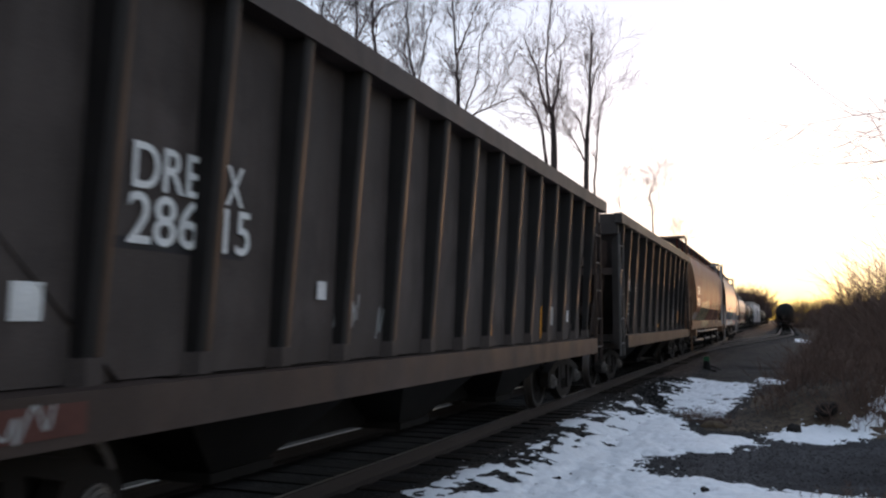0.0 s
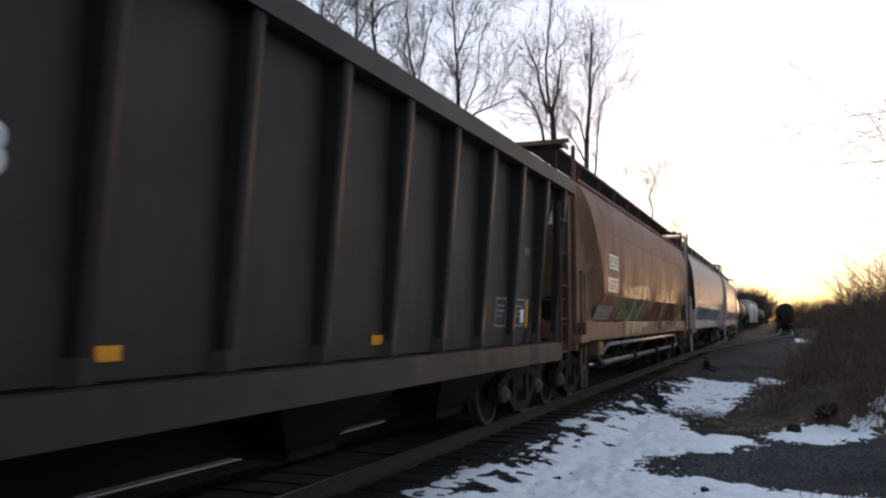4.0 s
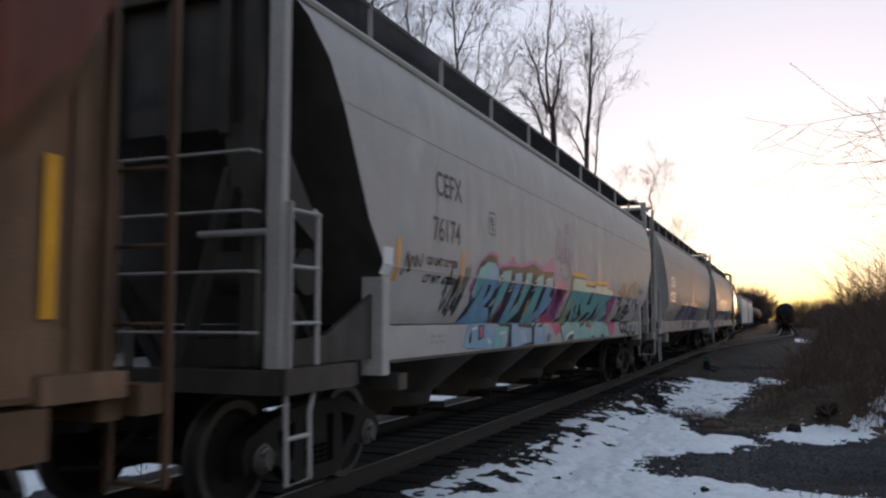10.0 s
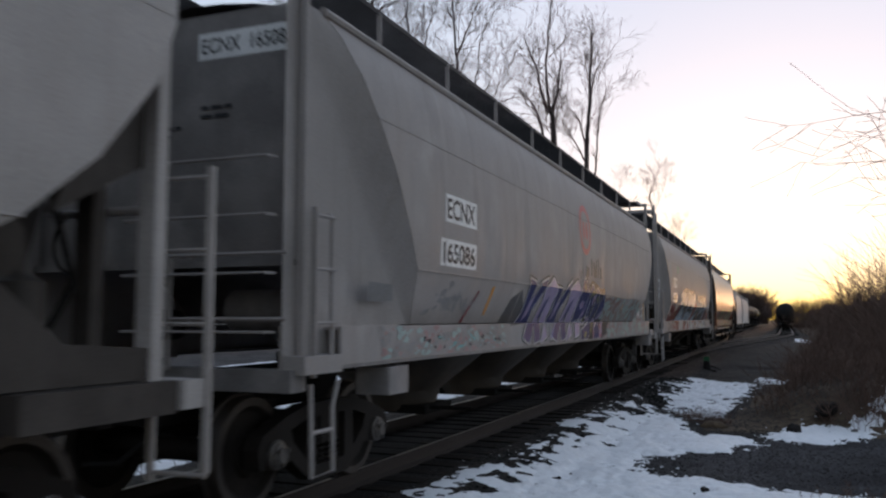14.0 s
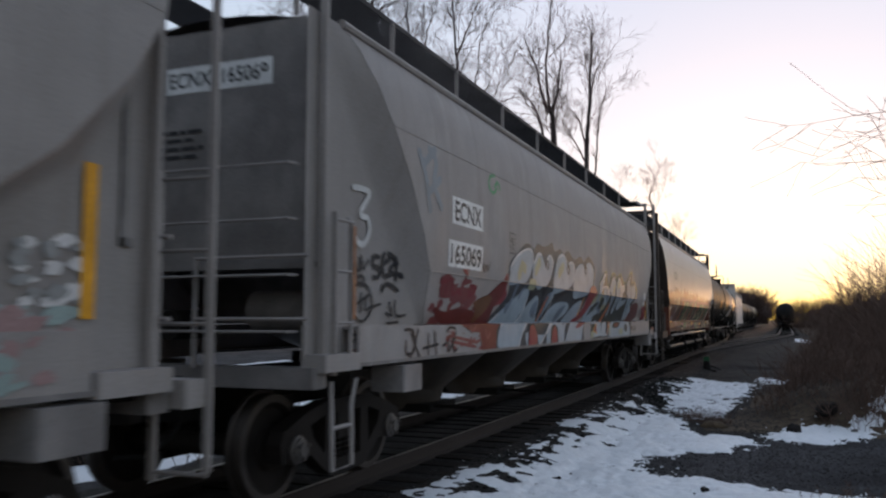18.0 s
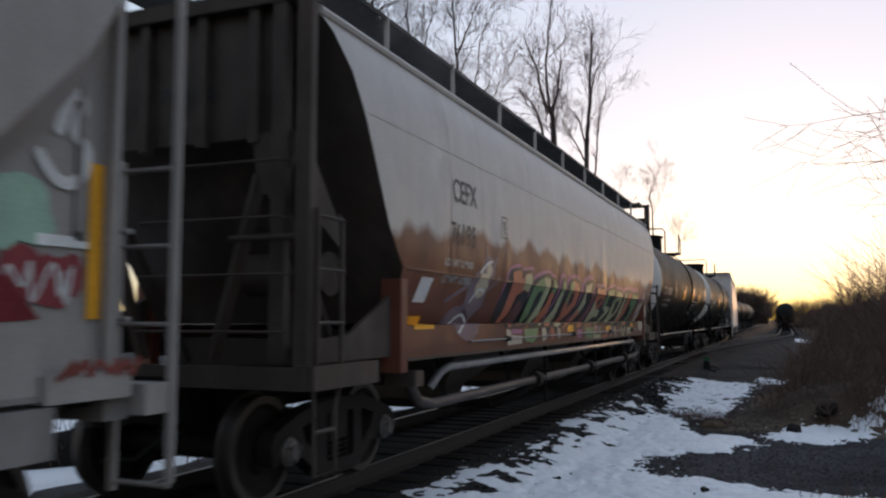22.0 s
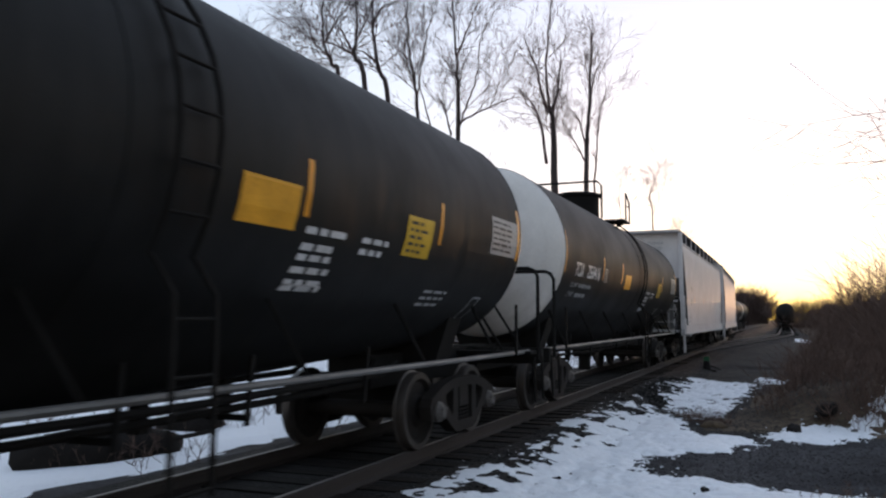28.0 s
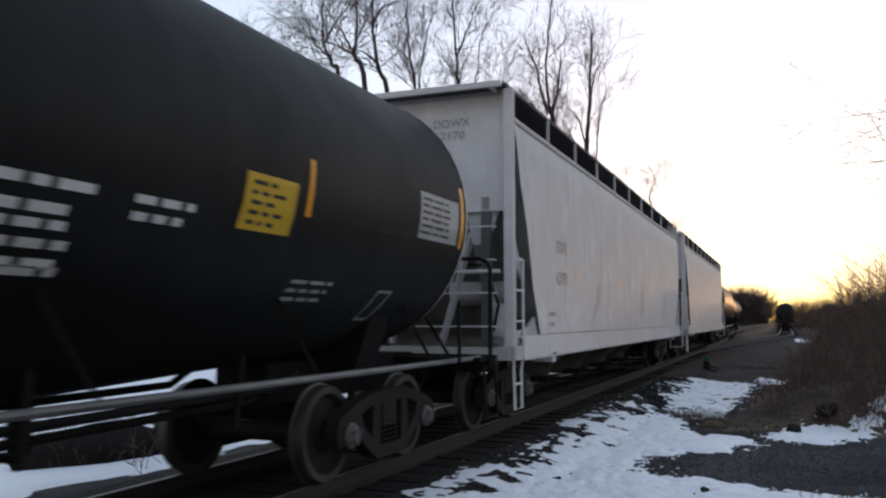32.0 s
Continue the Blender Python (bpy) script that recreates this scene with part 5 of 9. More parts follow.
I = couple(tank_car("black tank car with white heads and white lettering", 15.45, P_TANK, P_HEAD), 148.2, 163.65, 0.95)
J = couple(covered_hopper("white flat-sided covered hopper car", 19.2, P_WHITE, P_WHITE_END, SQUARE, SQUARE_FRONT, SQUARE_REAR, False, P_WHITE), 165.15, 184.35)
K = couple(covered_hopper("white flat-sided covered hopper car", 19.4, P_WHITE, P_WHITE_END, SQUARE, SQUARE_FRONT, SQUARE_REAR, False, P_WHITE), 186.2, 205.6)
u = 208.4
for k in range(4):
    couple(tank_car("dull black tank car near the train's tail", 14.4, P_TANK, P_HEAD if k == 3 else P_TANK, False), u, u + 14.4, 0.95)
    u += 17.0

# parked tank cars on the siding
for k in range(4):
    y = 152 + 17.2 * k
    parked = tank_car("dark tank car parked on the siding", 14.4, P_TANK, P_TANK, False)
    tagged(parked, group="cars on the siding")
    parked.matrix_basis = pose(siding_x(y + 7.2), y + 7.2, 0)


# ------------------------------------------------------------------ marks, stickers and graffiti on the cars
TURQ, SKY_BLUE, PINK, VIOLET = spray("turquoise_spray", (0.16, 0.38, 0.38)), spray("sky_blue_spray", (0.18, 0.32, 0.45)), spray("pink_spray", (0.52, 0.10, 0.21)), spray("violet_spray", (0.28, 0.13, 0.32))
INK, NAVY, RED, MINT = spray("black_spray", (0.025, 0.025, 0.03)), spray("navy_spray", (0.032, 0.038, 0.13)), spray("red_spray", (0.23, 0.042, 0.05)), spray("mint_spray", (0.30, 0.46, 0.36))
GREEN, CREAM, PALE, OCHRE = spray("green_spray", (0.07, 0.30, 0.13)), spray("cream_spray", (0.44, 0.38, 0.28)), spray("pale_blue_spray", (0.28, 0.35, 0.42)), spray("ochre_spray", (0.50, 0.27, 0.04))
OLIVE, BROWNRED, WHITE_SPRAY, ORANGE_SPRAY = spray("olive_spray", (0.21, 0.22, 0.11)), spray("brown_red_spray", (0.19, 0.05, 0.04)), spray("white_spray", (0.58, 0.57, 0.57)), spray("orange_spray", (0.42, 0.14, 0.06))
PATCH = spray("grey_touch_up_paint", (0.26, 0.25, 0.25))
TORN = spray("worn_white_placard", (0.62, 0.60, 0.60))


def number_plates(car, mark, number, y=-6.15):
    """Two white plates with dark lettering."""
    for text, z0, z1, a, b in ((mark, 2.58, 2.88, y, y + 0.97), (number, 2.11, 2.40, y - 0.1, y + 0.98)):
        plate = panel("number_plate", car, a, b, z0, z1, ROUND, WHITE_INK, "white plate with dark lettering", 0.003)
        lettering("reporting_mark", plate, text, a + 0.06, z0 + 0.045, z1 - z0 - 0.09, ROUND, BLACK_INK, b - a - 0.12, 0.006)


def data_square(car, y, z, prof, mat, letter="C"):
    f = [[(y, z), (y + 0.22, z)], [(y + 0.22, z), (y + 0.22, z + 0.26)], [(y + 0.22, z + 0.26), (y, z + 0.26)], [(y, z + 0.26), (y, z)]]
    box = strokes("stencil_frame", car, f, 0.014, prof, mat, 0.005, smooth=False)
    lettering("stencil_letter", box, letter, y + 0.08, z + 0.05, 0.08, prof, mat)
    bars("small_print", box, y + 0.05, z + 0.18, 0.13, 2, 0.035, 0.02, prof, mat)


def reflectors(car, ys, z0, z1, prof, mat=AMBER, width=0.075):
    for y in ys:
        panel("reflector_strip", car, y, y + width, z0, z1, prof, mat, "amber reflective strip", 0.005)


# coal hoppers
panel("paper_tag", A, -6.15, -5.95, 1.54, 1.74, A_SIDE, WHITE_INK, "white paper tag", 0.012)
panel("paper_tag", A, -3.24, -3.1, 1.71, 1.86, A_SIDE, TORN, "small pale tag", 0.02)
panel("stencil_patch", A, -5.55, -4.25, 1.96, 2.03, A_SIDE, INK, lift=0.003)
reflectors(A, (1.15, 3.55), 1.25, 1.75, A_SIDE)
scribble(A, -2.9, -2.5, 1.4, 1.8, A_SIDE, GREY_INK, 3, 0.02, 5)
scribble(A, -2.1, -1.7, 1.35, 1.8, A_SIDE, GREY_INK, 4, 0.02, 5)
panel("lettering_panel", A, 4.15, 4.32, 1.45, 1.75, A_SIDE, GREY_INK)
panel("paper_tag", A, 5.25, 5.36, 1.5, 1.7, A_SIDE, WHITE_INK)
panel("sill_chalk", A, -6.9, -5.9, 0.98, 1.14, [(0.9, 1.632), (3, 1.632)], spray("rubbed_red_paint", (0.085, 0.034, 0.028)), "rubbed red paint on the sill")
scribble(A, -6.8, -6.1, 0.97, 1.15, [(0.9, 1.634), (3, 1.634)], GREY_INK, 9, 0.02, 6)
panel("plywood_patch", B, -5.5, -5.12, 1.62, 2.12, B_SIDE, OCHRE, "faded orange square panel", 0.01)
bars("small_print", B, -5.0, 1.9, 0.7, 3, 0.12, 0.05, B_SIDE, GREY_INK, 3)
bars("small_print", B, -4.4, 1.9, 0.5, 2, 0.2, 0.04, B_SIDE, BROWNRED, 4)
panel("reflector_strip", B, -3.4, -3.05, 1.31, 1.4, B_SIDE, AMBER, "amber reflective strip", 0.01)
panel("reflector_strip", B, 0.1, 0.4, 1.31, 1.4, B_SIDE, AMBER, "amber reflective strip", 0.01)
for a in (3.65, 4.5):
    f = [[(a, 1.46), (a + 0.42, 1.46)], [(a + 0.42, 1.46), (a + 0.47, 1.83)], [(a + 0.47, 1.83), (a + 0.05, 1.83)], [(a + 0.05, 1.83), (a, 1.46)]]
    strokes("stencil_frame", B, f, 0.02, B_SIDE, GREY_INK, 0.01, smooth=False)
    bars("small_print", B, a + 0.1, 1.72, 0.3, 3, 0.07, 0.025, B_SIDE, GREY_INK, 5)
panel("paper_tag", B, 4.75, 4.93, 1.5, 1.69, B_SIDE, WHITE_INK, "white paper tag", 0.015)
panel("reflector_strip", B, 5.02, 5.14, 1.42, 1.84, B_SIDE, AMBER, "amber reflective strip", 0.012)
lettering("reporting_mark", B, "813", 4.95, 2.5, 0.1, B_SIDE, GREY_INK)
end_sign(B, "DREX 813", -0.45, 0.55, 3.6, 3.74, -7.05 + 0.02, None, GREY_INK)

# oxide-brown hopper
number_plates(C, "ECNX", "165072")
panel("data_panel", C, -6.8, -5.1, 1.53, 1.83, ROUND, spray("soiled_panel_paint", (0.27, 0.21, 0.19)), "pale panel of small print", 0.003)
bars("small_print", C, -6.6, 1.70, 1.3, 3, 0.075, 0.035, ROUND, GREY_INK, 6)
DARK_RED = spray("dark_red_spray", (0.10, 0.028, 0.022))
reflectors(C, (-4.33,), 1.55, 1.9, ROUND)
KHAKI, SAND, SOOT = spray("khaki_spray", (0.22, 0.20, 0.115)), spray("sand_spray", (0.36, 0.29, 0.17)), spray("sooty_green_spray", (0.045, 0.05, 0.038))
form(C, [(-4.7, 1.56), (-4.76, 1.91), (-4.75, 2.03), (-4.59, 2.12), (-4.63, 2.26), (-4.39, 2.37), (-4.3, 2.25), (-4.05, 2.26), (-3.82, 2.3), (-3.29, 2.29), (-2.85, 2.33), (-2.5, 2.33), (-2.1, 2.36), (-0.91, 2.42), (-0.59, 2.26), (-0.61, 1.89), (-0.76, 1.47), (-0.76, 1.29), (-1.2, 1.38), (-1.69, 1.16), (-2.05, 1.4), (-2.73, 1.18), (-3.17, 1.19), (-3.72, 1.43), (-3.85, 1.18), (-4.35, 1.24), (-4.18, 1.5)], SOOT, 0.003, None, 0.05, False, "dark green cloud of spray paint", "spray_cloud")
form(C, [(-4.86, 1.49), (-4.78, 1.88), (-4.73, 2), (-4.6, 2.06), (-4.44, 1.97), (-4.36, 1.96), (-4.36, 2.17), (-4.09, 2.22), (-4.13, 2), (-4.03, 1.53), (-4.27, 1.53), (-4.31, 1.89), (-4.42, 1.94), (-4.55, 1.93), (-4.49, 1.74), (-4.63, 1.7), (-4.66, 1.54)], KHAKI, 0.006, None, 0.05, False, "olive and cream spray-painted piece with spikes")
form(C, [(-3.97, 2.14), (-3.74, 2.17), (-3.76, 1.96), (-3.72, 1.77), (-3.46, 1.76), (-3.51, 1.62), (-3.74, 1.53), (-3.96, 1.53), (-4, 1.69), (-3.99, 1.76), (-4, 1.94)], KHAKI, 0.006, None, 0.05, False, "olive and cream spray-painted piece with spikes")
form(C, [(-3.66, 2.12), (-3.32, 2.14), (-2.94, 2.14), (-3.05, 1.98), (-3.34, 1.78), (-3.43, 1.85), (-3.66, 2)], KHAKI, 0.006, None, 0.05, False, "olive and cream spray-painted piece with spikes")
form(C, [(-3.66, 2.13), (-3.65, 2.29), (-3.54, 2.24), (-3.42, 2.29), (-3.39, 2.15)], ORANGE_SPRAY, 0.0064)
form(C, [(-3.43, 1.75), (-3.19, 1.77), (-3.19, 1.62), (-3.26, 1.55), (-3.44, 1.51), (-3.5, 1.62)], KHAKI, 0.006, None, 0.05, False, "olive and cream spray-painted piece with spikes")
form(C, [(-2.93, 2.1), (-2.59, 2.14), (-2.54, 1.94), (-2.52, 1.69), (-2.46, 1.51), (-3.18, 1.46), (-2.92, 1.68), (-2.97, 1.91)], SAND, 0.006, None, 0.05, False, "olive and cream spray-painted piece with spikes")
form(C, [(-2.49, 2.27), (-2.14, 2.32), (-2.16, 2.13), (-2.24, 1.83), (-1.98, 1.84), (-1.88, 1.57), (-2.16, 1.51), (-2.31, 1.66), (-2.4, 1.94)], KHAKI, 0.006, None, 0.05, False, "olive and cream spray-painted piece with spikes")
form(C, [(-1.73, 1.52), (-1.8, 1.75), (-1.71, 2.08), (-1.43, 2.19), (-1.22, 2.16), (-1.25, 1.96), (-1.31, 1.67), (-1.38, 1.52)], SAND, 0.006, None, 0.05, False, "olive and cream spray-painted piece with spikes")
form(C, [(-0.96, 1.51), (-1.12, 1.82), (-0.88, 2.19), (-0.69, 2.26), (-0.64, 1.94), (-0.66, 1.68), (-0.96, 1.49)], KHAKI, 0.006, None, 0.05, False, "olive and cream spray-painted piece with spikes")
form(C, [(-4.01, 1.5), (-3.8, 1.49), (-3.85, 1.31), (-3.81, 1.19), (-4.06, 1.21)], SAND, 0.0064)
form(C, [(-3.77, 1.49), (-3.58, 1.49), (-3.56, 1.2), (-3.78, 1.2), (-3.81, 1.31)], SAND, 0.0064)
form(C, [(-3.53, 1.49), (-3.23, 1.49), (-3.34, 1.32), (-3.49, 1.21)], SAND, 0.0064)
form(C, [(-3.13, 1.49), (-2.48, 1.5), (-2.86, 1.23), (-3.2, 1.21)], SAND, 0.0064)
form(C, [(-2.43, 1.5), (-2.15, 1.49), (-2.41, 1.24), (-2.7, 1.23)], SAND, 0.0064)
form(C, [(-2.05, 1.49), (-1.68, 1.49), (-1.79, 1.21), (-2.17, 1.25)], SAND, 0.0064)
form(C, [(-1.59, 1.49), (-0.76, 1.48), (-0.76, 1.37), (-1.56, 1.33)], SAND, 0.0064)
form(C, [(-4.17, 1.5), (-4.04, 1.5), (-4.11, 1.29), (-4.31, 1.23)], SOOT, 0.0066)
strokes("spray_line", C, [[(-3.7, 1.87), (-3.45, 1.88), (-3.25, 2)], [(-3.15, 1.57), (-2.99, 1.8), (-2.99, 1.99)], [(-2.43, 1.57), (-2.46, 1.82)], [(-1.74, 1.85), (-1.42, 2.1)]], 0.05, ROUND, SOOT, 0.0085)
strokes("spray_spike", C, [[(-2.84, 2.19), (-2.57, 2.36)], [(-2.17, 2.28), (-2.06, 2.38)], [(-1.62, 2.13), (-1.49, 2.31)], [(-1.35, 2.2), (-1.24, 2.38)], [(-0.88, 2.19), (-0.78, 2.33)], [(-4.77, 1.94), (-4.75, 2.07)]], 0.04, ROUND, SAND, 0.0085, smooth=False)
TAN, BURNT = spray("tan_spray", (0.38, 0.25, 0.165)), spray("burnt_spray", (0.30, 0.115, 0.06))
form(C, [(0.5, 2.13), (0.79, 2.18), (0.92, 2.13), (0.89, 2), (0.95, 1.88), (1.08, 1.82), (1.11, 1.91), (1.11, 2.17), (1.38, 2.15), (1.35, 2.01), (1.33, 1.8), (1.3, 1.62), (1.08, 1.47), (1.05, 1.34), (0.76, 1.41), (0.58, 1.46)], BROWNRED, 0.004, INK, 0.13, False, "dark red spray-painted letters with thick black outlines")
form(C, [(1.41, 2.15), (1.5, 2.26), (1.67, 2.31), (1.81, 2.26), (1.9, 2.1), (1.96, 1.87), (2.03, 1.57), (1.77, 1.31), (1.68, 1.17), (1.47, 1.17), (1.52, 1.32), (1.74, 1.57), (1.41, 1.45), (1.27, 1.19), (1.11, 1.2), (1.15, 1.45), (1.41, 1.81)], BROWNRED, 0.0046, INK, 0.12, False, "dark red spray-painted letters with thick black outlines")
form(C, [(1.61, 1.76), (1.58, 1.93), (1.69, 1.95), (1.76, 1.83), (1.71, 1.75)], INK, 0.0095)
form(C, [(2.15, 1.99), (2.59, 2.07), (2.63, 1.91), (2.52, 1.79), (2.71, 1.76), (2.85, 1.65), (2.45, 1.46), (2.28, 1.32), (2.12, 1.12), (1.99, 1.43), (2.16, 1.46), (2.58, 1.57), (2.29, 1.57), (2.12, 1.78)], TAN, 0.0046, INK, 0.1, False, "tan spray-painted letter with a black outline")
form(C, [(2.16, 2.13), (2.24, 2.28), (2.35, 2.37), (2.39, 2.33), (2.35, 2.18), (2.19, 2.04)], TAN, 0.005, INK, 0.07)
form(C, [(2.15, 2.13), (2.23, 2.21), (2.25, 2.14), (2.17, 2.09)], INK, 0.0098)
form(C, [(2.58, 2.19), (3.06, 2.31), (3, 2.05), (3.2, 2.24), (3.4, 1.96), (3.46, 1.74), (3.2, 1.57), (2.7, 1.42), (2.63, 1.21), (2.49, 1.22), (2.45, 1.42), (2.8, 1.57), (2.89, 1.81), (2.63, 1.99)], BURNT, 0.0052, INK, 0.09, False, "burnt orange spray-painted letter with a black outline")
form(C, [(3.38, 2.08), (3.57, 2.27), (4.17, 2.41), (4.34, 2.25), (4.3, 1.98), (4.8, 2.14), (4.94, 2.05), (5.03, 1.74), (4.31, 1.45), (3.65, 1.4), (3.13, 1.44), (3.61, 1.68)], DARK_RED, 0.0046, INK, 0.08, False, "dark red spray-painted letters with thick black outlines")
form(C, [(3.96, 1.46), (5.31, 1.57), (4.31, 1.19)], DARK_RED, 0.005, INK, 0.05)
form(C, [(4.21, 1.57), (4.45, 1.75), (4.49, 1.58)], TAN, 0.0098)
strokes("spray_highlight", C, [[(1.09, 1.92), (1.1, 2.17), (1.16, 2.24), (1.38, 2.2)], [(1.42, 2.22), (1.56, 2.34), (1.79, 2.36), (2.01, 2.11)], [(2.12, 2.33), (2.37, 2.44)], [(2.48, 2.23), (2.97, 2.36), (3.16, 2.33)], [(3.61, 2.3), (3.78, 2.42)], [(4.23, 2.25), (4.43, 2.02), (4.73, 2.16), (4.98, 2.13), (5.1, 1.95)], [(3.44, 1.4), (4.31, 1.19), (4.46, 1.43)], [(1.9, 2.15), (2.06, 2.17)]], 0.03, ROUND, SAND, 0.0105)
strokes("spray_line", C, [[(2.01, 2.11), (2.06, 1.88), (2.31, 1.64)], [(1.86, 1.3), (2.11, 1.29), (2.22, 1.11)], [(3.52, 1.96), (3.8, 2.21)], [(4.27, 1.96), (4.77, 1.88)]], 0.07, ROUND, INK, 0.01)
strokes("spray_highlight", C, [[(5.35, 1.8), (6.05, 1.88), (6.21, 1.58), (5.47, 1.61)], [(4.41, 1.43), (4.52, 1.13)], [(4.86, 1.47), (4.86, 1.17)], [(6.25, 1.76), (6.44, 1.89)]], 0.022, ROUND, SAND, 0.0105)
form(C, [(0.79, 1.39), (1.04, 1.33), (1.03, 1.26), (0.76, 1.24)], SAND, 0.0044)
form(C, [(1.21, 1.28), (1.3, 1.33), (1.23, 1.18), (1.11, 1.18)], SAND, 0.005)
reflectors(C, (0.55,), 1.55, 1.95, ROUND)
strokes("stencil_frame", C, [[(5.1, 1.6), (5.45, 1.6), (5.62, 1.86), (5.25, 1.86), (5.1, 1.6)]], 0.02, ROUND, GREY_INK, 0.006, smooth=False)
panel("placard_holder", C, 5.2, 5.5, 1.63, 1.83, ROUND, INK)
bars("small_print", C, 5.66, 1.39, 0.2, 2, 0.06, 0.04, ROUND, WHITE_INK, 2)
end_sign(C, "ECNX  165072", 0.0, 0.98, 3.33, 3.46, -8.775 + 0.42, WHITE_INK, BLACK_INK)

# pale grey hopper
for car, num in ((D, "76174"), (G, "76195")):
    lettering("reporting_mark", car, "CEFX", -6.22, 2.83, 0.25, ROUND, BLACK_INK, 0.74, 0.003, "dark block lettering")
    lettering("reporting_mark", car, num, -6.28, 2.36, 0.24, ROUND, BLACK_INK, 0.76, 0.003, "dark block lettering")
    data_square(car, -4.55, 2.58, ROUND, BLACK_INK)
lettering("stencil_line", D, "LD LMT 219000", -6.42, 2.10, 0.075, ROUND, BLACK_INK, 0.84)
lettering("stencil_line", D, "LT WT  67000", -6.42, 1.92, 0.075, ROUND, BLACK_INK, 0.84)
bars("small_print", D, -6.2, 1.36, 0.55, 2, 0.06, 0.03, ROUND, GREY_INK, 3)
reflectors(D, (-7.12, -5.45), 1.9, 2.3, ROUND, AMBER)
panel("paper_tag", D, -7.4, -7.2, 1.95, 2.2, ROUND, WHITE_INK)
scribble(D, -6.95, -6.55, 1.95, 2.25, ROUND, INK, 7, 0.02, 5)
scribble(D, -5.75, -5.15, 1.6, 2.15, ROUND, INK, 8, 0.025, 6)
scribble(D, -5.65, -5.2, 1.55, 1.85, ROUND, INK, 18, 0.025, 5)
MAUVE = spray("mauve_spray", (0.42, 0.14, 0.29))
form(D, [(-5.03, 1.98), (-4.92, 2.16), (-4.71, 2.29), (-4.44, 2.37), (-4.22, 2.35), (-4.09, 2.23), (-3.72, 2.3), (-3.56, 2.38), (-3.4, 2.28), (-3.11, 2.3), (-2.6, 2.38), (-2.09, 2.33), (-1.5, 2.49), (-1.32, 2.22), (-1.21, 1.85), (-1.68, 1.57), (-3.79, 1.57), (-4.92, 1.84)], MAUVE, 0.0026, None, 0.05, True, "pink and mauve halo of spray paint", "spray_halo")
form(D, [(-4.97, 1.94), (-4.94, 2.1), (-4.82, 2.21), (-4.52, 2.33), (-4.26, 2.32), (-4.14, 2.17), (-4.07, 2.2), (-3.66, 2.24), (-3.14, 2.25), (-2.6, 2.33), (-2.08, 2.25), (-1.49, 2.28), (-1.29, 1.88), (-1.34, 1.65), (-1.96, 1.46), (-1.86, 1.16), (-2.47, 1.17), (-3.96, 1.17), (-5.11, 1.21), (-5.28, 1.24), (-4.99, 1.56), (-4.87, 1.73)], INK, 0.0038, None, 0.05, False, "black spray-painted shadow behind the letters", "spray_backing")
form(D, [(-4.85, 1.77), (-4.95, 2), (-4.85, 2.14), (-4.56, 2.24), (-4.33, 2.24), (-4.63, 2.03), (-4.73, 1.82)], TURQ, 0.0064, None, 0.05, False, "turquoise and blue spray-painted letter with black and white edges")
form(D, [(-4.63, 2.03), (-4.33, 2.24), (-4.17, 2.18), (-4.13, 2.02), (-4.17, 1.82), (-4.33, 1.7), (-4.12, 1.69), (-3.96, 1.57), (-4.15, 1.37), (-4.23, 1.18), (-5.11, 1.22), (-5.28, 1.24), (-5.12, 1.46), (-4.81, 1.61), (-4.7, 1.8)], SKY_BLUE, 0.0068, None, 0.05, False, "turquoise and blue spray-painted letter with black and white edges")
form(D, [(-4.44, 1.8), (-4.46, 1.97), (-4.35, 1.97), (-4.33, 1.89), (-4.41, 1.79)], INK, 0.009)
form(D, [(-4.76, 1.48), (-4.57, 1.48), (-4.59, 1.33), (-4.8, 1.29)], INK, 0.009)
form(D, [(-4.71, 1.46), (-4.62, 1.46), (-4.65, 1.34), (-4.73, 1.33)], PINK, 0.0108)
form(D, [(-3.99, 2.15), (-3.62, 2.19), (-3.69, 1.95), (-3.74, 1.67), (-4.03, 1.46), (-3.6, 1.45), (-3.66, 1.29), (-3.75, 1.19), (-4.21, 1.17), (-4.13, 1.4), (-3.93, 1.57), (-3.98, 1.83)], TURQ, 0.0064, None, 0.05, False, "turquoise and blue spray-painted letter with black and white edges")
form(D, [(-3.48, 2.15), (-3.16, 2.18), (-3.14, 1.88), (-3.22, 1.57), (-3.19, 1.45), (-2.54, 1.42), (-2.55, 1.23), (-3.24, 1.18), (-3.5, 1.17), (-3.48, 1.45), (-3.47, 1.5), (-3.38, 1.83)], SKY_BLUE, 0.0068, None, 0.05, False, "turquoise and blue spray-painted letter with black and white edges")
form(D, [(-2.96, 2.18), (-2.66, 2.2), (-2.71, 2.02), (-2.8, 1.65), (-3.24, 1.46), (-3.43, 1.48), (-2.99, 1.73), (-2.98, 2)], TURQ, 0.0064, None, 0.05, False, "turquoise and blue spray-painted letter with black and white edges")
form(D, [(-2.38, 2.16), (-2.06, 2.21), (-2.07, 1.93), (-2.03, 1.57), (-2.54, 1.45), (-2.4, 1.83)], TURQ, 0.0064, None, 0.05, False, "turquoise and blue spray-painted letter with black and white edges")
form(D, [(-1.88, 2.15), (-1.52, 2.2), (-1.54, 1.91), (-1.32, 1.87), (-1.33, 1.77), (-1.66, 1.57), (-2.27, 1.43), (-1.75, 1.44), (-1.61, 1.34), (-1.74, 1.15), (-2.43, 1.17), (-2.38, 1.43), (-1.87, 1.71), (-1.87, 1.95)], SKY_BLUE, 0.0068, None, 0.05, False, "turquoise and blue spray-painted letter with black and white edges")
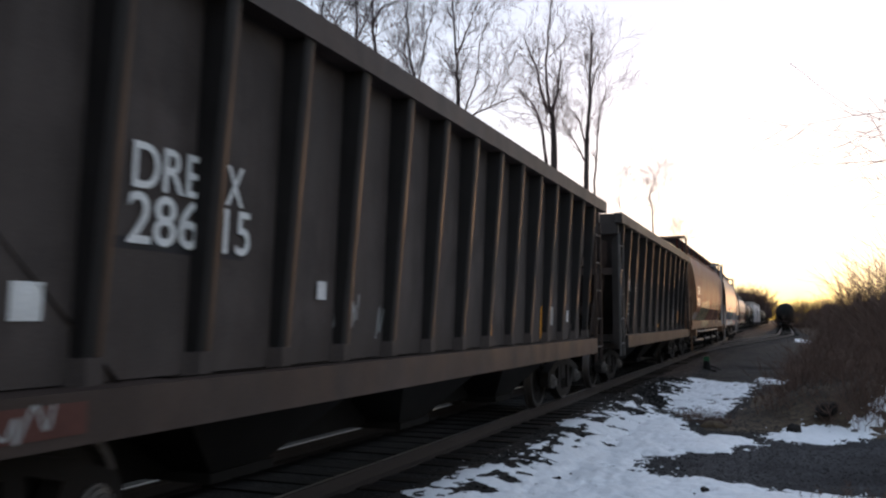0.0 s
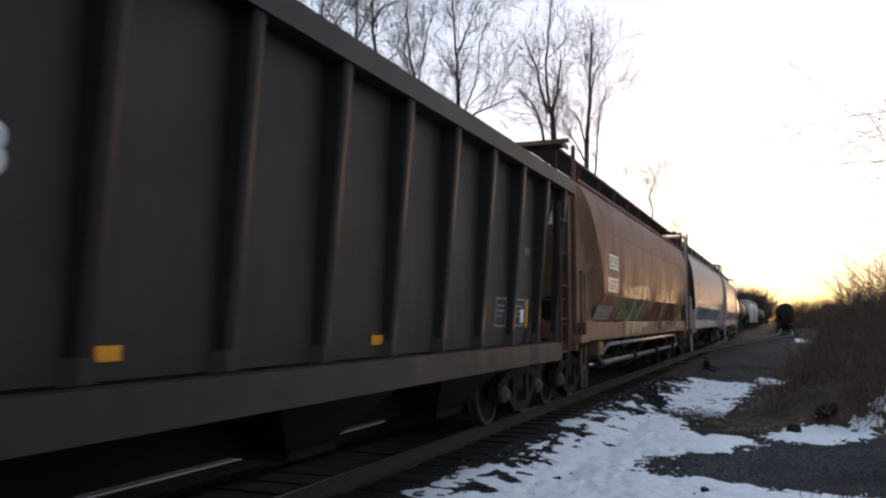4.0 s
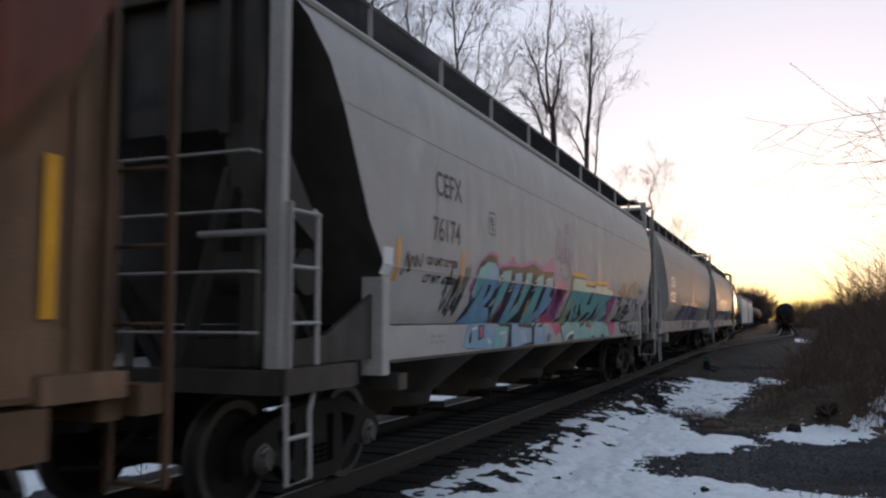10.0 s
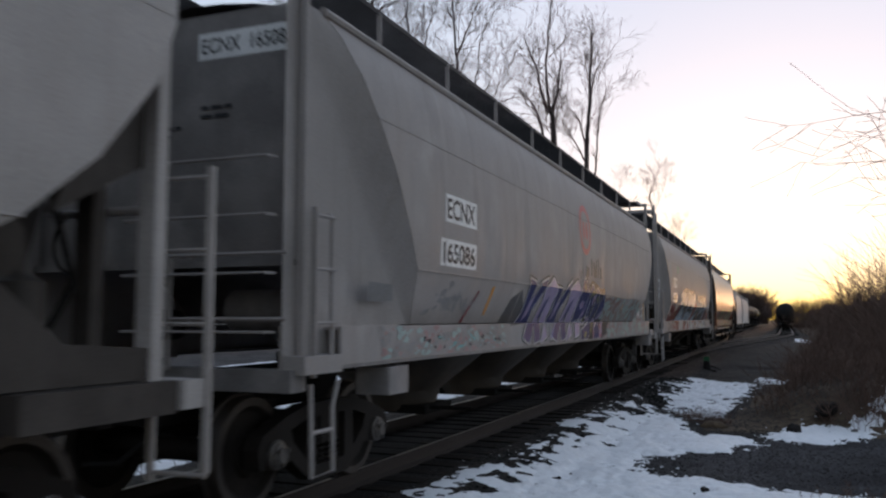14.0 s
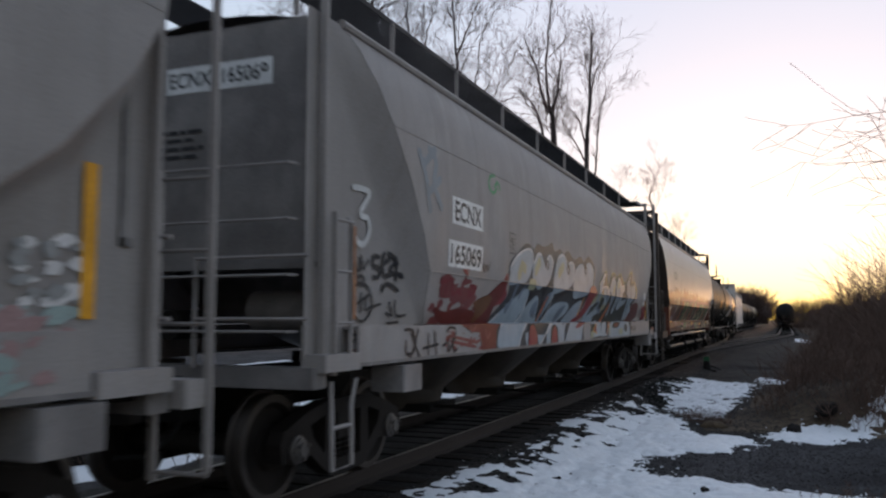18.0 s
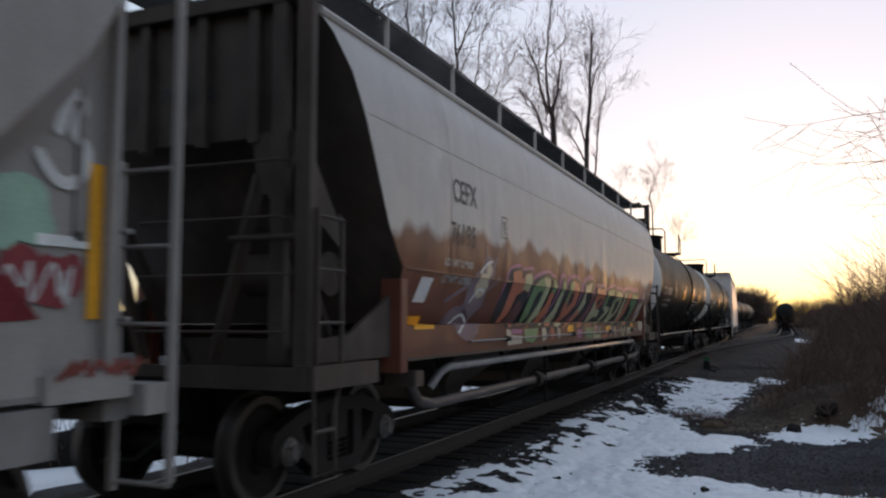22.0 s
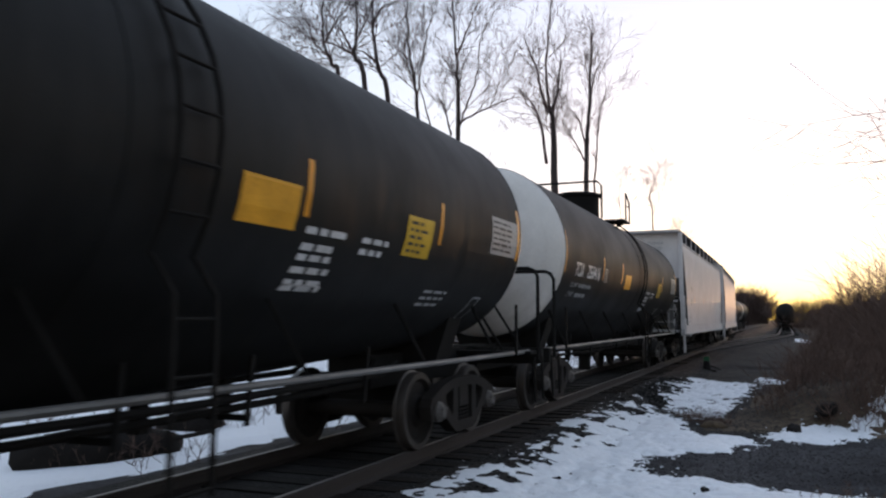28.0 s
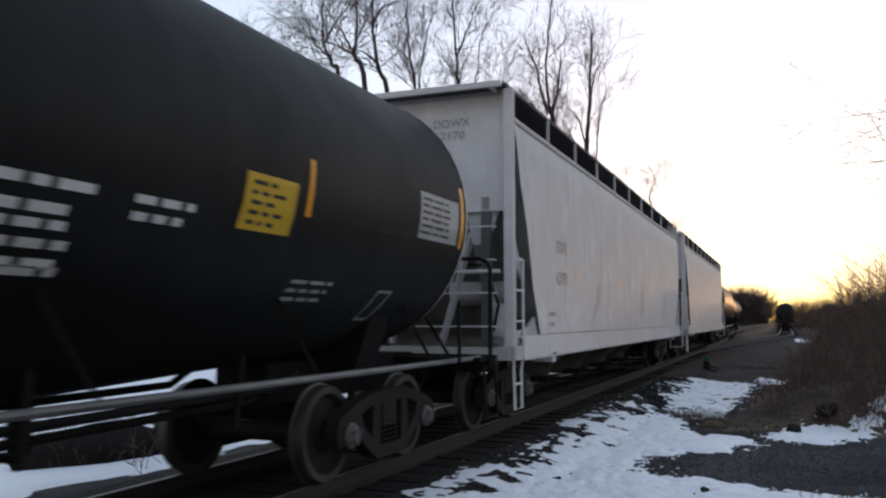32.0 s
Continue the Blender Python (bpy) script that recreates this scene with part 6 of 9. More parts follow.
form(D, [(-3.79, 1.5), (-3.76, 1.71), (-3.69, 1.86), (-3.65, 1.7), (-3.91, 1.48)], PINK, 0.0064)
form(D, [(-2.53, 1.55), (-2.56, 1.82), (-2.49, 1.85), (-2.46, 1.61)], OCHRE, 0.0072)
strokes("spray_highlight", D, [[(-4.13, 1.95), (-4.03, 2)], [(-4.13, 2), (-4.03, 2.04)], [(-4.14, 2.05), (-4.02, 2.1)], [(-3.6, 1.91), (-3.48, 1.95)], [(-3.61, 1.96), (-3.49, 2)], [(-3.62, 2.01), (-3.49, 2.06)], [(-3.07, 1.92), (-2.92, 1.97)], [(-3.08, 1.98), (-2.93, 2.03)], [(-3.08, 2.04), (-2.91, 2.09)], [(-2.54, 1.95), (-2.36, 2.01)], [(-2.55, 2.01), (-2.36, 2.07)], [(-2.53, 2.08), (-2.32, 2.14)], [(-2.05, 2.03), (-1.82, 2.09)], [(-2.01, 2.1), (-1.76, 2.16)], [(-4.97, 1.92), (-4.89, 1.95)], [(-4.94, 1.88), (-4.87, 1.91)], [(-4.93, 1.84), (-4.86, 1.87)], [(-4.11, 1.76), (-4.01, 1.8)], [(-4.12, 1.72), (-4.01, 1.76)], [(-3.18, 1.65), (-3.04, 1.69)], [(-3.16, 1.7), (-3.01, 1.75)]], 0.02, ROUND, WHITE_SPRAY, 0.0108, smooth=False)
strokes("spray_highlight", D, [[(-4.99, 1.43), (-4.83, 1.45)], [(-4.45, 1.31), (-4.35, 1.26)], [(-3.97, 1.37), (-3.77, 1.38)], [(-3.06, 1.38), (-2.99, 1.26)], [(-2.92, 1.39), (-2.88, 1.25)]], 0.03, ROUND, WHITE_SPRAY, 0.01, smooth=False)
strokes("spray_dab", D, [[(-5.08, 1.35), (-5.02, 1.33)], [(-4.38, 1.47), (-4.25, 1.44)], [(-3.82, 1.26), (-3.74, 1.29)]], 0.14, ROUND, PALE, 0.0096, smooth=False)
strokes("spray_tag", D, [[(3.98, 1.99), (3.92, 2.06), (3.96, 2.14), (4.05, 2.11), (4.06, 2.01), (4, 1.97)], [(4.08, 2.14), (4.11, 1.95), (4.12, 2.06), (4.15, 2.12), (4.22, 1.95), (4.22, 2.21), (4.3, 1.94), (4.27, 2.11), (4.35, 2.04), (4.43, 2.23), (4.48, 2.34)], [(4.14, 1.87), (4.33, 1.9)], [(4.65, 2.06), (4.67, 2.16), (4.75, 2.17), (4.75, 2.06), (4.66, 2.05)]], 0.045, ROUND, INK, 0.0065)
strokes("spray_tag", D, [[(4.48, 2.31), (4.44, 2.04), (4.51, 1.81), (4.62, 1.74), (4.84, 1.81)], [(4.67, 1.72), (4.54, 1.57), (4.25, 1.48), (4.77, 1.52), (4.95, 1.62), (5.2, 1.77), (5.32, 1.85)], [(4.57, 2.07), (4.66, 2.26), (4.76, 2.3), (4.84, 2.21), (4.89, 2.08), (5.01, 2.05), (5.12, 2.12), (5.21, 2.22), (5.42, 2.25), (5.33, 2.02)], [(5.12, 2.01), (5.19, 2.19), (5.41, 2.27), (5.4, 2.07), (5.41, 1.89)], [(5.43, 2.14), (5.58, 2.3), (5.71, 2.34), (5.78, 2.26), (5.67, 2.05)], [(5.78, 2.25), (6.03, 2.4), (6.12, 2.37), (6, 2.08), (6.03, 1.89)], [(4.81, 1.47), (5.22, 1.5), (5.39, 1.64), (5.5, 1.56), (5.71, 1.68), (5.91, 1.76)], [(4.26, 1.44), (4.36, 1.33), (4.51, 1.28), (4.68, 1.29), (4.74, 1.41)], [(4.74, 1.41), (4.81, 1.3), (4.99, 1.26), (5.14, 1.3)], [(5.09, 1.42), (5.15, 1.26), (5.3, 1.22), (5.52, 1.24), (5.58, 1.39)], [(5.69, 1.4), (5.76, 1.25), (5.95, 1.21), (6.23, 1.25), (6.29, 1.39)]], 0.09, ROUND, INK, 0.007)
strokes("spray_tag", D, [[(6.21, 2.1), (6.26, 2.39)], [(6.43, 2.08), (6.56, 2.43), (6.55, 2.17)], [(6.29, 1.92), (6.35, 2.07), (6.44, 1.91)], [(6.67, 2.16), (6.75, 2.28), (6.85, 2.15), (6.92, 2.3), (7.03, 2.17), (7.13, 2.29), (7.27, 2.21)], [(6.34, 1.8), (6.53, 1.91), (6.84, 1.84), (7.03, 1.94), (7.34, 1.86)], [(6.53, 1.7), (6.8, 1.77), (7.12, 1.71), (7.3, 1.79)], [(6.57, 1.36), (6.54, 1.25)], [(6.7, 1.38), (6.83, 1.24), (6.87, 1.37)]], 0.03, ROUND, INK, 0.0067)
form(D, [(5.1, 1.89), (5.61, 1.88), (5.65, 1.64), (5.09, 1.67)], INK, 0.01, WHITE_INK, 0.03, False, "black placard board with a white frame", "placard_holder")
strokes("placard_line", D, [[(5.36, 1.88), (5.36, 1.65)], [(5.14, 1.83), (5.32, 1.83)], [(5.2, 1.76), (5.3, 1.76)], [(5.42, 1.77), (5.56, 1.77)], [(5.46, 1.84), (5.5, 1.7)]], 0.02, ROUND, GREY_INK, 0.0155, smooth=False)
form(D, [(5.19, 1.45), (5.43, 1.45), (5.42, 1.34), (5.2, 1.33)], SKY_BLUE, 0.0102, None, 0.05, False, "small blue and white label", "blue_label")
form(D, [(5.82, 1.42), (6.07, 1.42), (6.06, 1.34), (5.82, 1.34)], PATCH, 0.0102, None, 0.05, False, "small dark plate", "small_plate")
cloud("spray_cloud", D, [(-1.1, 1.7, 0.45, 0.4), (-0.9, 1.9, 0.35, 0.28), (3.45, 1.75, 0.4, 0.35), (3.3, 1.4, 0.4, 0.22)], ROUND, PINK, 0.0025, "pink cloud of spray paint")
scribble(D, -1.15, -0.5, 1.65, 1.95, ROUND, VIOLET, 30, 0.03, 5)
# flat-topped turquoise letters edged in gold
SYZE_LABEL = "flat-topped turquoise spray-painted letters edged in black and gold"
edge = [(-0.87, 1.43), (-0.7, 1.2), (3.1, 1.2), (3.12, 1.27), (2.8, 1.48), (3.39, 1.65), (2.92, 1.88), (3.26, 1.98), (3.34, 2.12), (2.74, 2.15), (2.72, 2.19), (1.62, 2.17), (1.6, 2.13), (0.78, 2.13), (0.75, 2.24), (-0.18, 2.24), (-0.23, 1.92), (-0.3, 1.54)]
strokes("spray_halo", D, [[(y + 0.02, z + 0.055) for y, z in edge[9:16]], [(y - 0.07, z) for y, z in [(-0.18, 2.28)] + edge[16:] + [edge[0]]]], 0.11, ROUND, OCHRE, 0.0035, smooth=False)
shaped(D, edge, TURQ, INK, 0.09, ROUND, 0.005, SYZE_LABEL)
for loop in ([(-0.26, 1.58), (0.08, 1.63), (0.16, 1.73), (0.27, 1.66), (0.36, 1.52), (0.0, 1.49), (0.13, 1.56)], [(0.31, 1.81), (0.53, 1.77), (0.52, 1.7)], [(0.62, 1.85), (0.72, 1.81), (1.14, 1.62), (0.68, 1.42), (0.56, 1.44), (0.84, 1.6)], [(0.9, 1.42), (1.28, 1.39), (1.83, 1.68), (1.5, 1.68)], [(1.21, 1.81), (1.45, 1.81), (1.38, 2.04), (1.3, 2.04)]):
    part("letter_gap", side_mesh("letter_gap", [loop], ROUND, 0.0095, INK), INK, D)
for loop in ([(1.42, 1.41), (2.01, 1.66), (2.23, 1.92), (2.33, 1.55), (1.7, 1.5)], [(2.44, 1.52), (2.66, 1.81), (2.28, 1.48)], [(-0.56, 1.21), (-0.25, 1.31), (0.0, 1.29), (-0.06, 1.21)], [(1.36, 1.21), (1.52, 1.26), (1.74, 1.21)], [(2.15, 1.21), (2.4, 1.27), (2.7, 1.21)]):
    part("letter_gap", side_mesh("letter_gap", [loop], ROUND, 0.0095, INK), INK, D)
for loop in ([(0.87, 1.62), (0.98, 1.62), (0.8, 1.5), (0.7, 1.44)], [(0.98, 1.42), (1.3, 1.42), (1.73, 1.55), (1.47, 1.55)], [(2.23, 1.52), (2.28, 1.6), (2.3, 1.73), (2.36, 1.54)], [(2.52, 1.55), (2.63, 1.79), (2.66, 1.81), (2.65, 1.6)]):
    part("spray_shade", side_mesh("spray_shade", [loop], ROUND, 0.0115, ORANGE_SPRAY), ORANGE_SPRAY, D)
strokes("gold_slash", D, [[(-0.19, 1.47), (0.16, 1.85)]], 0.10, ROUND, OCHRE, 0.0135, smooth=False)
strokes("spray_line", D, [[(0.35, 1.73), (0.59, 1.65), (0.48, 1.5), (0.46, 1.32)], [(1.44, 1.83), (1.4, 2.05)], [(1.75, 2.05), (1.83, 1.98)], [(0.46, 1.38), (0.78, 1.73), (0.73, 1.9)], [(2.55, 1.45), (2.8, 1.48), (3.0, 1.38)]], 0.028, ROUND, INK, 0.0135)
strokes("spray_highlight", D, [[(-0.6, 1.21), (-0.35, 1.3), (-0.05, 1.33)]], 0.05, ROUND, WHITE_SPRAY, 0.0135)
lettering("spray_date", D, "2016", -1.75, 1.22, 0.10, ROUND, INK, 0.32, 0.004, "", 0.007, 0.3)
strokes("spray_tag", D, [[(-1.28, 2.72), (-1.18, 2.95), (-1.02, 2.86), (-1.04, 2.62), (-1.2, 2.5), (-1.34, 2.6), (-1.28, 2.72)], [(-1.2, 2.68), (-1.02, 2.42)], [(-1.0, 2.68), (-0.96, 2.46), (-0.86, 2.5), (-0.84, 2.74)], [(-0.8, 2.86), (-0.76, 2.4)], [(-0.64, 2.72), (-0.76, 2.56), (-0.6, 2.42)], [(-0.6, 2.52), (-0.48, 2.6), (-0.56, 2.66), (-0.6, 2.5), (-0.46, 2.42)], [(-1.1, 2.34), (-0.95, 2.32)], [(-1.08, 2.26), (-0.96, 2.24)], [(-0.9, 2.26), (-0.72, 2.18), (-0.48, 2.3), (-0.42, 2.55), (-0.5, 2.35), (-0.3, 2.66), (-0.12, 2.36)], [(-0.72, 3.0), (-0.62, 3.1), (-0.54, 3.0), (-0.64, 2.94), (-0.72, 3.0)]], 0.03, ROUND, VIOLET, 0.006, "violet scrawled tag")
for k in range(3):
    scribble(D, 3.15, 3.7, 1.9 - 0.2 * k, 2.02 - 0.2 * k, ROUND, VIOLET, 160 + k, 0.04, 5)
scribble(D, -1.25, -0.6, 1.5, 1.75, ROUND, VIOLET, 165, 0.04, 5)
reflectors(D, (4.97, 7.4), 1.52, 1.9, ROUND, AMBER)
end_sign(D, "76174", -0.2, 0.4, 3.35, 3.47, -9.05 + 0.42, None, BLACK_INK)

# dull grey hopper
number_plates(E, "ECNX", "165086", -6.22)
MAROON, GREY_PATCH = spray("dusky_pink_spray", (0.30, 0.12, 0.17)), spray("dark_grey_touch_up", (0.10, 0.095, 0.095))
LILAC = spray("lilac_spray", (0.34, 0.28, 0.42))
form(E, [(0.46, 2.28), (0.58, 2.31), (0.9, 2.17), (1.05, 2.26), (1.3, 2.24), (1.49, 2.21), (1.85, 2.14), (2.08, 2.12), (2.19, 2.18), (2.34, 2.02), (2.65, 1.86), (2.98, 1.7), (2.62, 1.26), (2.07, 1.17), (1.65, 1.11), (0.83, 1.13), (0.33, 1.17), (0.29, 1.71)], INK, 0.0025, None, 0.05, False, "black cloud of spray paint behind the letters", "spray_cloud")
form(E, [(0.27, 1.91), (0.29, 2.16), (0.4, 2.25), (0.53, 2.27), (0.66, 2.19), (0.94, 1.99), (0.92, 1.88), (0.95, 1.68), (0.81, 1.56), (0.32, 1.46)], NAVY, 0.0045, WHITE_SPRAY, 0.05, False, "navy spray-painted letters edged in white")
form(E, [(0.97, 2), (1.06, 2.17), (1.16, 2.18), (1.27, 2.09), (1.42, 1.82), (1.51, 1.6), (1.33, 1.58), (1.2, 1.9), (1.14, 1.9), (1.25, 1.61), (1.14, 1.57), (0.86, 1.53), (0.96, 1.65), (0.96, 1.89)], NAVY, 0.005, WHITE_SPRAY, 0.045, False, "navy spray-painted letters edged in white")
form(E, [(1.35, 1.38), (1.66, 1.5), (1.69, 1.8), (1.51, 1.99), (1.53, 2.12), (1.62, 2.13), (2.04, 1.85), (1.95, 1.7), (1.76, 1.43), (1.85, 1.22), (1.6, 1.14), (1.35, 1.15)], NAVY, 0.0055, WHITE_SPRAY, 0.045, False, "navy spray-painted letters edged in white")
form(E, [(0.32, 1.36), (1.12, 1.54), (1, 1.45), (0.93, 1.28), (0.8, 1.2), (0.33, 1.18)], NAVY, 0.0055, WHITE_SPRAY, 0.045, False, "navy spray-painted letters edged in white")
form(E, [(2.13, 1.5), (2.13, 1.79), (2.2, 2.05), (2.65, 1.81), (2.52, 1.65)], NAVY, 0.005, WHITE_SPRAY, 0.04, False, "navy spray-painted letters edged in white")
form(E, [(0.43, 1.8), (0.54, 1.88), (0.74, 1.86), (0.76, 1.76), (0.61, 1.72)], LILAC, 0.0105)
form(E, [(1.95, 1.57), (2.1, 1.56), (2.05, 1.21), (1.81, 1.15)], LILAC, 0.0105)
form(E, [(1.38, 1.56), (1.68, 1.57), (1.37, 1.44), (1.25, 1.17)], LILAC, 0.0105)
form(E, [(1.32, 2), (1.49, 1.99), (1.51, 1.86), (1.45, 1.79)], LILAC, 0.0105)
form(E, [(0.91, 1.74), (0.96, 1.86), (1, 1.62), (0.81, 1.58)], LILAC, 0.0105)
form(E, [(2.23, 1.53), (2.53, 1.73), (2.66, 1.69), (2.51, 1.57)], LILAC, 0.0105)
form(E, [(1.78, 1.48), (1.96, 1.43), (1.99, 1.36), (1.81, 1.39)], MAROON, 0.0125)
form(E, [(1.82, 1.29), (2.03, 1.26), (2.05, 1.2), (1.87, 1.17)], MAROON, 0.0125)
form(E, [(1.4, 1.95), (1.48, 1.94), (1.47, 1.83)], MAROON, 0.0125)
form(E, [(1.24, 1.32), (1.32, 1.35), (1.31, 1.24), (1.25, 1.2)], MAROON, 0.0125)
form(E, [(0.6, 1.83), (0.65, 1.85), (0.68, 1.76)], MAROON, 0.0125)
strokes("spray_dab", E, [[(1.07, 1.95), (1.15, 2.05), (1.28, 2)], [(1.21, 1.57), (1.08, 1.33)], [(0.47, 2.14), (0.52, 2.09)], [(1.69, 1.97), (1.85, 1.88)], [(0.56, 1.25), (0.68, 1.29)]], 0.09, ROUND, OLIVE, 0.0125, smooth=False)
BRAND = spray("dark_faded_brand_paint", (0.06, 0.055, 0.06))
form(E, [(-0.02, 2.41), (0.02, 2.4), (0.03, 2.26), (-0, 2.27)], BRAND, 0.0035, None, 0.05, False, "dark painted bar of a company name", "brand_bar")
form(E, [(0.11, 2.4), (0.15, 2.39), (0.16, 2.27), (0.12, 2.28)], BRAND, 0.0035, None, 0.05, False, "dark painted bar of a company name", "brand_bar")
form(E, [(0.25, 2.48), (0.29, 2.48), (0.31, 2.31), (0.26, 2.32)], BRAND, 0.0035, None, 0.05, False, "dark painted bar of a company name", "brand_bar")
form(E, [(0.49, 2.51), (0.57, 2.51), (0.58, 2.32), (0.5, 2.32)], BRAND, 0.0035, None, 0.05, False, "dark painted bar of a company name", "brand_bar")
form(E, [(0.62, 2.48), (0.78, 2.5), (0.79, 2.32), (0.63, 2.31)], BRAND, 0.0035, None, 0.05, False, "dark painted bar of a company name", "brand_bar")
form(E, [(0.91, 2.65), (1.02, 2.66), (1.04, 2.34), (0.93, 2.34)], BRAND, 0.0035, None, 0.05, False, "dark painted bar of a company name", "brand_bar")
form(E, [(1.13, 2.61), (1.22, 2.62), (1.24, 2.32), (1.15, 2.33)], BRAND, 0.0035, None, 0.05, False, "dark painted bar of a company name", "brand_bar")
form(E, [(1.26, 2.56), (1.33, 2.56), (1.35, 2.32), (1.27, 2.33)], BRAND, 0.0035, None, 0.05, False, "dark painted bar of a company name", "brand_bar")
form(E, [(1.36, 2.67), (1.43, 2.67), (1.45, 2.33), (1.38, 2.33)], BRAND, 0.0035, None, 0.05, False, "dark painted bar of a company name", "brand_bar")
form(E, [(1.53, 2.7), (1.61, 2.7), (1.63, 2.33), (1.55, 2.34)], BRAND, 0.0035, None, 0.05, False, "dark painted bar of a company name", "brand_bar")
form(E, [(1.74, 2.54), (1.86, 2.54), (1.88, 2.32), (1.75, 2.32)], BRAND, 0.0035, None, 0.05, False, "dark painted bar of a company name", "brand_bar")
form(E, [(-7.78, 1.88), (-7.29, 1.87), (-7.16, 1.72), (-7.68, 1.71)], PATCH, 0.002, None, 0.05, False, "", "scrubbed_patch")
strokes("spray_line", E, [[(-5.17, 1.5), (-4.95, 1.86)]], 0.05, ROUND, RED, 0.006, smooth=False)
form(E, [(-3.6, 1.82), (-3.24, 1.96), (-2.64, 1.52), (-3.79, 1.46)], GREY_PATCH, 0.002, None, 0.05, False, "", "scrubbed_patch")
wild(E, -3.1, 0.0, 1.2, 2.1, 4, ROUND, [NAVY, bpy.data.materials["lilac_spray"]], WHITE_SPRAY, 33, "navy and lilac spray-painted letters edged in white", 0.25, 0.05, INK)
ring = [(0.5 + 0.4 * math.cos(k * math.tau / 24), 3.15 + 0.4 * math.sin(k * math.tau / 24)) for k in range(25)]
strokes("round_emblem", E, [ring], 0.11, ROUND, spray("faded_red_emblem_paint", (0.46, 0.10, 0.11)), 0.005, "round red emblem", smooth=False)
cloud("emblem_leaf", E, [(0.38, 3.13, 0.09, 0.17), (0.62, 3.13, 0.09, 0.17)], ROUND, spray("faded_red_leaf_paint", (0.44, 0.11, 0.12)), 0.005)
FADED_WASH = spray("faded_red_wash", (0.27, 0.17, 0.155))
CYAN_DUST = spray("pale_cyan_spray", (0.30, 0.38, 0.37))
PINK_DUST = spray("dusty_pink_spray", (0.34, 0.22, 0.22))
panel("buffed_band", E, 2.45, 4.2, 1.84, 1.97, ROUND, FADED_WASH, "faded red band of scrubbed spray paint", 0.002)
mottle(E, 2.6, 7.0, 1.52, 1.98, 70, 0.13, ROUND, [PATCH, FADED_WASH, CYAN_DUST], 44)
mottle(E, 2.6, 8.0, 1.2, 1.47, 80, 0.10, ROUND, [CYAN_DUST, PINK_DUST, CYAN_DUST], 45)
mottle(E, -7.6, -3.9, 1.2, 1.47, 60, 0.07, ROUND, [PINK_DUST, CYAN_DUST, PATCH], 46)
mottle(E, -6.3, -5.5, 1.6, 1.95, 14, 0.10, ROUND, [PATCH], 47)
mottle(E, -6.6, -4.2, 1.24, 1.40, 26, 0.045, ROUND, [INK, TURQ], 48)
scribble(E, -5.9, -4.9, 1.6, 1.85, ROUND, PATCH, 61, 0.03, 6)
reflectors(E, (-4.5, 0.3, 4.6), 1.6, 1.95, ROUND, AMBER)
end_sign(E, "ECNX  165086", 0.4, 1.3, 3.78, 3.91, -9.1 + 0.42, WHITE_INK, BLACK_INK)
end_print(E, -0.55, 3.3, 0.75, 5, -9.1 + 0.42, BLACK_INK, 3)
end_print(E, 0.4, 3.3, 0.45, 2, -9.1 + 0.42, BLACK_INK, 4)

# grey hopper with the blue and red pieces
number_plates(F, "ECNX", "165069", -6.14)
data_square(F, -4.12, 2.41, ROUND, BLACK_INK)
FADED_RED = spray("faded_red_spray", (0.22, 0.065, 0.065))
AMBER_DULL = surface("dull_rusty_reflector", (0.30, 0.12, 0.05), 0.5)
mottle(F, -6.35, -5.15, 1.5, 1.98, 40, 0.13, ROUND, (FADED_RED,), 71, "scrubbed dull red remains of spray paint")
mottle(F, -6.2, -5.0, 1.2, 1.42, 22, 0.06, ROUND, (FADED_RED,), 72, "scrubbed dull red remains of spray paint")
DEEP_RED, TAWNY = spray("deep_red_spray", (0.15, 0.028, 0.026)), spray("tawny_spray", (0.17, 0.075, 0.035))
FADED_SKY = spray("faded_sky_spray", (0.22, 0.25, 0.28))
form(F, [(-6.38, 1.98), (-6.16, 2.03), (-5.93, 1.91), (-5.49, 1.91), (-5.21, 1.89), (-5.21, 1.8), (-5.42, 1.78), (-5.55, 1.74), (-5.81, 1.78), (-6.19, 1.78), (-6.28, 1.89)], FADED_RED, 0.0063, None, 0.05, True, "faded red wash of spray paint", "spray_cloud")
form(F, [(-6.22, 1.68), (-5.91, 1.63), (-5.56, 1.67), (-4.93, 1.63), (-5.01, 1.42), (-5.38, 1.41), (-5.78, 1.5), (-5.89, 1.5), (-6.12, 1.57)], DEEP_RED, 0.0064, None, 0.05, True, "dark red wash of spray paint", "spray_cloud")
form(F, [(-5.13, 1.42), (-4.88, 1.61), (-5.08, 1.68), (-4.89, 1.76), (-4.64, 1.89), (-4.49, 1.98), (-4.2, 2.1), (-4.16, 1.83), (-4.31, 1.72), (-4.32, 1.53), (-4.5, 1.41), (-4.53, 1.16), (-5.03, 1.18)], DEEP_RED, 0.0066, None, 0.05, False, "dark red arrow of spray paint")
form(F, [(-5.1, 1.75), (-4.75, 1.84), (-4.52, 1.81), (-4.59, 1.65), (-4.92, 1.49), (-4.94, 1.64)], TAWNY, 0.0072, None, 0.05, True)
strokes("spray_line", F, [[(-6.08, 1.37), (-5.21, 1.28)], [(-6.03, 1.31), (-5.26, 1.23)], [(-5.41, 1.5), (-5.41, 1.41), (-5.3, 1.44), (-5.19, 1.53)], [(-4.92, 1.42), (-4.85, 1.32), (-4.75, 1.38)]], 0.035, ROUND, FADED_RED, 0.0075)
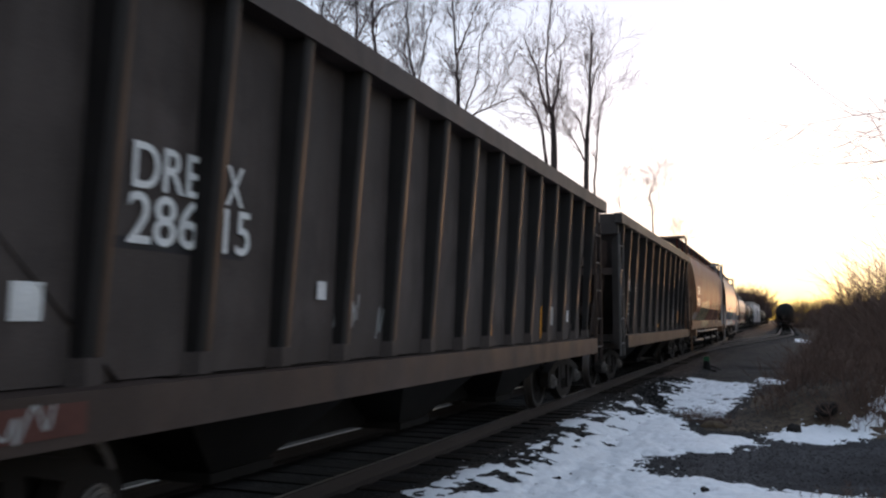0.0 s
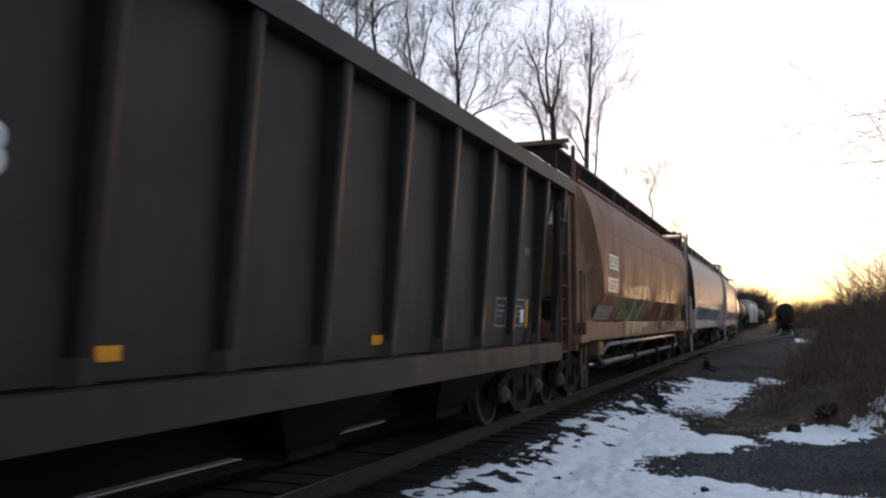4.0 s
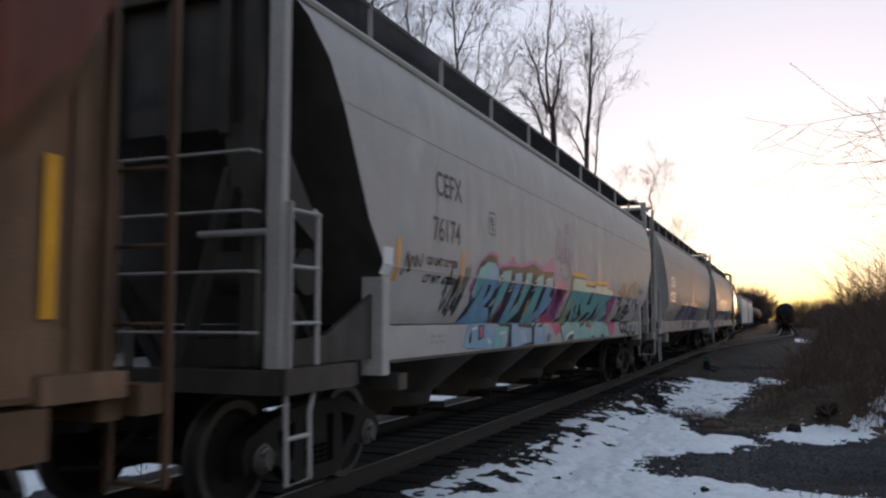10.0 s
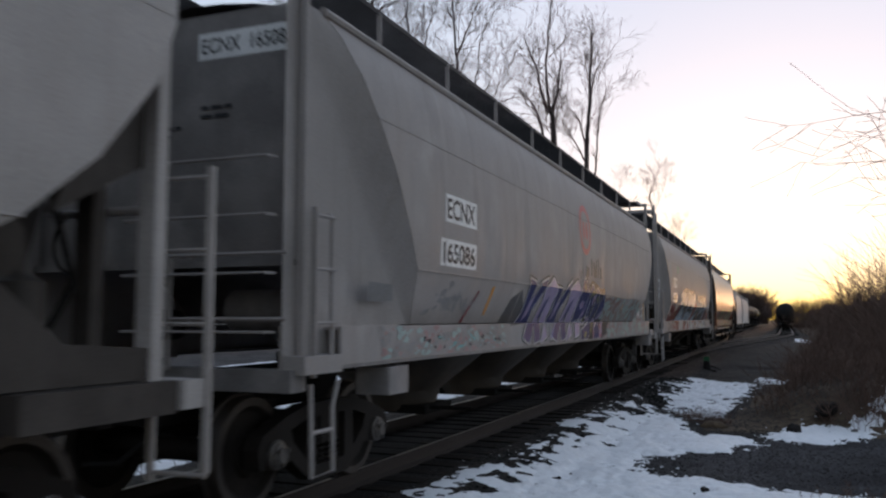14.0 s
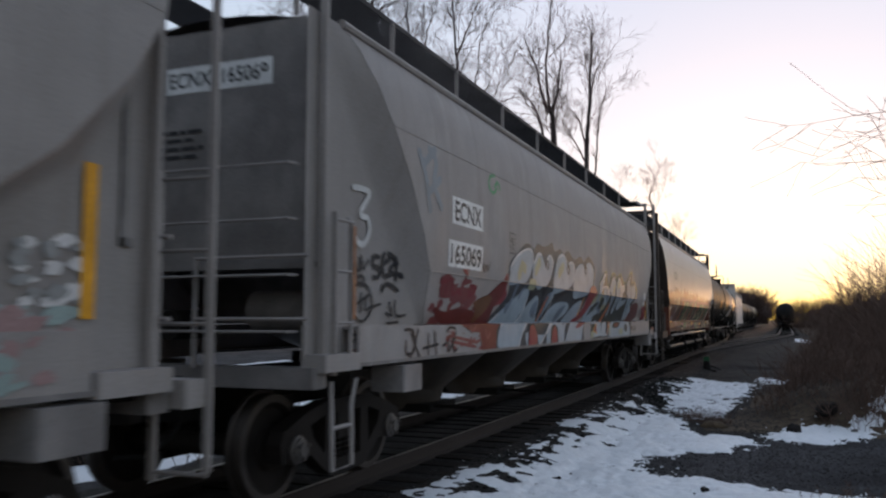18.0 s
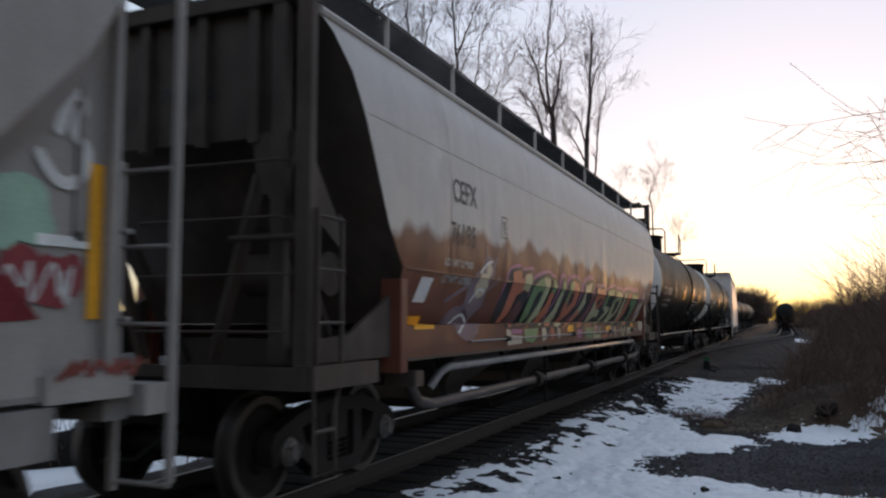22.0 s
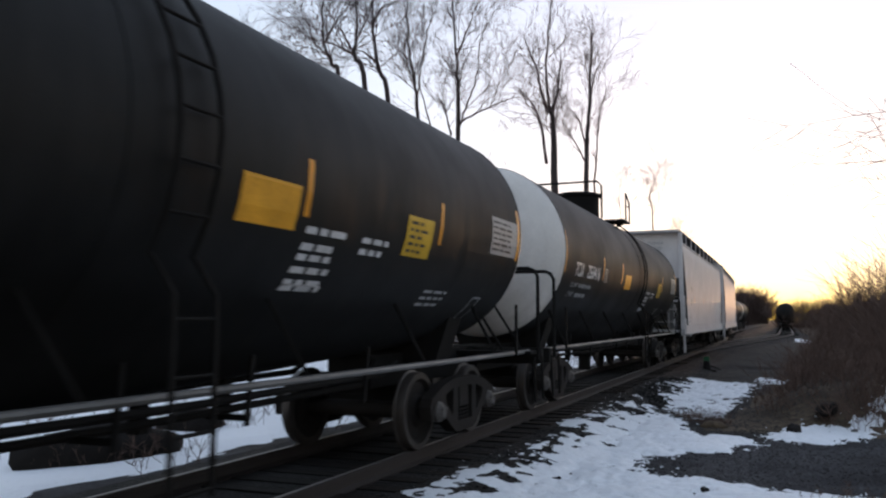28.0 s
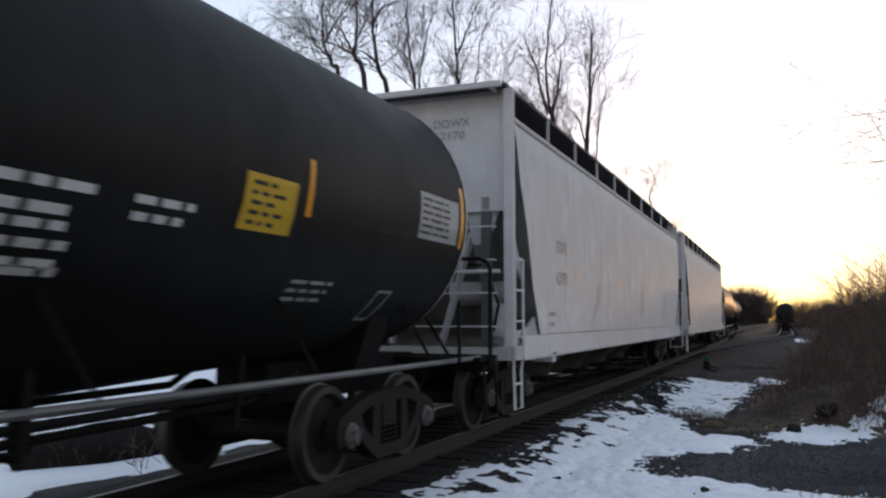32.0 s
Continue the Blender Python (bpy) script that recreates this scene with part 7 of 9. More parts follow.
strokes("spray_tag", F, [[(-6.34, 1.94), (-6.07, 1.98)], [(-6.32, 1.97), (-6.22, 1.8)], [(-6.18, 1.95), (-6.09, 1.81)], [(-6.02, 1.94), (-5.88, 1.82), (-5.76, 1.86), (-5.65, 1.83)], [(-5.77, 2.09), (-5.67, 2.06), (-5.69, 2), (-5.65, 2.11)], [(-5.45, 1.93), (-5.22, 1.91), (-5.33, 1.82), (-5.42, 1.88)]], 0.045, ROUND, RED, 0.0085)
strokes("spray_tag", F, [[(-7.0, 3.2), (-6.9, 3.05), (-6.84, 2.89), (-6.76, 2.65)], [(-6.75, 3.27), (-6.58, 3.17), (-6.66, 2.93), (-6.46, 2.71)], [(-6.9, 3.1), (-6.6, 3.29)], [(-6.8, 2.82), (-6.5, 3.0)]], 0.09, ROUND, FADED_SKY, 0.004, "faded pale blue tag")
SOOTY, DULL_MAROON, STRAW_TINT = spray("sooty_spray", (0.05, 0.052, 0.048)), spray("dull_maroon_spray", (0.15, 0.06, 0.055)), spray("pale_straw_spray", (0.36, 0.36, 0.24))
PALE_SKY, SMOKE, STEELY = spray("pale_sky_spray", (0.31, 0.365, 0.415)), spray("smoky_grey_spray", (0.055, 0.055, 0.06)), spray("grey_blue_spray", (0.15, 0.185, 0.235))
form(F, [(-4.15, 2.23), (-3.76, 2.45), (-3.37, 2.59), (-3.06, 2.57), (-2.99, 2.53), (-2.8, 2.64), (-2.55, 2.62), (-2.29, 2.64), (-1.99, 2.72), (-1.84, 2.6), (-1.49, 2.66), (-1.28, 2.6), (-0.94, 2.67), (-0.53, 2.55), (-0.09, 2.64), (0.21, 2.56), (0.59, 2.69), (1.1, 2.49), (1, 2.18), (0.68, 1.92), (0.39, 1.36), (0.13, 1.07), (-3.19, 1.11), (-4.5, 1.17), (-4.46, 1.46), (-4.02, 1.79), (-3.98, 1.91)], SMOKE, 0.003, None, 0.05, True, "smoky black edge of spray paint", "spray_cloud")
form(F, [(-4.11, 2.22), (-3.95, 2.34), (-3.64, 2.46), (-3.32, 2.53), (-3.1, 2.51), (-3.03, 2.36), (-3.15, 2.19), (-3.33, 2.07), (-3.72, 2.02), (-4.08, 2), (-4.08, 2.15)], PALE_SKY, 0.0062, None, 0.05, True, "pale blue bubble letters spray-painted with smoky black edges")
form(F, [(-4.45, 1.21), (-4.35, 1.46), (-4.05, 1.62), (-3.84, 1.73), (-3.6, 1.84), (-3.33, 1.96), (-3.11, 1.96), (-3.01, 1.84), (-3.04, 1.6), (-3.38, 1.37), (-3.57, 1.17), (-4.08, 1.17)], PALE_SKY, 0.0066, None, 0.05, True, "pale blue bubble letters spray-painted with smoky black edges")
form(F, [(-3.04, 2.14), (-3, 2.37), (-2.79, 2.51), (-2.62, 2.5), (-2.46, 2.39), (-2.35, 2.3), (-2.35, 2.42), (-2.14, 2.53), (-1.94, 2.44), (-1.98, 2.27), (-2.18, 2.09), (-2.44, 2.03), (-2.71, 1.98)], PALE_SKY, 0.0062, None, 0.05, True, "pale blue bubble letters spray-painted with smoky black edges")
form(F, [(-3.22, 1.24), (-3.2, 1.47), (-2.91, 1.74), (-2.66, 1.89), (-2.39, 1.81), (-2.2, 1.57), (-2, 1.9), (-1.69, 1.95), (-1.75, 1.57), (-2.22, 1.37), (-2.47, 1.16), (-2.66, 1.28), (-2.72, 1.46), (-2.8, 1.5), (-3.07, 1.3), (-3.08, 1.16)], PALE_SKY, 0.0066, None, 0.05, True, "pale blue bubble letters spray-painted with smoky black edges")
form(F, [(-1.89, 2.13), (-1.67, 2.5), (-1.33, 2.59), (-0.97, 2.38), (-0.87, 2.33), (-0.98, 2.46), (-0.69, 2.51), (-0.48, 2.37), (-0.7, 2.11), (-1.26, 2), (-1.73, 1.95)], PALE_SKY, 0.0062, None, 0.05, True, "pale blue bubble letters spray-painted with smoky black edges")
form(F, [(-2.14, 1.17), (-2.01, 1.45), (-1.54, 1.75), (-1.12, 1.83), (-0.58, 1.81), (-0.42, 1.68), (-0.98, 1.43), (-1.07, 1.16), (-1.4, 1.15), (-1.45, 1.4), (-1.66, 1.46), (-1.86, 1.41), (-1.93, 1.16)], PALE_SKY, 0.0066, None, 0.05, True, "pale blue bubble letters spray-painted with smoky black edges")
form(F, [(-0.59, 2.1), (-0.37, 2.42), (0.1, 2.51), (0.36, 2.3), (0.32, 2.46), (0.6, 2.58), (1.01, 2.42), (0.73, 2.04), (-0.21, 1.89)], PALE_SKY, 0.0062, None, 0.05, True, "pale blue bubble letters spray-painted with smoky black edges")
form(F, [(-0.97, 1.12), (-0.69, 1.43), (-0.12, 1.79), (0.38, 1.87), (0.4, 1.58), (0.03, 1.1)], PALE_SKY, 0.0066, None, 0.05, True, "pale blue bubble letters spray-painted with smoky black edges")
form(F, [(-3.89, 1.74), (-3.77, 1.8), (-3.75, 2.01), (-3.66, 2.02), (-3.66, 1.9), (-3.71, 1.69), (-3.8, 1.62)], STEELY, 0.0095, None, 0.05, True)
form(F, [(-3.47, 1.85), (-3.46, 1.95), (-3.27, 2.01), (-3.4, 1.92), (-3.4, 1.82)], STEELY, 0.0095, None, 0.05, True)
form(F, [(-2.1, 1.73), (-2.08, 1.9), (-1.88, 1.94), (-1.96, 1.53)], STEELY, 0.0095, None, 0.05, True)
form(F, [(-1.14, 1.57), (-1.02, 1.71), (-0.67, 1.77), (-1, 1.48), (-1.19, 1.46)], STEELY, 0.0095, None, 0.05, True)
form(F, [(-2.6, 1.79), (-2.41, 1.8), (-2.33, 1.57), (-2.62, 1.64)], STEELY, 0.0095, None, 0.05, True)
form(F, [(-3.02, 1.93), (-2.82, 1.96), (-2.53, 1.97), (-2.88, 1.78)], INK, 0.009)
form(F, [(-2.47, 1.99), (-2.11, 2.09), (-2.27, 1.88)], INK, 0.009)
form(F, [(-1.67, 1.92), (-0.88, 2.01), (-1.48, 1.84)], INK, 0.009)
form(F, [(-0.33, 1.88), (0.62, 1.98), (-0.04, 1.83)], INK, 0.009)
form(F, [(-2.01, 1.49), (-1.64, 1.83), (-1.7, 1.91), (-1.73, 1.57)], INK, 0.009)
form(F, [(-3.08, 1.13), (-3.05, 1.4), (-2.89, 1.47), (-2.73, 1.38), (-2.67, 1.21)], RED, 0.01, INK, 0.07, True)
form(F, [(-1.87, 1.18), (-1.76, 1.4), (-1.6, 1.42), (-1.52, 1.2)], RED, 0.01, INK, 0.07, True)
strokes("spray_line", F, [[(-2.12, 1.55), (-2.01, 1.86)]], 0.09, ROUND, ORANGE_SPRAY, 0.012, smooth=False)
strokes("spray_swirl", F, [[(-2.3, 2.33), (-2.36, 2.38), (-2.24, 2.42), (-2.22, 2.34), (-2.29, 2.29)], [(-1.01, 2.32), (-1.08, 2.38), (-0.94, 2.42), (-0.88, 2.34), (-1, 2.29)], [(0.27, 2.35), (0.21, 2.44), (0.38, 2.47), (0.41, 2.37)]], 0.035, ROUND, INK, 0.0105)
strokes("spray_highlight", F, [[(-4.06, 2.24), (-3.76, 2.41), (-3.32, 2.52), (-3.09, 2.49), (-3.05, 2.34)], [(-2.99, 2.35), (-2.79, 2.49), (-2.62, 2.49)], [(-2.29, 2.43), (-2.14, 2.51), (-1.97, 2.43), (-2.01, 2.28)], [(-1.66, 2.49), (-1.33, 2.58), (-1.09, 2.48)], [(-0.92, 2.46), (-0.68, 2.49), (-0.52, 2.37)], [(-3.57, 1.18), (-3.39, 1.37), (-3.03, 1.6), (-3.02, 1.84)], [(-2.47, 1.19), (-1.77, 1.57), (-1.7, 1.91)], [(-4.35, 1.46), (-4.05, 1.62)]], 0.03, ROUND, WHITE_SPRAY, 0.0105)
strokes("spray_dab", F, [[(-3.69, 2.14), (-3.58, 2.28), (-3.44, 2.24)], [(-2.89, 2.24), (-2.72, 2.37)], [(-1.57, 2.27), (-1.32, 2.39)], [(-3.13, 2.04), (-2.92, 2.04)]], 0.16, ROUND, STRAW_TINT, 0.0085, smooth=False)
form(F, [(-4.54, 1.91), (-4.33, 2.05), (-4.17, 2.14), (-4.11, 1.95), (-3.99, 1.88), (-4.04, 1.76), (-4.28, 1.71), (-4.45, 1.61), (-4.59, 1.76)], RED, 0.0026, None, 0.05, True, "dark red cloud of spray paint", "spray_cloud")
form(F, [(-0.24, 1.42), (0.62, 1.69), (0.7, 2.1), (1.16, 2.16), (1.29, 2.01), (0.97, 1.64), (0.13, 1.42)], RED, 0.0085, None, 0.05, True)
form(F, [(1.05, 1.82), (1.2, 1.91), (1.46, 2.03), (1.57, 2.25), (1.62, 2.31), (2.12, 2.51), (2.28, 2.52), (2.36, 2.35), (2.5, 2.2), (2.59, 2.36), (2.83, 2.51), (3.12, 2.54), (3.32, 2.42), (3.57, 2.52), (3.87, 2.55), (4.08, 2.4), (4.44, 2.37), (5, 2.65), (5.34, 2.65), (5.25, 2.41), (5.64, 2.49), (6.03, 2.21), (5.37, 1.79), (4.46, 1.57), (1.73, 1.44), (1.16, 1.56)], OLIVE, 0.0026, None, 0.05, False, "olive halo of spray paint", "spray_halo")
form(F, [(0.98, 1.77), (1.21, 1.89), (1.47, 2.01), (1.59, 2.22), (1.63, 2.29), (2.11, 2.48), (2.25, 2.49), (2.32, 2.32), (2.49, 2.17), (2.61, 2.33), (2.83, 2.47), (3.09, 2.49), (3.31, 2.38), (3.55, 2.48), (3.82, 2.51), (4.06, 2.36), (4.44, 2.34), (5, 2.6), (5.29, 2.61), (5.18, 2.36), (5.59, 2.44), (5.91, 2.2), (5.66, 1.96), (5.43, 1.79), (5.31, 1.13), (0.98, 1.16)], SOOTY, 0.0034, None, 0.05, False, "sooty black backing of spray paint", "spray_cloud")
form(F, [(1.02, 1.75), (1.27, 1.9), (1.53, 1.99), (1.61, 2.23), (2.01, 2.44), (2.13, 2.44), (2.02, 2.28), (1.85, 2.17), (2.27, 2.21), (2.55, 2.14), (2.65, 2), (2.58, 1.82), (2.38, 1.71), (1.9, 1.63), (1.53, 1.45), (1.21, 1.46), (0.97, 1.46)], PALE_SKY, 0.0062, None, 0.05, False, "pale blue wild-style spray-painted letter")
form(F, [(1.24, 1.66), (1.27, 1.76), (1.68, 1.9), (1.76, 1.84), (1.61, 1.71), (1.2, 1.61)], SOOTY, 0.0082)
form(F, [(1.97, 1.75), (1.89, 1.94), (1.98, 1.98), (2.18, 1.97), (2.29, 1.87), (2.2, 1.76)], SOOTY, 0.0082)
form(F, [(1.77, 2.06), (1.89, 2.15), (2.03, 2.13), (1.99, 2.05), (1.83, 2.02)], SOOTY, 0.0082)
form(F, [(0.98, 1.23), (1.22, 1.31), (1.53, 1.48), (1.85, 1.57), (1.93, 1.23), (1.04, 1.2)], PALE_SKY, 0.0066, None, 0.05, False, "pale blue wild-style spray-painted letter")
form(F, [(1.2, 1.34), (1.42, 1.45), (1.47, 1.29)], RED, 0.009, OCHRE, 0.05)
form(F, [(1.94, 1.21), (1.94, 1.44), (2.19, 1.53), (2.41, 1.49), (2.33, 1.3), (2.41, 1.21)], PALE_SKY, 0.0066, None, 0.05, False, "pale blue wild-style spray-painted letter")
form(F, [(2.55, 2.13), (2.77, 2.35), (3.03, 2.43), (3.22, 2.33), (3.19, 2.13), (3.17, 1.89), (3.16, 1.65), (3.07, 1.57), (2.95, 1.91), (2.74, 2.08)], PALE_SKY, 0.0062, None, 0.05, False, "pale blue wild-style spray-painted letter")
form(F, [(3.25, 2.24), (3.46, 2.4), (3.7, 2.44), (3.88, 2.32), (3.82, 2.09), (3.73, 1.83), (3.56, 1.63), (3.38, 1.73), (3.4, 1.98)], PALE_SKY, 0.0066, None, 0.05, False, "pale blue wild-style spray-painted letter")
form(F, [(3.9, 2.27), (4.27, 2.31), (4.32, 2.18), (4.01, 2.11), (4.07, 1.94), (4.62, 2.01), (4.58, 1.91), (3.97, 1.74), (3.79, 1.81)], PALE_SKY, 0.0062, None, 0.05, False, "pale blue wild-style spray-painted letter")
form(F, [(4.55, 2.34), (5, 2.55), (4.9, 2.33), (4.52, 2.1), (5.33, 2.32), (5.56, 2.37), (5.72, 2.13), (5.3, 1.89), (5.7, 1.74), (5.45, 1.58), (5.06, 1.51)], PALE_SKY, 0.0066, None, 0.05, False, "pale blue wild-style spray-painted letter")
form(F, [(2.63, 1.19), (2.71, 1.46), (2.97, 1.49), (4.92, 1.51), (5.13, 1.42), (5.19, 1.16), (2.96, 1.15)], PALE_SKY, 0.0062, None, 0.05, False, "pale blue wild-style spray-painted letter")
form(F, [(3.03, 1.43), (3.6, 1.57), (4.04, 1.64), (3.92, 1.48), (3.67, 1.38), (3.16, 1.37)], SOOTY, 0.0085, None, 0.05, True)
form(F, [(3.22, 1.44), (3.44, 1.47), (3.67, 1.47), (3.71, 1.4), (3.29, 1.39)], BROWNRED, 0.01)
form(F, [(4.4, 1.34), (4.58, 1.45), (4.81, 1.38), (4.69, 1.26)], SOOTY, 0.0085, None, 0.05, True)
form(F, [(2.56, 1.48), (2.81, 1.83), (2.89, 1.91), (2.97, 1.8), (2.71, 1.42), (2.55, 1.24), (2.45, 1.26)], ORANGE_SPRAY, 0.0085)
strokes("spray_dab", F, [[(1.22, 1.87), (1.5, 1.94)], [(1.81, 1.97), (2, 1.95)], [(2.99, 2.11), (3.11, 2.2)], [(3.48, 2.24), (3.67, 2.34)], [(2.3, 1.76), (2.48, 1.82)], [(2.71, 1.42), (2.77, 1.27)], [(3.84, 1.27), (4.19, 1.3)], [(1.04, 1.25), (1.16, 1.28)]], 0.13, ROUND, STRAW_TINT, 0.0078, smooth=False)
strokes("spray_highlight", F, [[(1.61, 2.22), (2.01, 2.42), (2.11, 2.43)], [(1.85, 2.17), (2.27, 2.2), (2.54, 2.13), (2.63, 2)], [(2.61, 2.16), (2.8, 2.35), (3.04, 2.42)], [(3.29, 2.26), (3.48, 2.39), (3.7, 2.42)], [(3.97, 2.26), (4.27, 2.29)], [(4.6, 2.35), (4.98, 2.52)], [(2.38, 1.22), (2.51, 1.29), (2.6, 1.46)]], 0.024, ROUND, WHITE_SPRAY, 0.0105)
strokes("spray_dab", F, [[(1.75, 1.84), (2.28, 1.7)], [(2.28, 2.11), (2.5, 1.96)], [(3.11, 1.96), (3.14, 1.73)], [(3.72, 2.17), (3.58, 1.82)], [(5.12, 2.25), (5.02, 1.78)]], 0.12, ROUND, STEELY, 0.0078, smooth=False)
form(F, [(0.89, 1.92), (1.01, 2.08), (1.13, 2.14), (1.27, 2.11), (1.46, 2.03), (1.19, 1.92), (1, 1.8)], RED, 0.0022, None, 0.05, True, "dark red cloud of spray paint", "spray_cloud")
form(F, [(5.57, 1.58), (5.57, 1.85), (6.02, 1.95), (6.56, 1.88), (6.8, 1.58), (5.77, 1.47)], DULL_MAROON, 0.003, None, 0.05, True, "", "spray_cloud")
form(F, [(7.39, 1.85), (7.79, 1.89), (8.26, 1.55), (7.78, 1.52)], RED, 0.004, None, 0.05, False, "small red label", "red_label")
scribble(F, 5.2, 6.0, 1.25, 1.42, ROUND, INK, 171, 0.03, 6)
strokes("spray_tag", F, [[(-4.68, 3.33), (-4.86, 3.29), (-4.92, 3.16), (-4.78, 3.1), (-4.62, 3.18)], [(-4.7, 3.19), (-4.58, 3.26), (-4.5, 3.18)]], 0.04, ROUND, GREEN, 0.007)
scribble(F, -5.2, -4.95, 2.1, 2.25, ROUND, INK, 93, 0.02, 4)
strokes("spray_tag", F, [[(-7.22, 1.45), (-7.03, 1.43), (-7.01, 1.25), (-7.18, 1.22), (-7.2, 1.34)], [(-7.08, 1.41), (-6.87, 1.17)], [(-6.91, 1.45), (-6.98, 1.31), (-7.11, 1.18)], [(-6.79, 1.26), (-6.4, 1.29)], [(-6.65, 1.4), (-6.66, 1.2)], [(-6.49, 1.42), (-6.45, 1.19)], [(-6.16, 1.42), (-6.08, 1.46), (-5.91, 1.44), (-5.95, 1.32), (-6.11, 1.21)], [(-6.27, 1.27), (-6.18, 1.3)], [(-6.12, 1.33), (-6.13, 1.21)], [(-5.99, 1.35), (-5.97, 1.21), (-5.86, 1.22)]], 0.03, ROUND, INK, 0.0095)
CORNER = [(1.0, 1.384), (4, 1.384)]
strokes("spray_numeral", F, [[(-7.94, 2.72), (-7.79, 2.73), (-7.64, 2.71), (-7.73, 2.6), (-7.82, 2.49), (-7.67, 2.47), (-7.63, 2.38), (-7.69, 2.27), (-7.79, 2.22), (-7.88, 2.25), (-7.92, 2.3)]], 0.055, CORNER, WHITE_SPRAY, 0.003, "white sprayed numeral three")
strokes("spray_tag", F, [[(-7.91, 2.09), (-7.88, 2), (-7.82, 1.99), (-7.8, 2.12), (-7.76, 2), (-7.71, 2.03), (-7.66, 2.08)], [(-7.84, 1.94), (-7.85, 1.88), (-7.79, 1.85), (-7.73, 1.9), (-7.78, 1.94), (-7.84, 1.93)], [(-7.89, 1.85), (-7.95, 1.74), (-7.92, 1.6), (-7.8, 1.53), (-7.66, 1.57), (-7.57, 1.68), (-7.63, 1.82), (-7.76, 1.87), (-7.89, 1.85)], [(-7.86, 1.69), (-7.64, 1.77)], [(-7.79, 1.78), (-7.8, 1.61)], [(-7.67, 1.77), (-7.71, 1.64), (-7.58, 1.66), (-7.41, 1.69)], [(-7.22, 1.71), (-7.16, 1.59), (-7.28, 1.61)], [(-7.09, 1.73), (-7.06, 1.59), (-6.85, 1.59)], [(-7.26, 1.51), (-7.02, 1.52)], [(-7.97, 1.43), (-7.87, 1.39), (-7.94, 1.35)], [(-7.87, 1.41), (-7.68, 1.39), (-7.7, 1.28), (-7.87, 1.31)]], 0.028, CORNER, INK, 0.003)
strokes("spray_tag", F, [[(-7.44, 2.13), (-7.54, 2.13), (-7.56, 2.05), (-7.42, 2.02), (-7.45, 1.94), (-7.55, 1.94)], [(-7.33, 2.17), (-7.36, 2.03), (-7.3, 1.96), (-7.17, 1.98)], [(-7.36, 2.07), (-7.21, 2.12)], [(-7.24, 2.18), (-7.07, 2.13), (-7.2, 2.02), (-7.07, 1.99), (-6.9, 1.99)], [(-7.04, 2.17), (-7.07, 1.93)], [(-7, 2.1), (-6.79, 2), (-6.97, 1.97)], [(-7.38, 1.82), (-7.29, 1.88), (-7.16, 1.87), (-7.03, 1.83)]], 0.045, CORNER, INK, 0.004)
mottle(F, -8.0, -7.45, 1.14, 1.27, 16, 0.05, CORNER, (BROWNRED,), 101, "scrubbed brown-red tag")
reflectors(F, (-8.29,), 1.55, 2.33, [(1.0, 1.57), (4, 1.57)], AMBER_DULL, 0.05)
reflectors(F, (0.42,), 1.55, 1.95, ROUND, AMBER)
panel("paper_tag", F, 7.0, 7.3, 1.95, 2.2, ROUND, TORN)
end_sign(F, "ECNX  165069", -0.2, 0.85, 3.62, 3.76, -8.925 + 0.42, WHITE_INK, BLACK_INK)
end_print(F, -0.55, 3.2, 0.8, 4, -8.925 + 0.42, BLACK_INK, 6)

# rusted white hopper
lettering("stencil_line", G, "LD LMT 219000", -6.42, 2.12, 0.075, ROUND, GREY_INK, 0.84)
lettering("stencil_line", G, "LT WT  67000", -6.42, 1.94, 0.075, ROUND, GREY_INK, 0.84)
MAUVE_GREY = spray("mauve_grey_spray", (0.17, 0.12, 0.14))
cloud("spray_cloud", G, [(-5.2, 1.85, 0.34, 0.3), (-5.0, 2.15, 0.24, 0.16), (-5.6, 1.5, 0.4, 0.2)], ROUND, MAUVE_GREY, 0.002, "mauve-grey cloud of spray paint")
cloud("spray_face", G, [(-5.15, 1.95, 0.2, 0.15), (-5.0, 2.14, 0.1, 0.08)], ROUND, CREAM, 0.006)
strokes("spray_line", G, [[(-5.35, 1.75), (-5.2, 1.9), (-5.0, 1.88)], [(-5.9, 1.4), (-5.5, 1.6), (-5.2, 1.5)], [(-5.3, 2.1), (-5.1, 2.2), (-4.9, 2.25)]], 0.035, ROUND, WHITE_SPRAY, 0.0065)
strokes("spray_spike", G, [[(-5.15, 2.2), (-5.1, 2.4)], [(-4.9, 2.1), (-4.7, 2.3)], [(-5.4, 2.0), (-6.1, 1.75)], [(-4.9, 1.9), (-4.6, 2.05)], [(-5.5, 1.7), (-6.0, 1.5)]], 0.06, ROUND, MAUVE_GREY, 0.005, smooth=False)
part("sill_cable", Shape().tube([(1.585, -5.6, 1.30), (1.585, 6.2, 1.30)], 0.012, 6), PIPE, G, "thin pale rod along the sill")
for y in (-4.2, -0.6, 2.6, 5.2):
    part("cable_clamp", Shape().box(1.555, 1.61, y - 0.07, y + 0.07, 1.27, 1.33, 0.01), GRIME, G)
SAND_PALE = spray("pale_cream_spray", (0.46, 0.40, 0.32))
MELON, LEEK, CELERY, PLUM, MAROON_INK = spray("melon_spray", (0.42, 0.14, 0.085)), spray("leek_green_spray", (0.15, 0.25, 0.125)), spray("celery_spray", (0.38, 0.38, 0.24)), spray("plum_spray", (0.31, 0.12, 0.24)), spray("maroon_spray", (0.115, 0.05, 0.05))
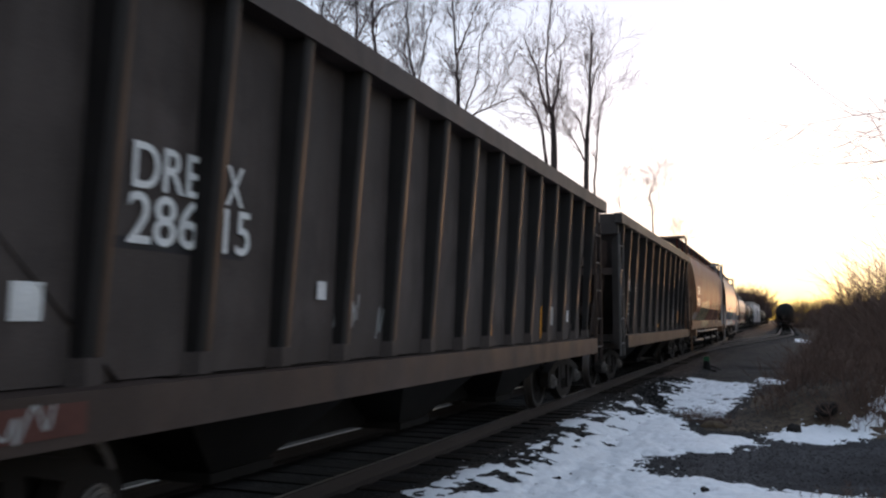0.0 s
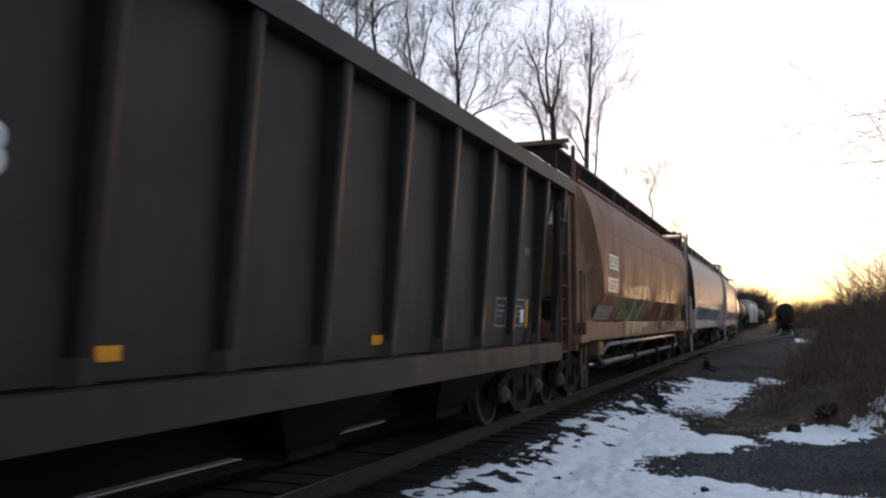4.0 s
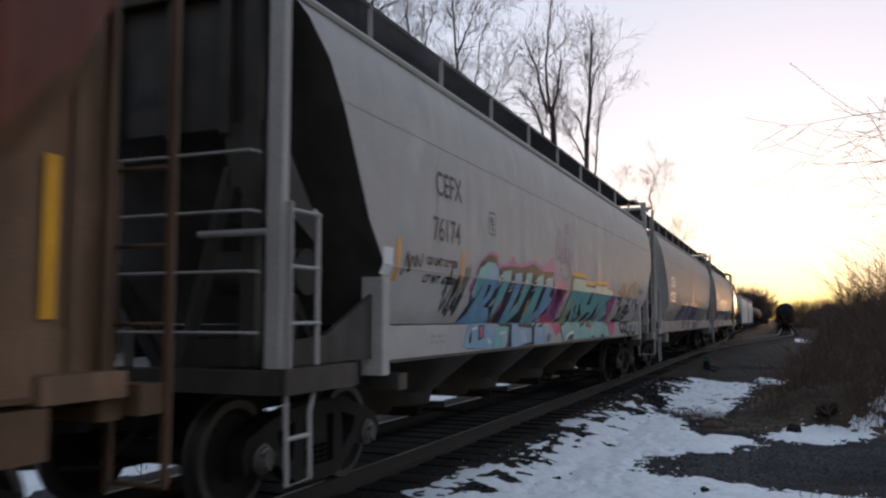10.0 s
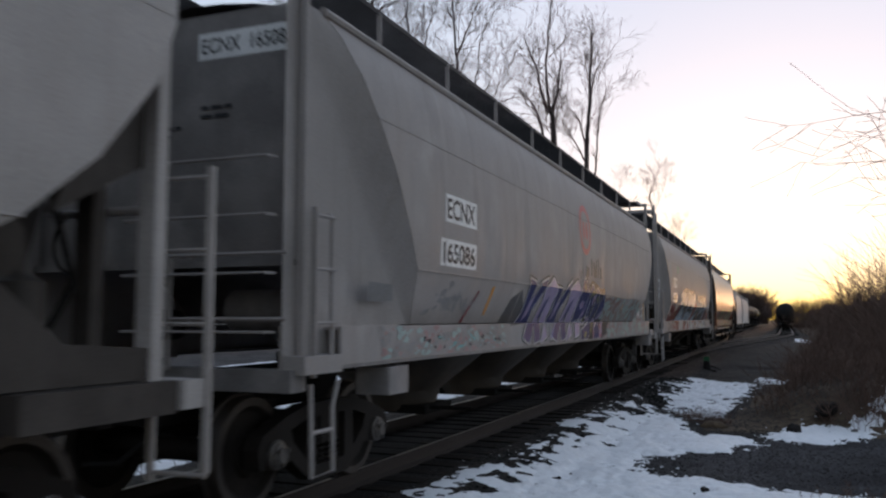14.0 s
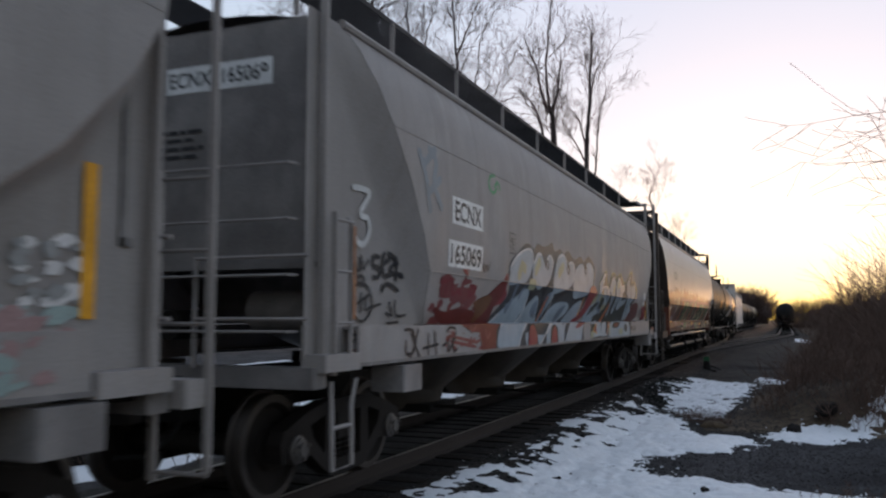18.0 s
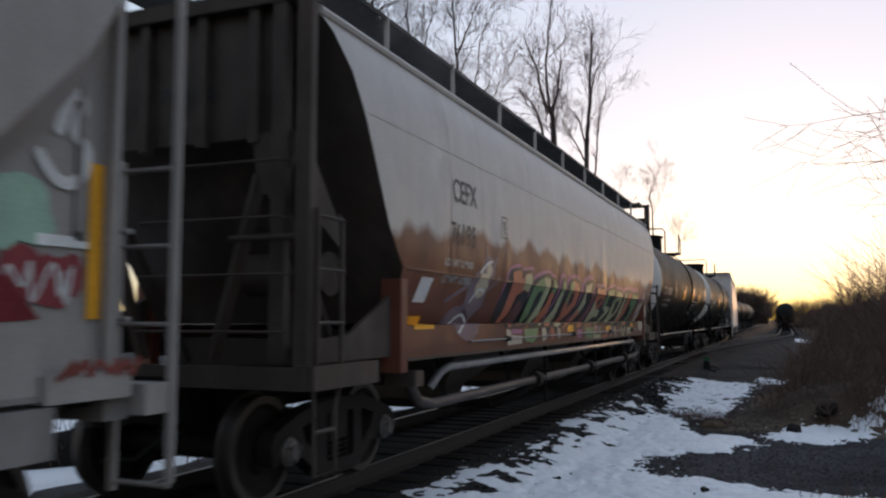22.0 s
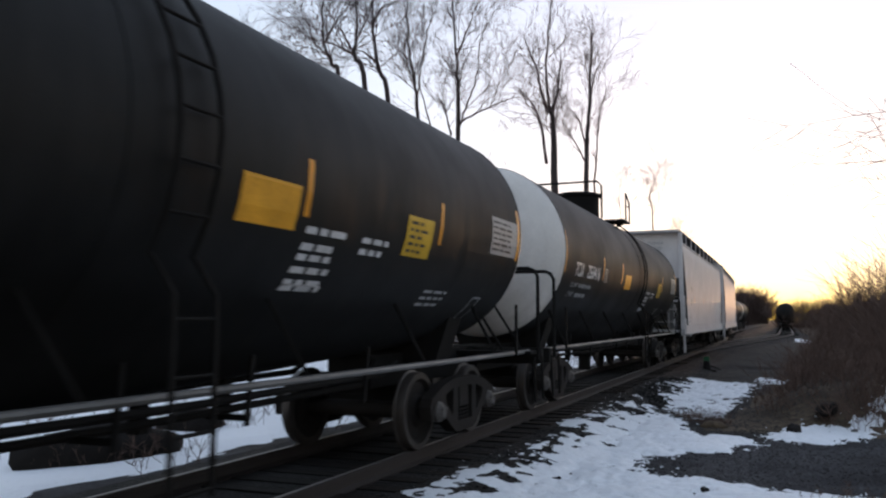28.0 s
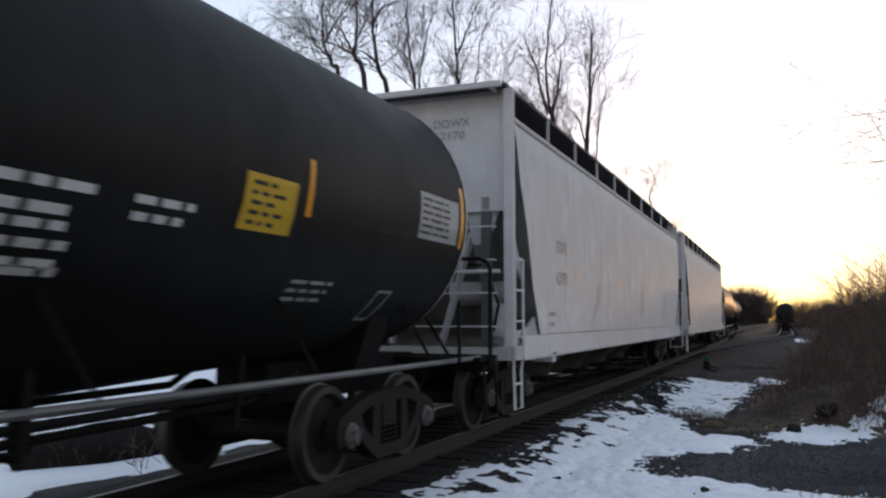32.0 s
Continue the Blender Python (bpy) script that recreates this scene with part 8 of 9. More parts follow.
form(G, [(-4.23, 1.49), (-4.32, 1.97), (-4.25, 2.16), (-4.09, 2.25), (-3.72, 2.29), (-3.64, 2.24), (-3.12, 2.29), (-3.06, 2.16), (-3.13, 1.92), (-3.01, 1.62), (-3.62, 1.46)], PLUM, 0.0026, None, 0.05, True, "plum halo of spray paint", "spray_halo")
form(G, [(-4.27, 1.46), (-4.28, 1.93), (-4.22, 2.13), (-4.06, 2.21), (-3.68, 2.25), (-3.6, 2.21), (-3.13, 2.24), (-3.07, 2.11), (-3.12, 1.87), (-3, 1.57), (-3.63, 1.41)], INK, 0.0036, None, 0.05, True, "black spray-painted shadow", "spray_backing")
form(G, [(-4.03, 2.17), (-3.7, 2.21), (-3.63, 2.18), (-3.64, 2.08), (-3.45, 2.17), (-3.17, 2.2), (-3.12, 2.11), (-3.18, 1.92), (-3.39, 1.95), (-3.65, 1.87), (-3.7, 1.63), (-3.99, 1.47), (-4.13, 1.42), (-3.97, 1.68), (-4.01, 1.93)], MELON, 0.0066, None, 0.05, False, "melon, green and cream spray-painted letter outlined in black")
form(G, [(-3.45, 2.16), (-3.18, 2.19), (-3.13, 2.1), (-3.19, 1.93), (-3.4, 1.96), (-3.49, 1.94), (-3.5, 2.07)], CELERY, 0.009)
form(G, [(-3.6, 1.75), (-3.59, 1.89), (-3.4, 1.94), (-3.19, 1.91), (-3.21, 1.77)], INK, 0.011)
form(G, [(-3.82, 1.47), (-3.64, 1.66), (-3.55, 1.78), (-3.38, 1.79), (-3.27, 1.73), (-3.29, 1.57), (-3.57, 1.47)], MAROON_INK, 0.0112, None, 0.05, True)
form(G, [(-3.23, 1.48), (-3.17, 1.88), (-3.12, 2.12), (-2.8, 2.22), (-2.37, 2.28), (-2.04, 2.25), (-2.03, 1.99), (-2.38, 1.47)], PLUM, 0.0026, None, 0.05, True, "plum halo of spray paint", "spray_halo")
form(G, [(-3.18, 1.43), (-3.1, 1.84), (-3.07, 2.08), (-2.74, 2.17), (-2.31, 2.24), (-2.06, 2.2), (-2.01, 1.94), (-2.4, 1.42)], INK, 0.0036, None, 0.05, True, "black spray-painted shadow", "spray_backing")
form(G, [(-3.03, 1.47), (-2.99, 1.81), (-3, 2.02), (-2.74, 2.12), (-2.36, 2.19), (-2.15, 2.16), (-2.13, 1.93), (-2.2, 1.61), (-2.62, 1.45), (-2.73, 1.46), (-2.45, 1.76), (-2.43, 1.96), (-2.68, 1.95), (-2.74, 1.79), (-2.74, 1.6)], LEEK, 0.0066, None, 0.05, False, "melon, green and cream spray-painted letter outlined in black")
form(G, [(-2.5, 2.16), (-2.16, 2.15), (-2.15, 1.93), (-2.21, 1.62), (-2.6, 1.46), (-2.67, 1.46), (-2.38, 1.8), (-2.4, 1.97)], CELERY, 0.009)
form(G, [(-2.19, 2.14), (-2.08, 2.25), (-1.77, 2.18), (-1.74, 1.89), (-1.97, 1.46), (-2.31, 1.47)], PLUM, 0.0026, None, 0.05, True, "plum halo of spray paint", "spray_halo")
form(G, [(-2.12, 2.09), (-2.01, 2.2), (-1.69, 2.13), (-1.62, 1.83), (-1.99, 1.41), (-2.33, 1.42)], INK, 0.0036, None, 0.05, True, "black spray-painted shadow", "spray_backing")
form(G, [(-2, 1.98), (-1.95, 2.17), (-1.74, 2.09), (-1.76, 1.91), (-1.77, 1.66), (-2.12, 1.44), (-2.37, 1.45), (-2.02, 1.77)], MELON, 0.0066, None, 0.05, False, "melon, green and cream spray-painted letter outlined in black")
form(G, [(-2, 1.96), (-1.95, 2.17), (-1.74, 2.09), (-1.75, 1.96)], LEEK, 0.009)
form(G, [(-1.67, 1.89), (-1.53, 2.24), (-1.2, 2.24), (-1.17, 1.82), (-1.41, 1.46), (-1.82, 1.46)], PLUM, 0.0026, None, 0.05, True, "plum halo of spray paint", "spray_halo")
form(G, [(-1.56, 1.83), (-1.44, 2.19), (-1.11, 2.18), (-1.04, 1.76), (-1.43, 1.4), (-1.84, 1.41)], INK, 0.0036, None, 0.05, True, "black spray-painted shadow", "spray_backing")
form(G, [(-1.41, 1.91), (-1.35, 2.15), (-1.15, 2.14), (-1.19, 1.85), (-1.2, 1.57), (-1.5, 1.43), (-1.82, 1.44), (-1.44, 1.71)], CELERY, 0.0066, None, 0.05, False, "melon, green and cream spray-painted letter outlined in black")
form(G, [(-1.41, 1.99), (-1.35, 2.15), (-1.15, 2.14), (-1.2, 1.96)], LEEK, 0.009)
form(G, [(-1.05, 1.55), (-1.15, 1.91), (-1.08, 2.2), (-0.74, 2.3), (-0.29, 2.29), (-0.01, 2.1), (-0.03, 1.76), (-0.54, 1.5)], PLUM, 0.0026, None, 0.05, True, "plum halo of spray paint", "spray_halo")
form(G, [(-1.26, 1.48), (-1.02, 1.85), (-0.99, 2.14), (-0.64, 2.24), (-0.17, 2.22), (-0.03, 2.03), (-0, 1.68), (-0.77, 1.43)], INK, 0.0036, None, 0.05, True, "black spray-painted shadow", "spray_backing")
form(G, [(-0.88, 1.59), (-0.88, 1.86), (-0.89, 2.14), (-0.63, 2.19), (-0.26, 2.17), (-0.14, 2.05), (-0.1, 1.79), (-0.41, 1.62), (-0.72, 1.52), (-1.24, 1.39)], MELON, 0.0066, None, 0.05, False, "melon, green and cream spray-painted letter outlined in black")
form(G, [(-0.88, 1.86), (-0.89, 2.14), (-0.63, 2.19), (-0.55, 2.12), (-0.77, 1.91), (-0.73, 1.77)], LEEK, 0.009)
form(G, [(-0.65, 1.72), (-0.71, 1.96), (-0.49, 2.03), (-0.42, 1.85)], INK, 0.011)
form(G, [(-0.2, 1.49), (-0.09, 1.86), (0.09, 2.24), (0.74, 2.35), (0.99, 2.17), (0.89, 1.78), (0.19, 1.44)], PLUM, 0.0026, None, 0.05, True, "plum halo of spray paint", "spray_halo")
form(G, [(-0.22, 1.42), (0.08, 1.79), (0.22, 2.18), (0.88, 2.28), (0.95, 2.08), (0.93, 1.7), (0.15, 1.36)], INK, 0.0036, None, 0.05, True, "black spray-painted shadow", "spray_backing")
form(G, [(0.28, 1.79), (0.31, 2.14), (0.83, 2.22), (0.75, 2.06), (0.41, 2.01), (0.52, 1.91), (0.65, 1.85), (0.43, 1.66), (-0.08, 1.41), (-0.32, 1.39), (0.14, 1.69)], CELERY, 0.0066, None, 0.05, False, "melon, green and cream spray-painted letter outlined in black")
form(G, [(0.42, 1.65), (-0.05, 1.41), (-0.32, 1.39), (0.14, 1.66), (0.22, 1.74)], MELON, 0.009)
form(G, [(-4.2, 1.42), (-4.02, 1.41), (-3.98, 1.34), (-3.47, 1.32), (-3.51, 1.22), (-4.13, 1.21)], SAND_PALE, 0.0066)
form(G, [(-3.97, 1.42), (-3.5, 1.41), (-3.49, 1.35), (-3.98, 1.36)], PLUM, 0.0066)
form(G, [(-3.39, 1.41), (-2.7, 1.42), (-2.75, 1.28), (-2.97, 1.21), (-3.35, 1.25)], LEEK, 0.0066)
form(G, [(-2.49, 1.42), (-2.27, 1.42), (-2.19, 1.26), (-2.45, 1.21)], SAND_PALE, 0.0066)
form(G, [(-1.99, 1.42), (-1.78, 1.41), (-1.76, 1.24), (-1.95, 1.23)], MELON, 0.0066)
form(G, [(-1.56, 1.41), (-1.39, 1.4), (-1.39, 1.26), (-1.51, 1.23)], SAND_PALE, 0.0066)
form(G, [(-0.22, 1.37), (0.15, 1.37), (0.12, 1.23), (-0.22, 1.22)], PLUM, 0.0066)
form(G, [(0.44, 1.4), (1.08, 1.39), (1, 1.2), (0.48, 1.2)], LEEK, 0.0066)
form(G, [(0.89, 1.46), (1.11, 1.78), (1.13, 2.07), (1.3, 2.22), (1.64, 2.21), (1.93, 2.24), (2.19, 2.16), (2.19, 1.98), (2.21, 1.62), (1.79, 1.48)], PLUM, 0.0026, None, 0.05, True, "plum halo of spray paint", "spray_halo")
form(G, [(0.92, 1.43), (1.16, 1.74), (1.17, 2.04), (1.34, 2.18), (1.68, 2.17), (1.99, 2.2), (2.17, 2.1), (2.21, 1.93), (2.23, 1.57), (1.78, 1.43)], INK, 0.0036, None, 0.05, True, "black spray-painted shadow", "spray_backing")
form(G, [(1.3, 2.04), (1.38, 2.15), (1.57, 2.16), (1.65, 2.11), (1.74, 2.14), (1.94, 2.15), (2.09, 2.1), (2.13, 1.96), (1.99, 1.81), (1.87, 1.74), (2.12, 1.71), (2.08, 1.6), (1.71, 1.59), (1.3, 1.47), (1.14, 1.47), (1.35, 1.81)], MELON, 0.0066, None, 0.05, False, "melon, green and cream spray-painted letter outlined in black")
form(G, [(1.34, 1.9), (1.48, 1.85), (1.62, 1.76), (1.86, 1.74), (2.12, 1.71), (2.08, 1.6), (1.71, 1.59), (1.3, 1.47), (1.14, 1.47), (1.36, 1.75)], CELERY, 0.009)
form(G, [(1.61, 1.83), (1.63, 1.92), (1.99, 1.98), (1.8, 1.79)], INK, 0.011)
form(G, [(2.32, 1.51), (2.21, 1.84), (2.17, 2.08), (2.34, 2.19), (3.12, 2.28), (3.12, 2.05), (3.13, 1.71), (2.51, 1.47)], PLUM, 0.0026, None, 0.05, True, "plum halo of spray paint", "spray_halo")
form(G, [(2.14, 1.46), (2.29, 1.79), (2.23, 2.04), (2.4, 2.15), (3.2, 2.23), (3.14, 1.99), (3.15, 1.66), (2.5, 1.42)], INK, 0.0036, None, 0.05, True, "black spray-painted shadow", "spray_backing")
form(G, [(2.27, 1.96), (2.4, 2.11), (3.1, 2.17), (2.99, 2.06), (2.53, 1.97), (2.57, 1.81), (2.99, 1.8), (2.99, 1.69), (2.44, 1.49), (2.21, 1.46), (2.69, 1.69), (2.38, 1.75)], LEEK, 0.0066, None, 0.05, False, "melon, green and cream spray-painted letter outlined in black")
form(G, [(2.36, 1.79), (2.57, 1.81), (2.99, 1.8), (2.99, 1.69), (2.44, 1.49), (2.21, 1.46), (2.69, 1.69)], CELERY, 0.009)
form(G, [(3.04, 1.5), (3, 1.87), (3.13, 2.2), (3.68, 2.24), (4.12, 2.17), (4.14, 1.88), (3.92, 1.5)], PLUM, 0.0026, None, 0.05, True, "plum halo of spray paint", "spray_halo")
form(G, [(2.83, 1.45), (3.11, 1.82), (3.21, 2.15), (3.77, 2.19), (4.09, 2.1), (4.17, 1.82), (3.61, 1.44)], INK, 0.0036, None, 0.05, True, "black spray-painted shadow", "spray_backing")
form(G, [(3.17, 1.65), (3.17, 1.95), (3.29, 2.13), (3.68, 2.14), (3.99, 2.09), (4.05, 1.91), (3.92, 1.67), (3.5, 1.52), (2.9, 1.45)], CELERY, 0.0066, None, 0.05, False, "melon, green and cream spray-painted letter outlined in black")
form(G, [(3.17, 1.95), (3.29, 2.13), (3.55, 2.13), (3.37, 2), (3.34, 1.83)], LEEK, 0.009)
form(G, [(3.43, 1.66), (3.43, 1.92), (3.75, 1.98), (3.81, 1.8), (3.63, 1.66)], INK, 0.011)
form(G, [(3.99, 1.5), (3.95, 1.97), (4.12, 2.22), (5.04, 2.28), (5.09, 1.98), (4.65, 1.44)], PLUM, 0.0026, None, 0.05, True, "plum halo of spray paint", "spray_halo")
form(G, [(3.79, 1.44), (4.09, 1.91), (4.22, 2.16), (5.17, 2.21), (5.12, 1.9), (4.62, 1.37)], INK, 0.0036, None, 0.05, True, "black spray-painted shadow", "spray_backing")
form(G, [(4.19, 1.56), (4.19, 1.91), (4.3, 2.11), (4.52, 2.13), (4.51, 1.73), (4.76, 2.09), (5.06, 2.14), (4.98, 1.68), (4.42, 1.42), (4, 1.42)], MELON, 0.0066, None, 0.05, False, "melon, green and cream spray-painted letter outlined in black")
form(G, [(4.19, 1.56), (4.19, 1.91), (4.3, 2.11), (4.52, 2.13), (4.5, 1.68), (4.18, 1.45), (4, 1.42)], CELERY, 0.009)
form(G, [(4.85, 1.49), (4.93, 2.13), (5.25, 2.26), (5.98, 2.26), (6.13, 2.03), (5.7, 1.49)], PLUM, 0.0026, None, 0.05, True, "plum halo of spray paint", "spray_halo")
form(G, [(4.85, 1.42), (5.05, 2.06), (5.38, 2.19), (6.14, 2.19), (6.17, 1.95), (5.65, 1.41)], INK, 0.0036, None, 0.05, True, "black spray-painted shadow", "spray_backing")
form(G, [(5.4, 1.51), (5.15, 2.01), (5.38, 2.14), (5.7, 2.1), (6.01, 2.13), (6, 1.94), (5.86, 1.76), (5.76, 1.57), (5.24, 1.41)], LEEK, 0.0066, None, 0.05, False, "melon, green and cream spray-painted letter outlined in black")
form(G, [(1.17, 1.43), (1.31, 1.43), (1.3, 1.33), (1.1, 1.31), (1.11, 1.19), (1.79, 1.17), (1.74, 1.26), (1.26, 1.26)], CELERY, 0.0066)
form(G, [(1.35, 1.43), (1.55, 1.42), (1.55, 1.33), (1.36, 1.32)], PLUM, 0.0066)
form(G, [(1.63, 1.42), (1.78, 1.42), (1.79, 1.22), (1.64, 1.21)], LEEK, 0.0066)
form(G, [(1.88, 1.23), (2.5, 1.27), (2.47, 1.15), (1.96, 1.17)], MELON, 0.0066)
form(G, [(2.76, 1.42), (2.9, 1.42), (2.83, 1.17), (2.75, 1.17)], SAND_PALE, 0.0066)
form(G, [(3.12, 1.41), (3.24, 1.41), (3.4, 1.18), (3.28, 1.18)], SAND_PALE, 0.0066)
form(G, [(3.91, 1.41), (4.03, 1.41), (4.19, 1.19), (4.34, 1.4), (4.48, 1.4), (4.29, 1.16), (4.04, 1.16)], CELERY, 0.0066)
form(G, [(4.74, 1.37), (5.24, 1.38), (5.21, 1.22), (4.74, 1.21)], CELERY, 0.0066)
strokes("spray_line", G, [[(7.34, 1.72), (7.31, 1.99), (8.54, 1.74)], [(6.39, 1.83), (6.49, 2.08), (7.12, 1.98), (7.66, 2.22), (8.59, 1.89)], [(6.49, 1.58), (7.05, 1.72), (8.04, 1.59)], [(6.48, 2.15), (6.65, 2.28)], [(7.24, 2.19), (7.53, 2.42)], [(7.66, 2.15), (8.11, 2.24)]], 0.02, ROUND, GREY_INK, 0.006)
cloud("spray_face", G, [(6.75, 1.75, 0.35, 0.22), (6.9, 2.1, 0.16, 0.13), (6.6, 1.4, 0.35, 0.14)], ROUND, CREAM, 0.006)
strokes("spray_spike", G, [[(6.8, 2.1), (6.85, 2.4)], [(7.0, 2.0), (7.25, 2.35)], [(6.5, 1.9), (6.2, 2.05)], [(6.6, 2.0), (6.45, 2.3)], [(6.4, 1.6), (7.1, 1.9)]], 0.06, ROUND, VIOLET, 0.007, smooth=False)
panel("orange_label", G, -0.95, -0.55, 1.34, 1.45, ROUND, ORANGE, "orange label", 0.016)
panel("orange_label", G, 2.25, 2.65, 1.30, 1.42, ROUND, ORANGE, "orange label", 0.016)
panel("orange_label", G, 5.1, 5.4, 1.38, 1.46, ROUND, ORANGE, "orange label", 0.016)
panel("orange_label", G, -7.1, -6.6, 1.45, 1.58, ROUND, ORANGE, "orange label", 0.006)
panel("paper_tag", G, -6.95, -6.66, 1.72, 1.97, ROUND, TORN, "pale blank sticker", 0.006)
panel("placard_holder", G, 5.1, 5.5, 1.6, 1.86, ROUND, INK, lift=0.016)
end_sign(G, "76195", -0.2, 0.4, 3.45, 3.57, -9.15 + 0.42, None, BLACK_INK)

# marks at the rear corners of the plated ends
FLANK = [(1.0, 1.382), (4, 1.382)]
for car, y in ((C, 8.14), (E, 8.36), (F, 8.56)):
    panel("reflector_strip", car, y, y + 0.1, 1.55, 2.41, FLANK, ORANGE, "tall orange reflective strip", 0.006)
strokes("spray_tag", F, [[(8.34, 2.55), (8.42, 2.76), (8.5, 2.72), (8.44, 2.56), (8.54, 2.46), (8.48, 2.3), (8.34, 2.28), (8.22, 2.4)]], 0.07, FLANK, WHITE_SPRAY, 0.005, "white sprayed numeral")
cloud("spray_cloud", F, [(8.12, 2.15, 0.18, 0.14), (8.2, 2.02, 0.14, 0.1), (8.02, 2.0, 0.1, 0.12)], FLANK, MINT, 0.003)
cloud("spray_cloud", F, [(8.14, 1.78, 0.14, 0.15), (8.32, 1.74, 0.16, 0.14), (8.46, 1.78, 0.08, 0.12)], FLANK, RED, 0.003)
scribble(F, 8.06, 8.5, 1.62, 1.88, FLANK, WHITE_SPRAY, 131, 0.02, 5)
scribble(F, 8.22, 8.7, 1.24, 1.34, [(1.0, 1.585), (4, 1.585)], BROWNRED, 132, 0.035, 7)
panel("paper_tag", F, 8.22, 8.56, 1.93, 1.99, FLANK, WHITE_INK, "", 0.006)
mottle(E, 7.95, 8.4, 1.62, 2.0, 14, 0.08, FLANK, (TORN, GREY_INK), 133, "scrubbed white and grey tag")
panel("paper_tag", E, 7.38, 7.78, 1.6, 2.0, FLANK, TORN, "torn pale sticker", 0.004)
mottle(E, 6.75, 8.3, 1.15, 1.6, 40, 0.12, FLANK, (CYAN_DUST, PINK_DUST), 150)


# tank cars
TANK_SIDE = tank_prof()
for car in (H, I):
    h = 7.65 if car == H else 7.72
    o = 0.43 if car == H else 0.0
    reflectors(car, (-h - 0.02, h - 0.14), 2.35, 3.05, TANK_SIDE, AMBER, 0.09)
    for y in (-4.5, -2.37, 1.18, 4.3) if car == I else (-4.2, -0.95, 2.03, 4.75):
        panel("reflector_strip", car, y, y + 0.075, 2.35, 2.8, TANK_SIDE, AMBER, "amber reflective strip", 0.005)
    w = 0.06 if car == I else 0.63
    panel("warning_panel", car, *((-1.9, -1.15) if car == I else (-2.0 + o, -1.35 + o)), 2.25, 2.58, TANK_SIDE, ORANGE, "orange warning panel", 0.005)
    panel("warning_panel", car, 3.5 + o, 4.15 + o, 2.18, 2.58, TANK_SIDE, YELLOW, "yellow warning panel", 0.005)
    bars("small_print", car, 3.58 + o, 2.5, 0.5, 5, 0.07, 0.03, TANK_SIDE, BLACK_INK, 8)
    bars("small_print", car, 1.5 + w, 2.23, 0.78, 2, 0.13, 0.055, TANK_SIDE, TORN, 9)
    bars("small_print", car, 1.5 + w, 2.02, 0.65, 3, 0.1, 0.05, TANK_SIDE, TORN, 10)
    bars("small_print", car, 1.5 + w, 1.78, 0.72, 1, 0.1, 0.05, TANK_SIDE, TORN, 11)
    bars("small_print", car, 2.45 + w, 2.23, 0.62, 2, 0.1, 0.05, TANK_SIDE, TORN, 12)
    bars("small_print", car, 4.5 + o, 1.84, 0.85, 3, 0.07, 0.03, TANK_SIDE, GREY_INK, 13)
    f = [[(6.1 + o, 1.55), (6.35 + o, 1.55)], [(6.35 + o, 1.55), (6.4 + o, 1.82)], [(6.4 + o, 1.82), (6.12 + o, 1.82)], [(6.12 + o, 1.82), (6.1 + o, 1.55)]]
    strokes("placard_holder", car, f, 0.025, TANK_SIDE, GREY_INK, 0.006, smooth=False)
    panel("data_panel", car, 6.45, 7.5, 2.38, 2.86, TANK_SIDE, GREY_INK, "pale table of small print", 0.004)
    bars("small_print", car, 6.5, 2.78, 0.95, 6, 0.07, 0.028, TANK_SIDE, BLACK_INK, 14)
    panel("touch_up_patch", car, 5.2 + o, 6.4 + o, 2.05, 2.5, TANK_SIDE, P_TANK, lift=0.003)
    data_square(car, -4.3 + o, 2.32, TANK_SIDE, WHITE_INK)
    for k, (word, tail) in enumerate((("LD LMT", 1), ("LT WT", 0))):
        lettering("stencil_line", car, word, -7.0 + o, 2.13 - 0.17 * k, 0.085, TANK_SIDE, GREY_INK, 0.56 - 0.08 * k, 0.002, "", 0.006, 0.25)
        bars("small_print", car, -6.35 + o, 2.13 - 0.17 * k, 1.0, 1, 0.1, 0.07, TANK_SIDE, GREY_INK, 15 + k)
panel("orange_label", H, 1.2, 1.95, 2.23, 2.57, TANK_SIDE, ORANGE, "orange warning panel", 0.006)
lettering("reporting_mark", I, "TCIX", -6.91, 2.33, 0.24, TANK_SIDE, WHITE_INK, 0.67, 0.003, "white block lettering")
lettering("reporting_mark", I, "256416", -5.93, 2.33, 0.24, TANK_SIDE, WHITE_INK, 1.14, 0.004, "white block lettering")
lettering("reporting_mark", H, "TCIX", -6.85, 2.33, 0.24, TANK_SIDE, GREY_INK, 0.67, 0.003, "worn white block lettering")
bars("stencil_line", H, -5.9, 2.33, 1.1, 1, 0.2, 0.24, TANK_SIDE, GREY_INK, 16)

def head_mark(car, half, tris, ink, name, label=""):
    """Flat triangles drawn in (x, z), laid on a tank's leading head."""
    s = Shape()
    for t in tris:
        pts = []
        for x, z in t:
            k = 1 - (x * x + (z - TANK_Z) ** 2) / TANK_R ** 2
            pts.append((x, -(half + 0.75 * math.sqrt(max(k, 0.0))) - 0.012, z))
        s.add(pts, [tuple(range(len(t)))])
    return part(name, s, ink, car, label, sharp=0)


def head_word(car, half, text, x, z, width, height, ink):
    tris = word_tris(text, 1.0, 0.01)
    xs, zs = [p[0] for t in tris for p in t], [p[1] for t in tris for p in t]
    head_mark(car, half, [[(x + (p[0] - min(xs)) / (max(xs) - min(xs)) * width, z + (p[1] - min(zs)) / (max(zs) - min(zs)) * height) for p in t] for t in tris], ink, "head_lettering", "dark lettering on the white head")


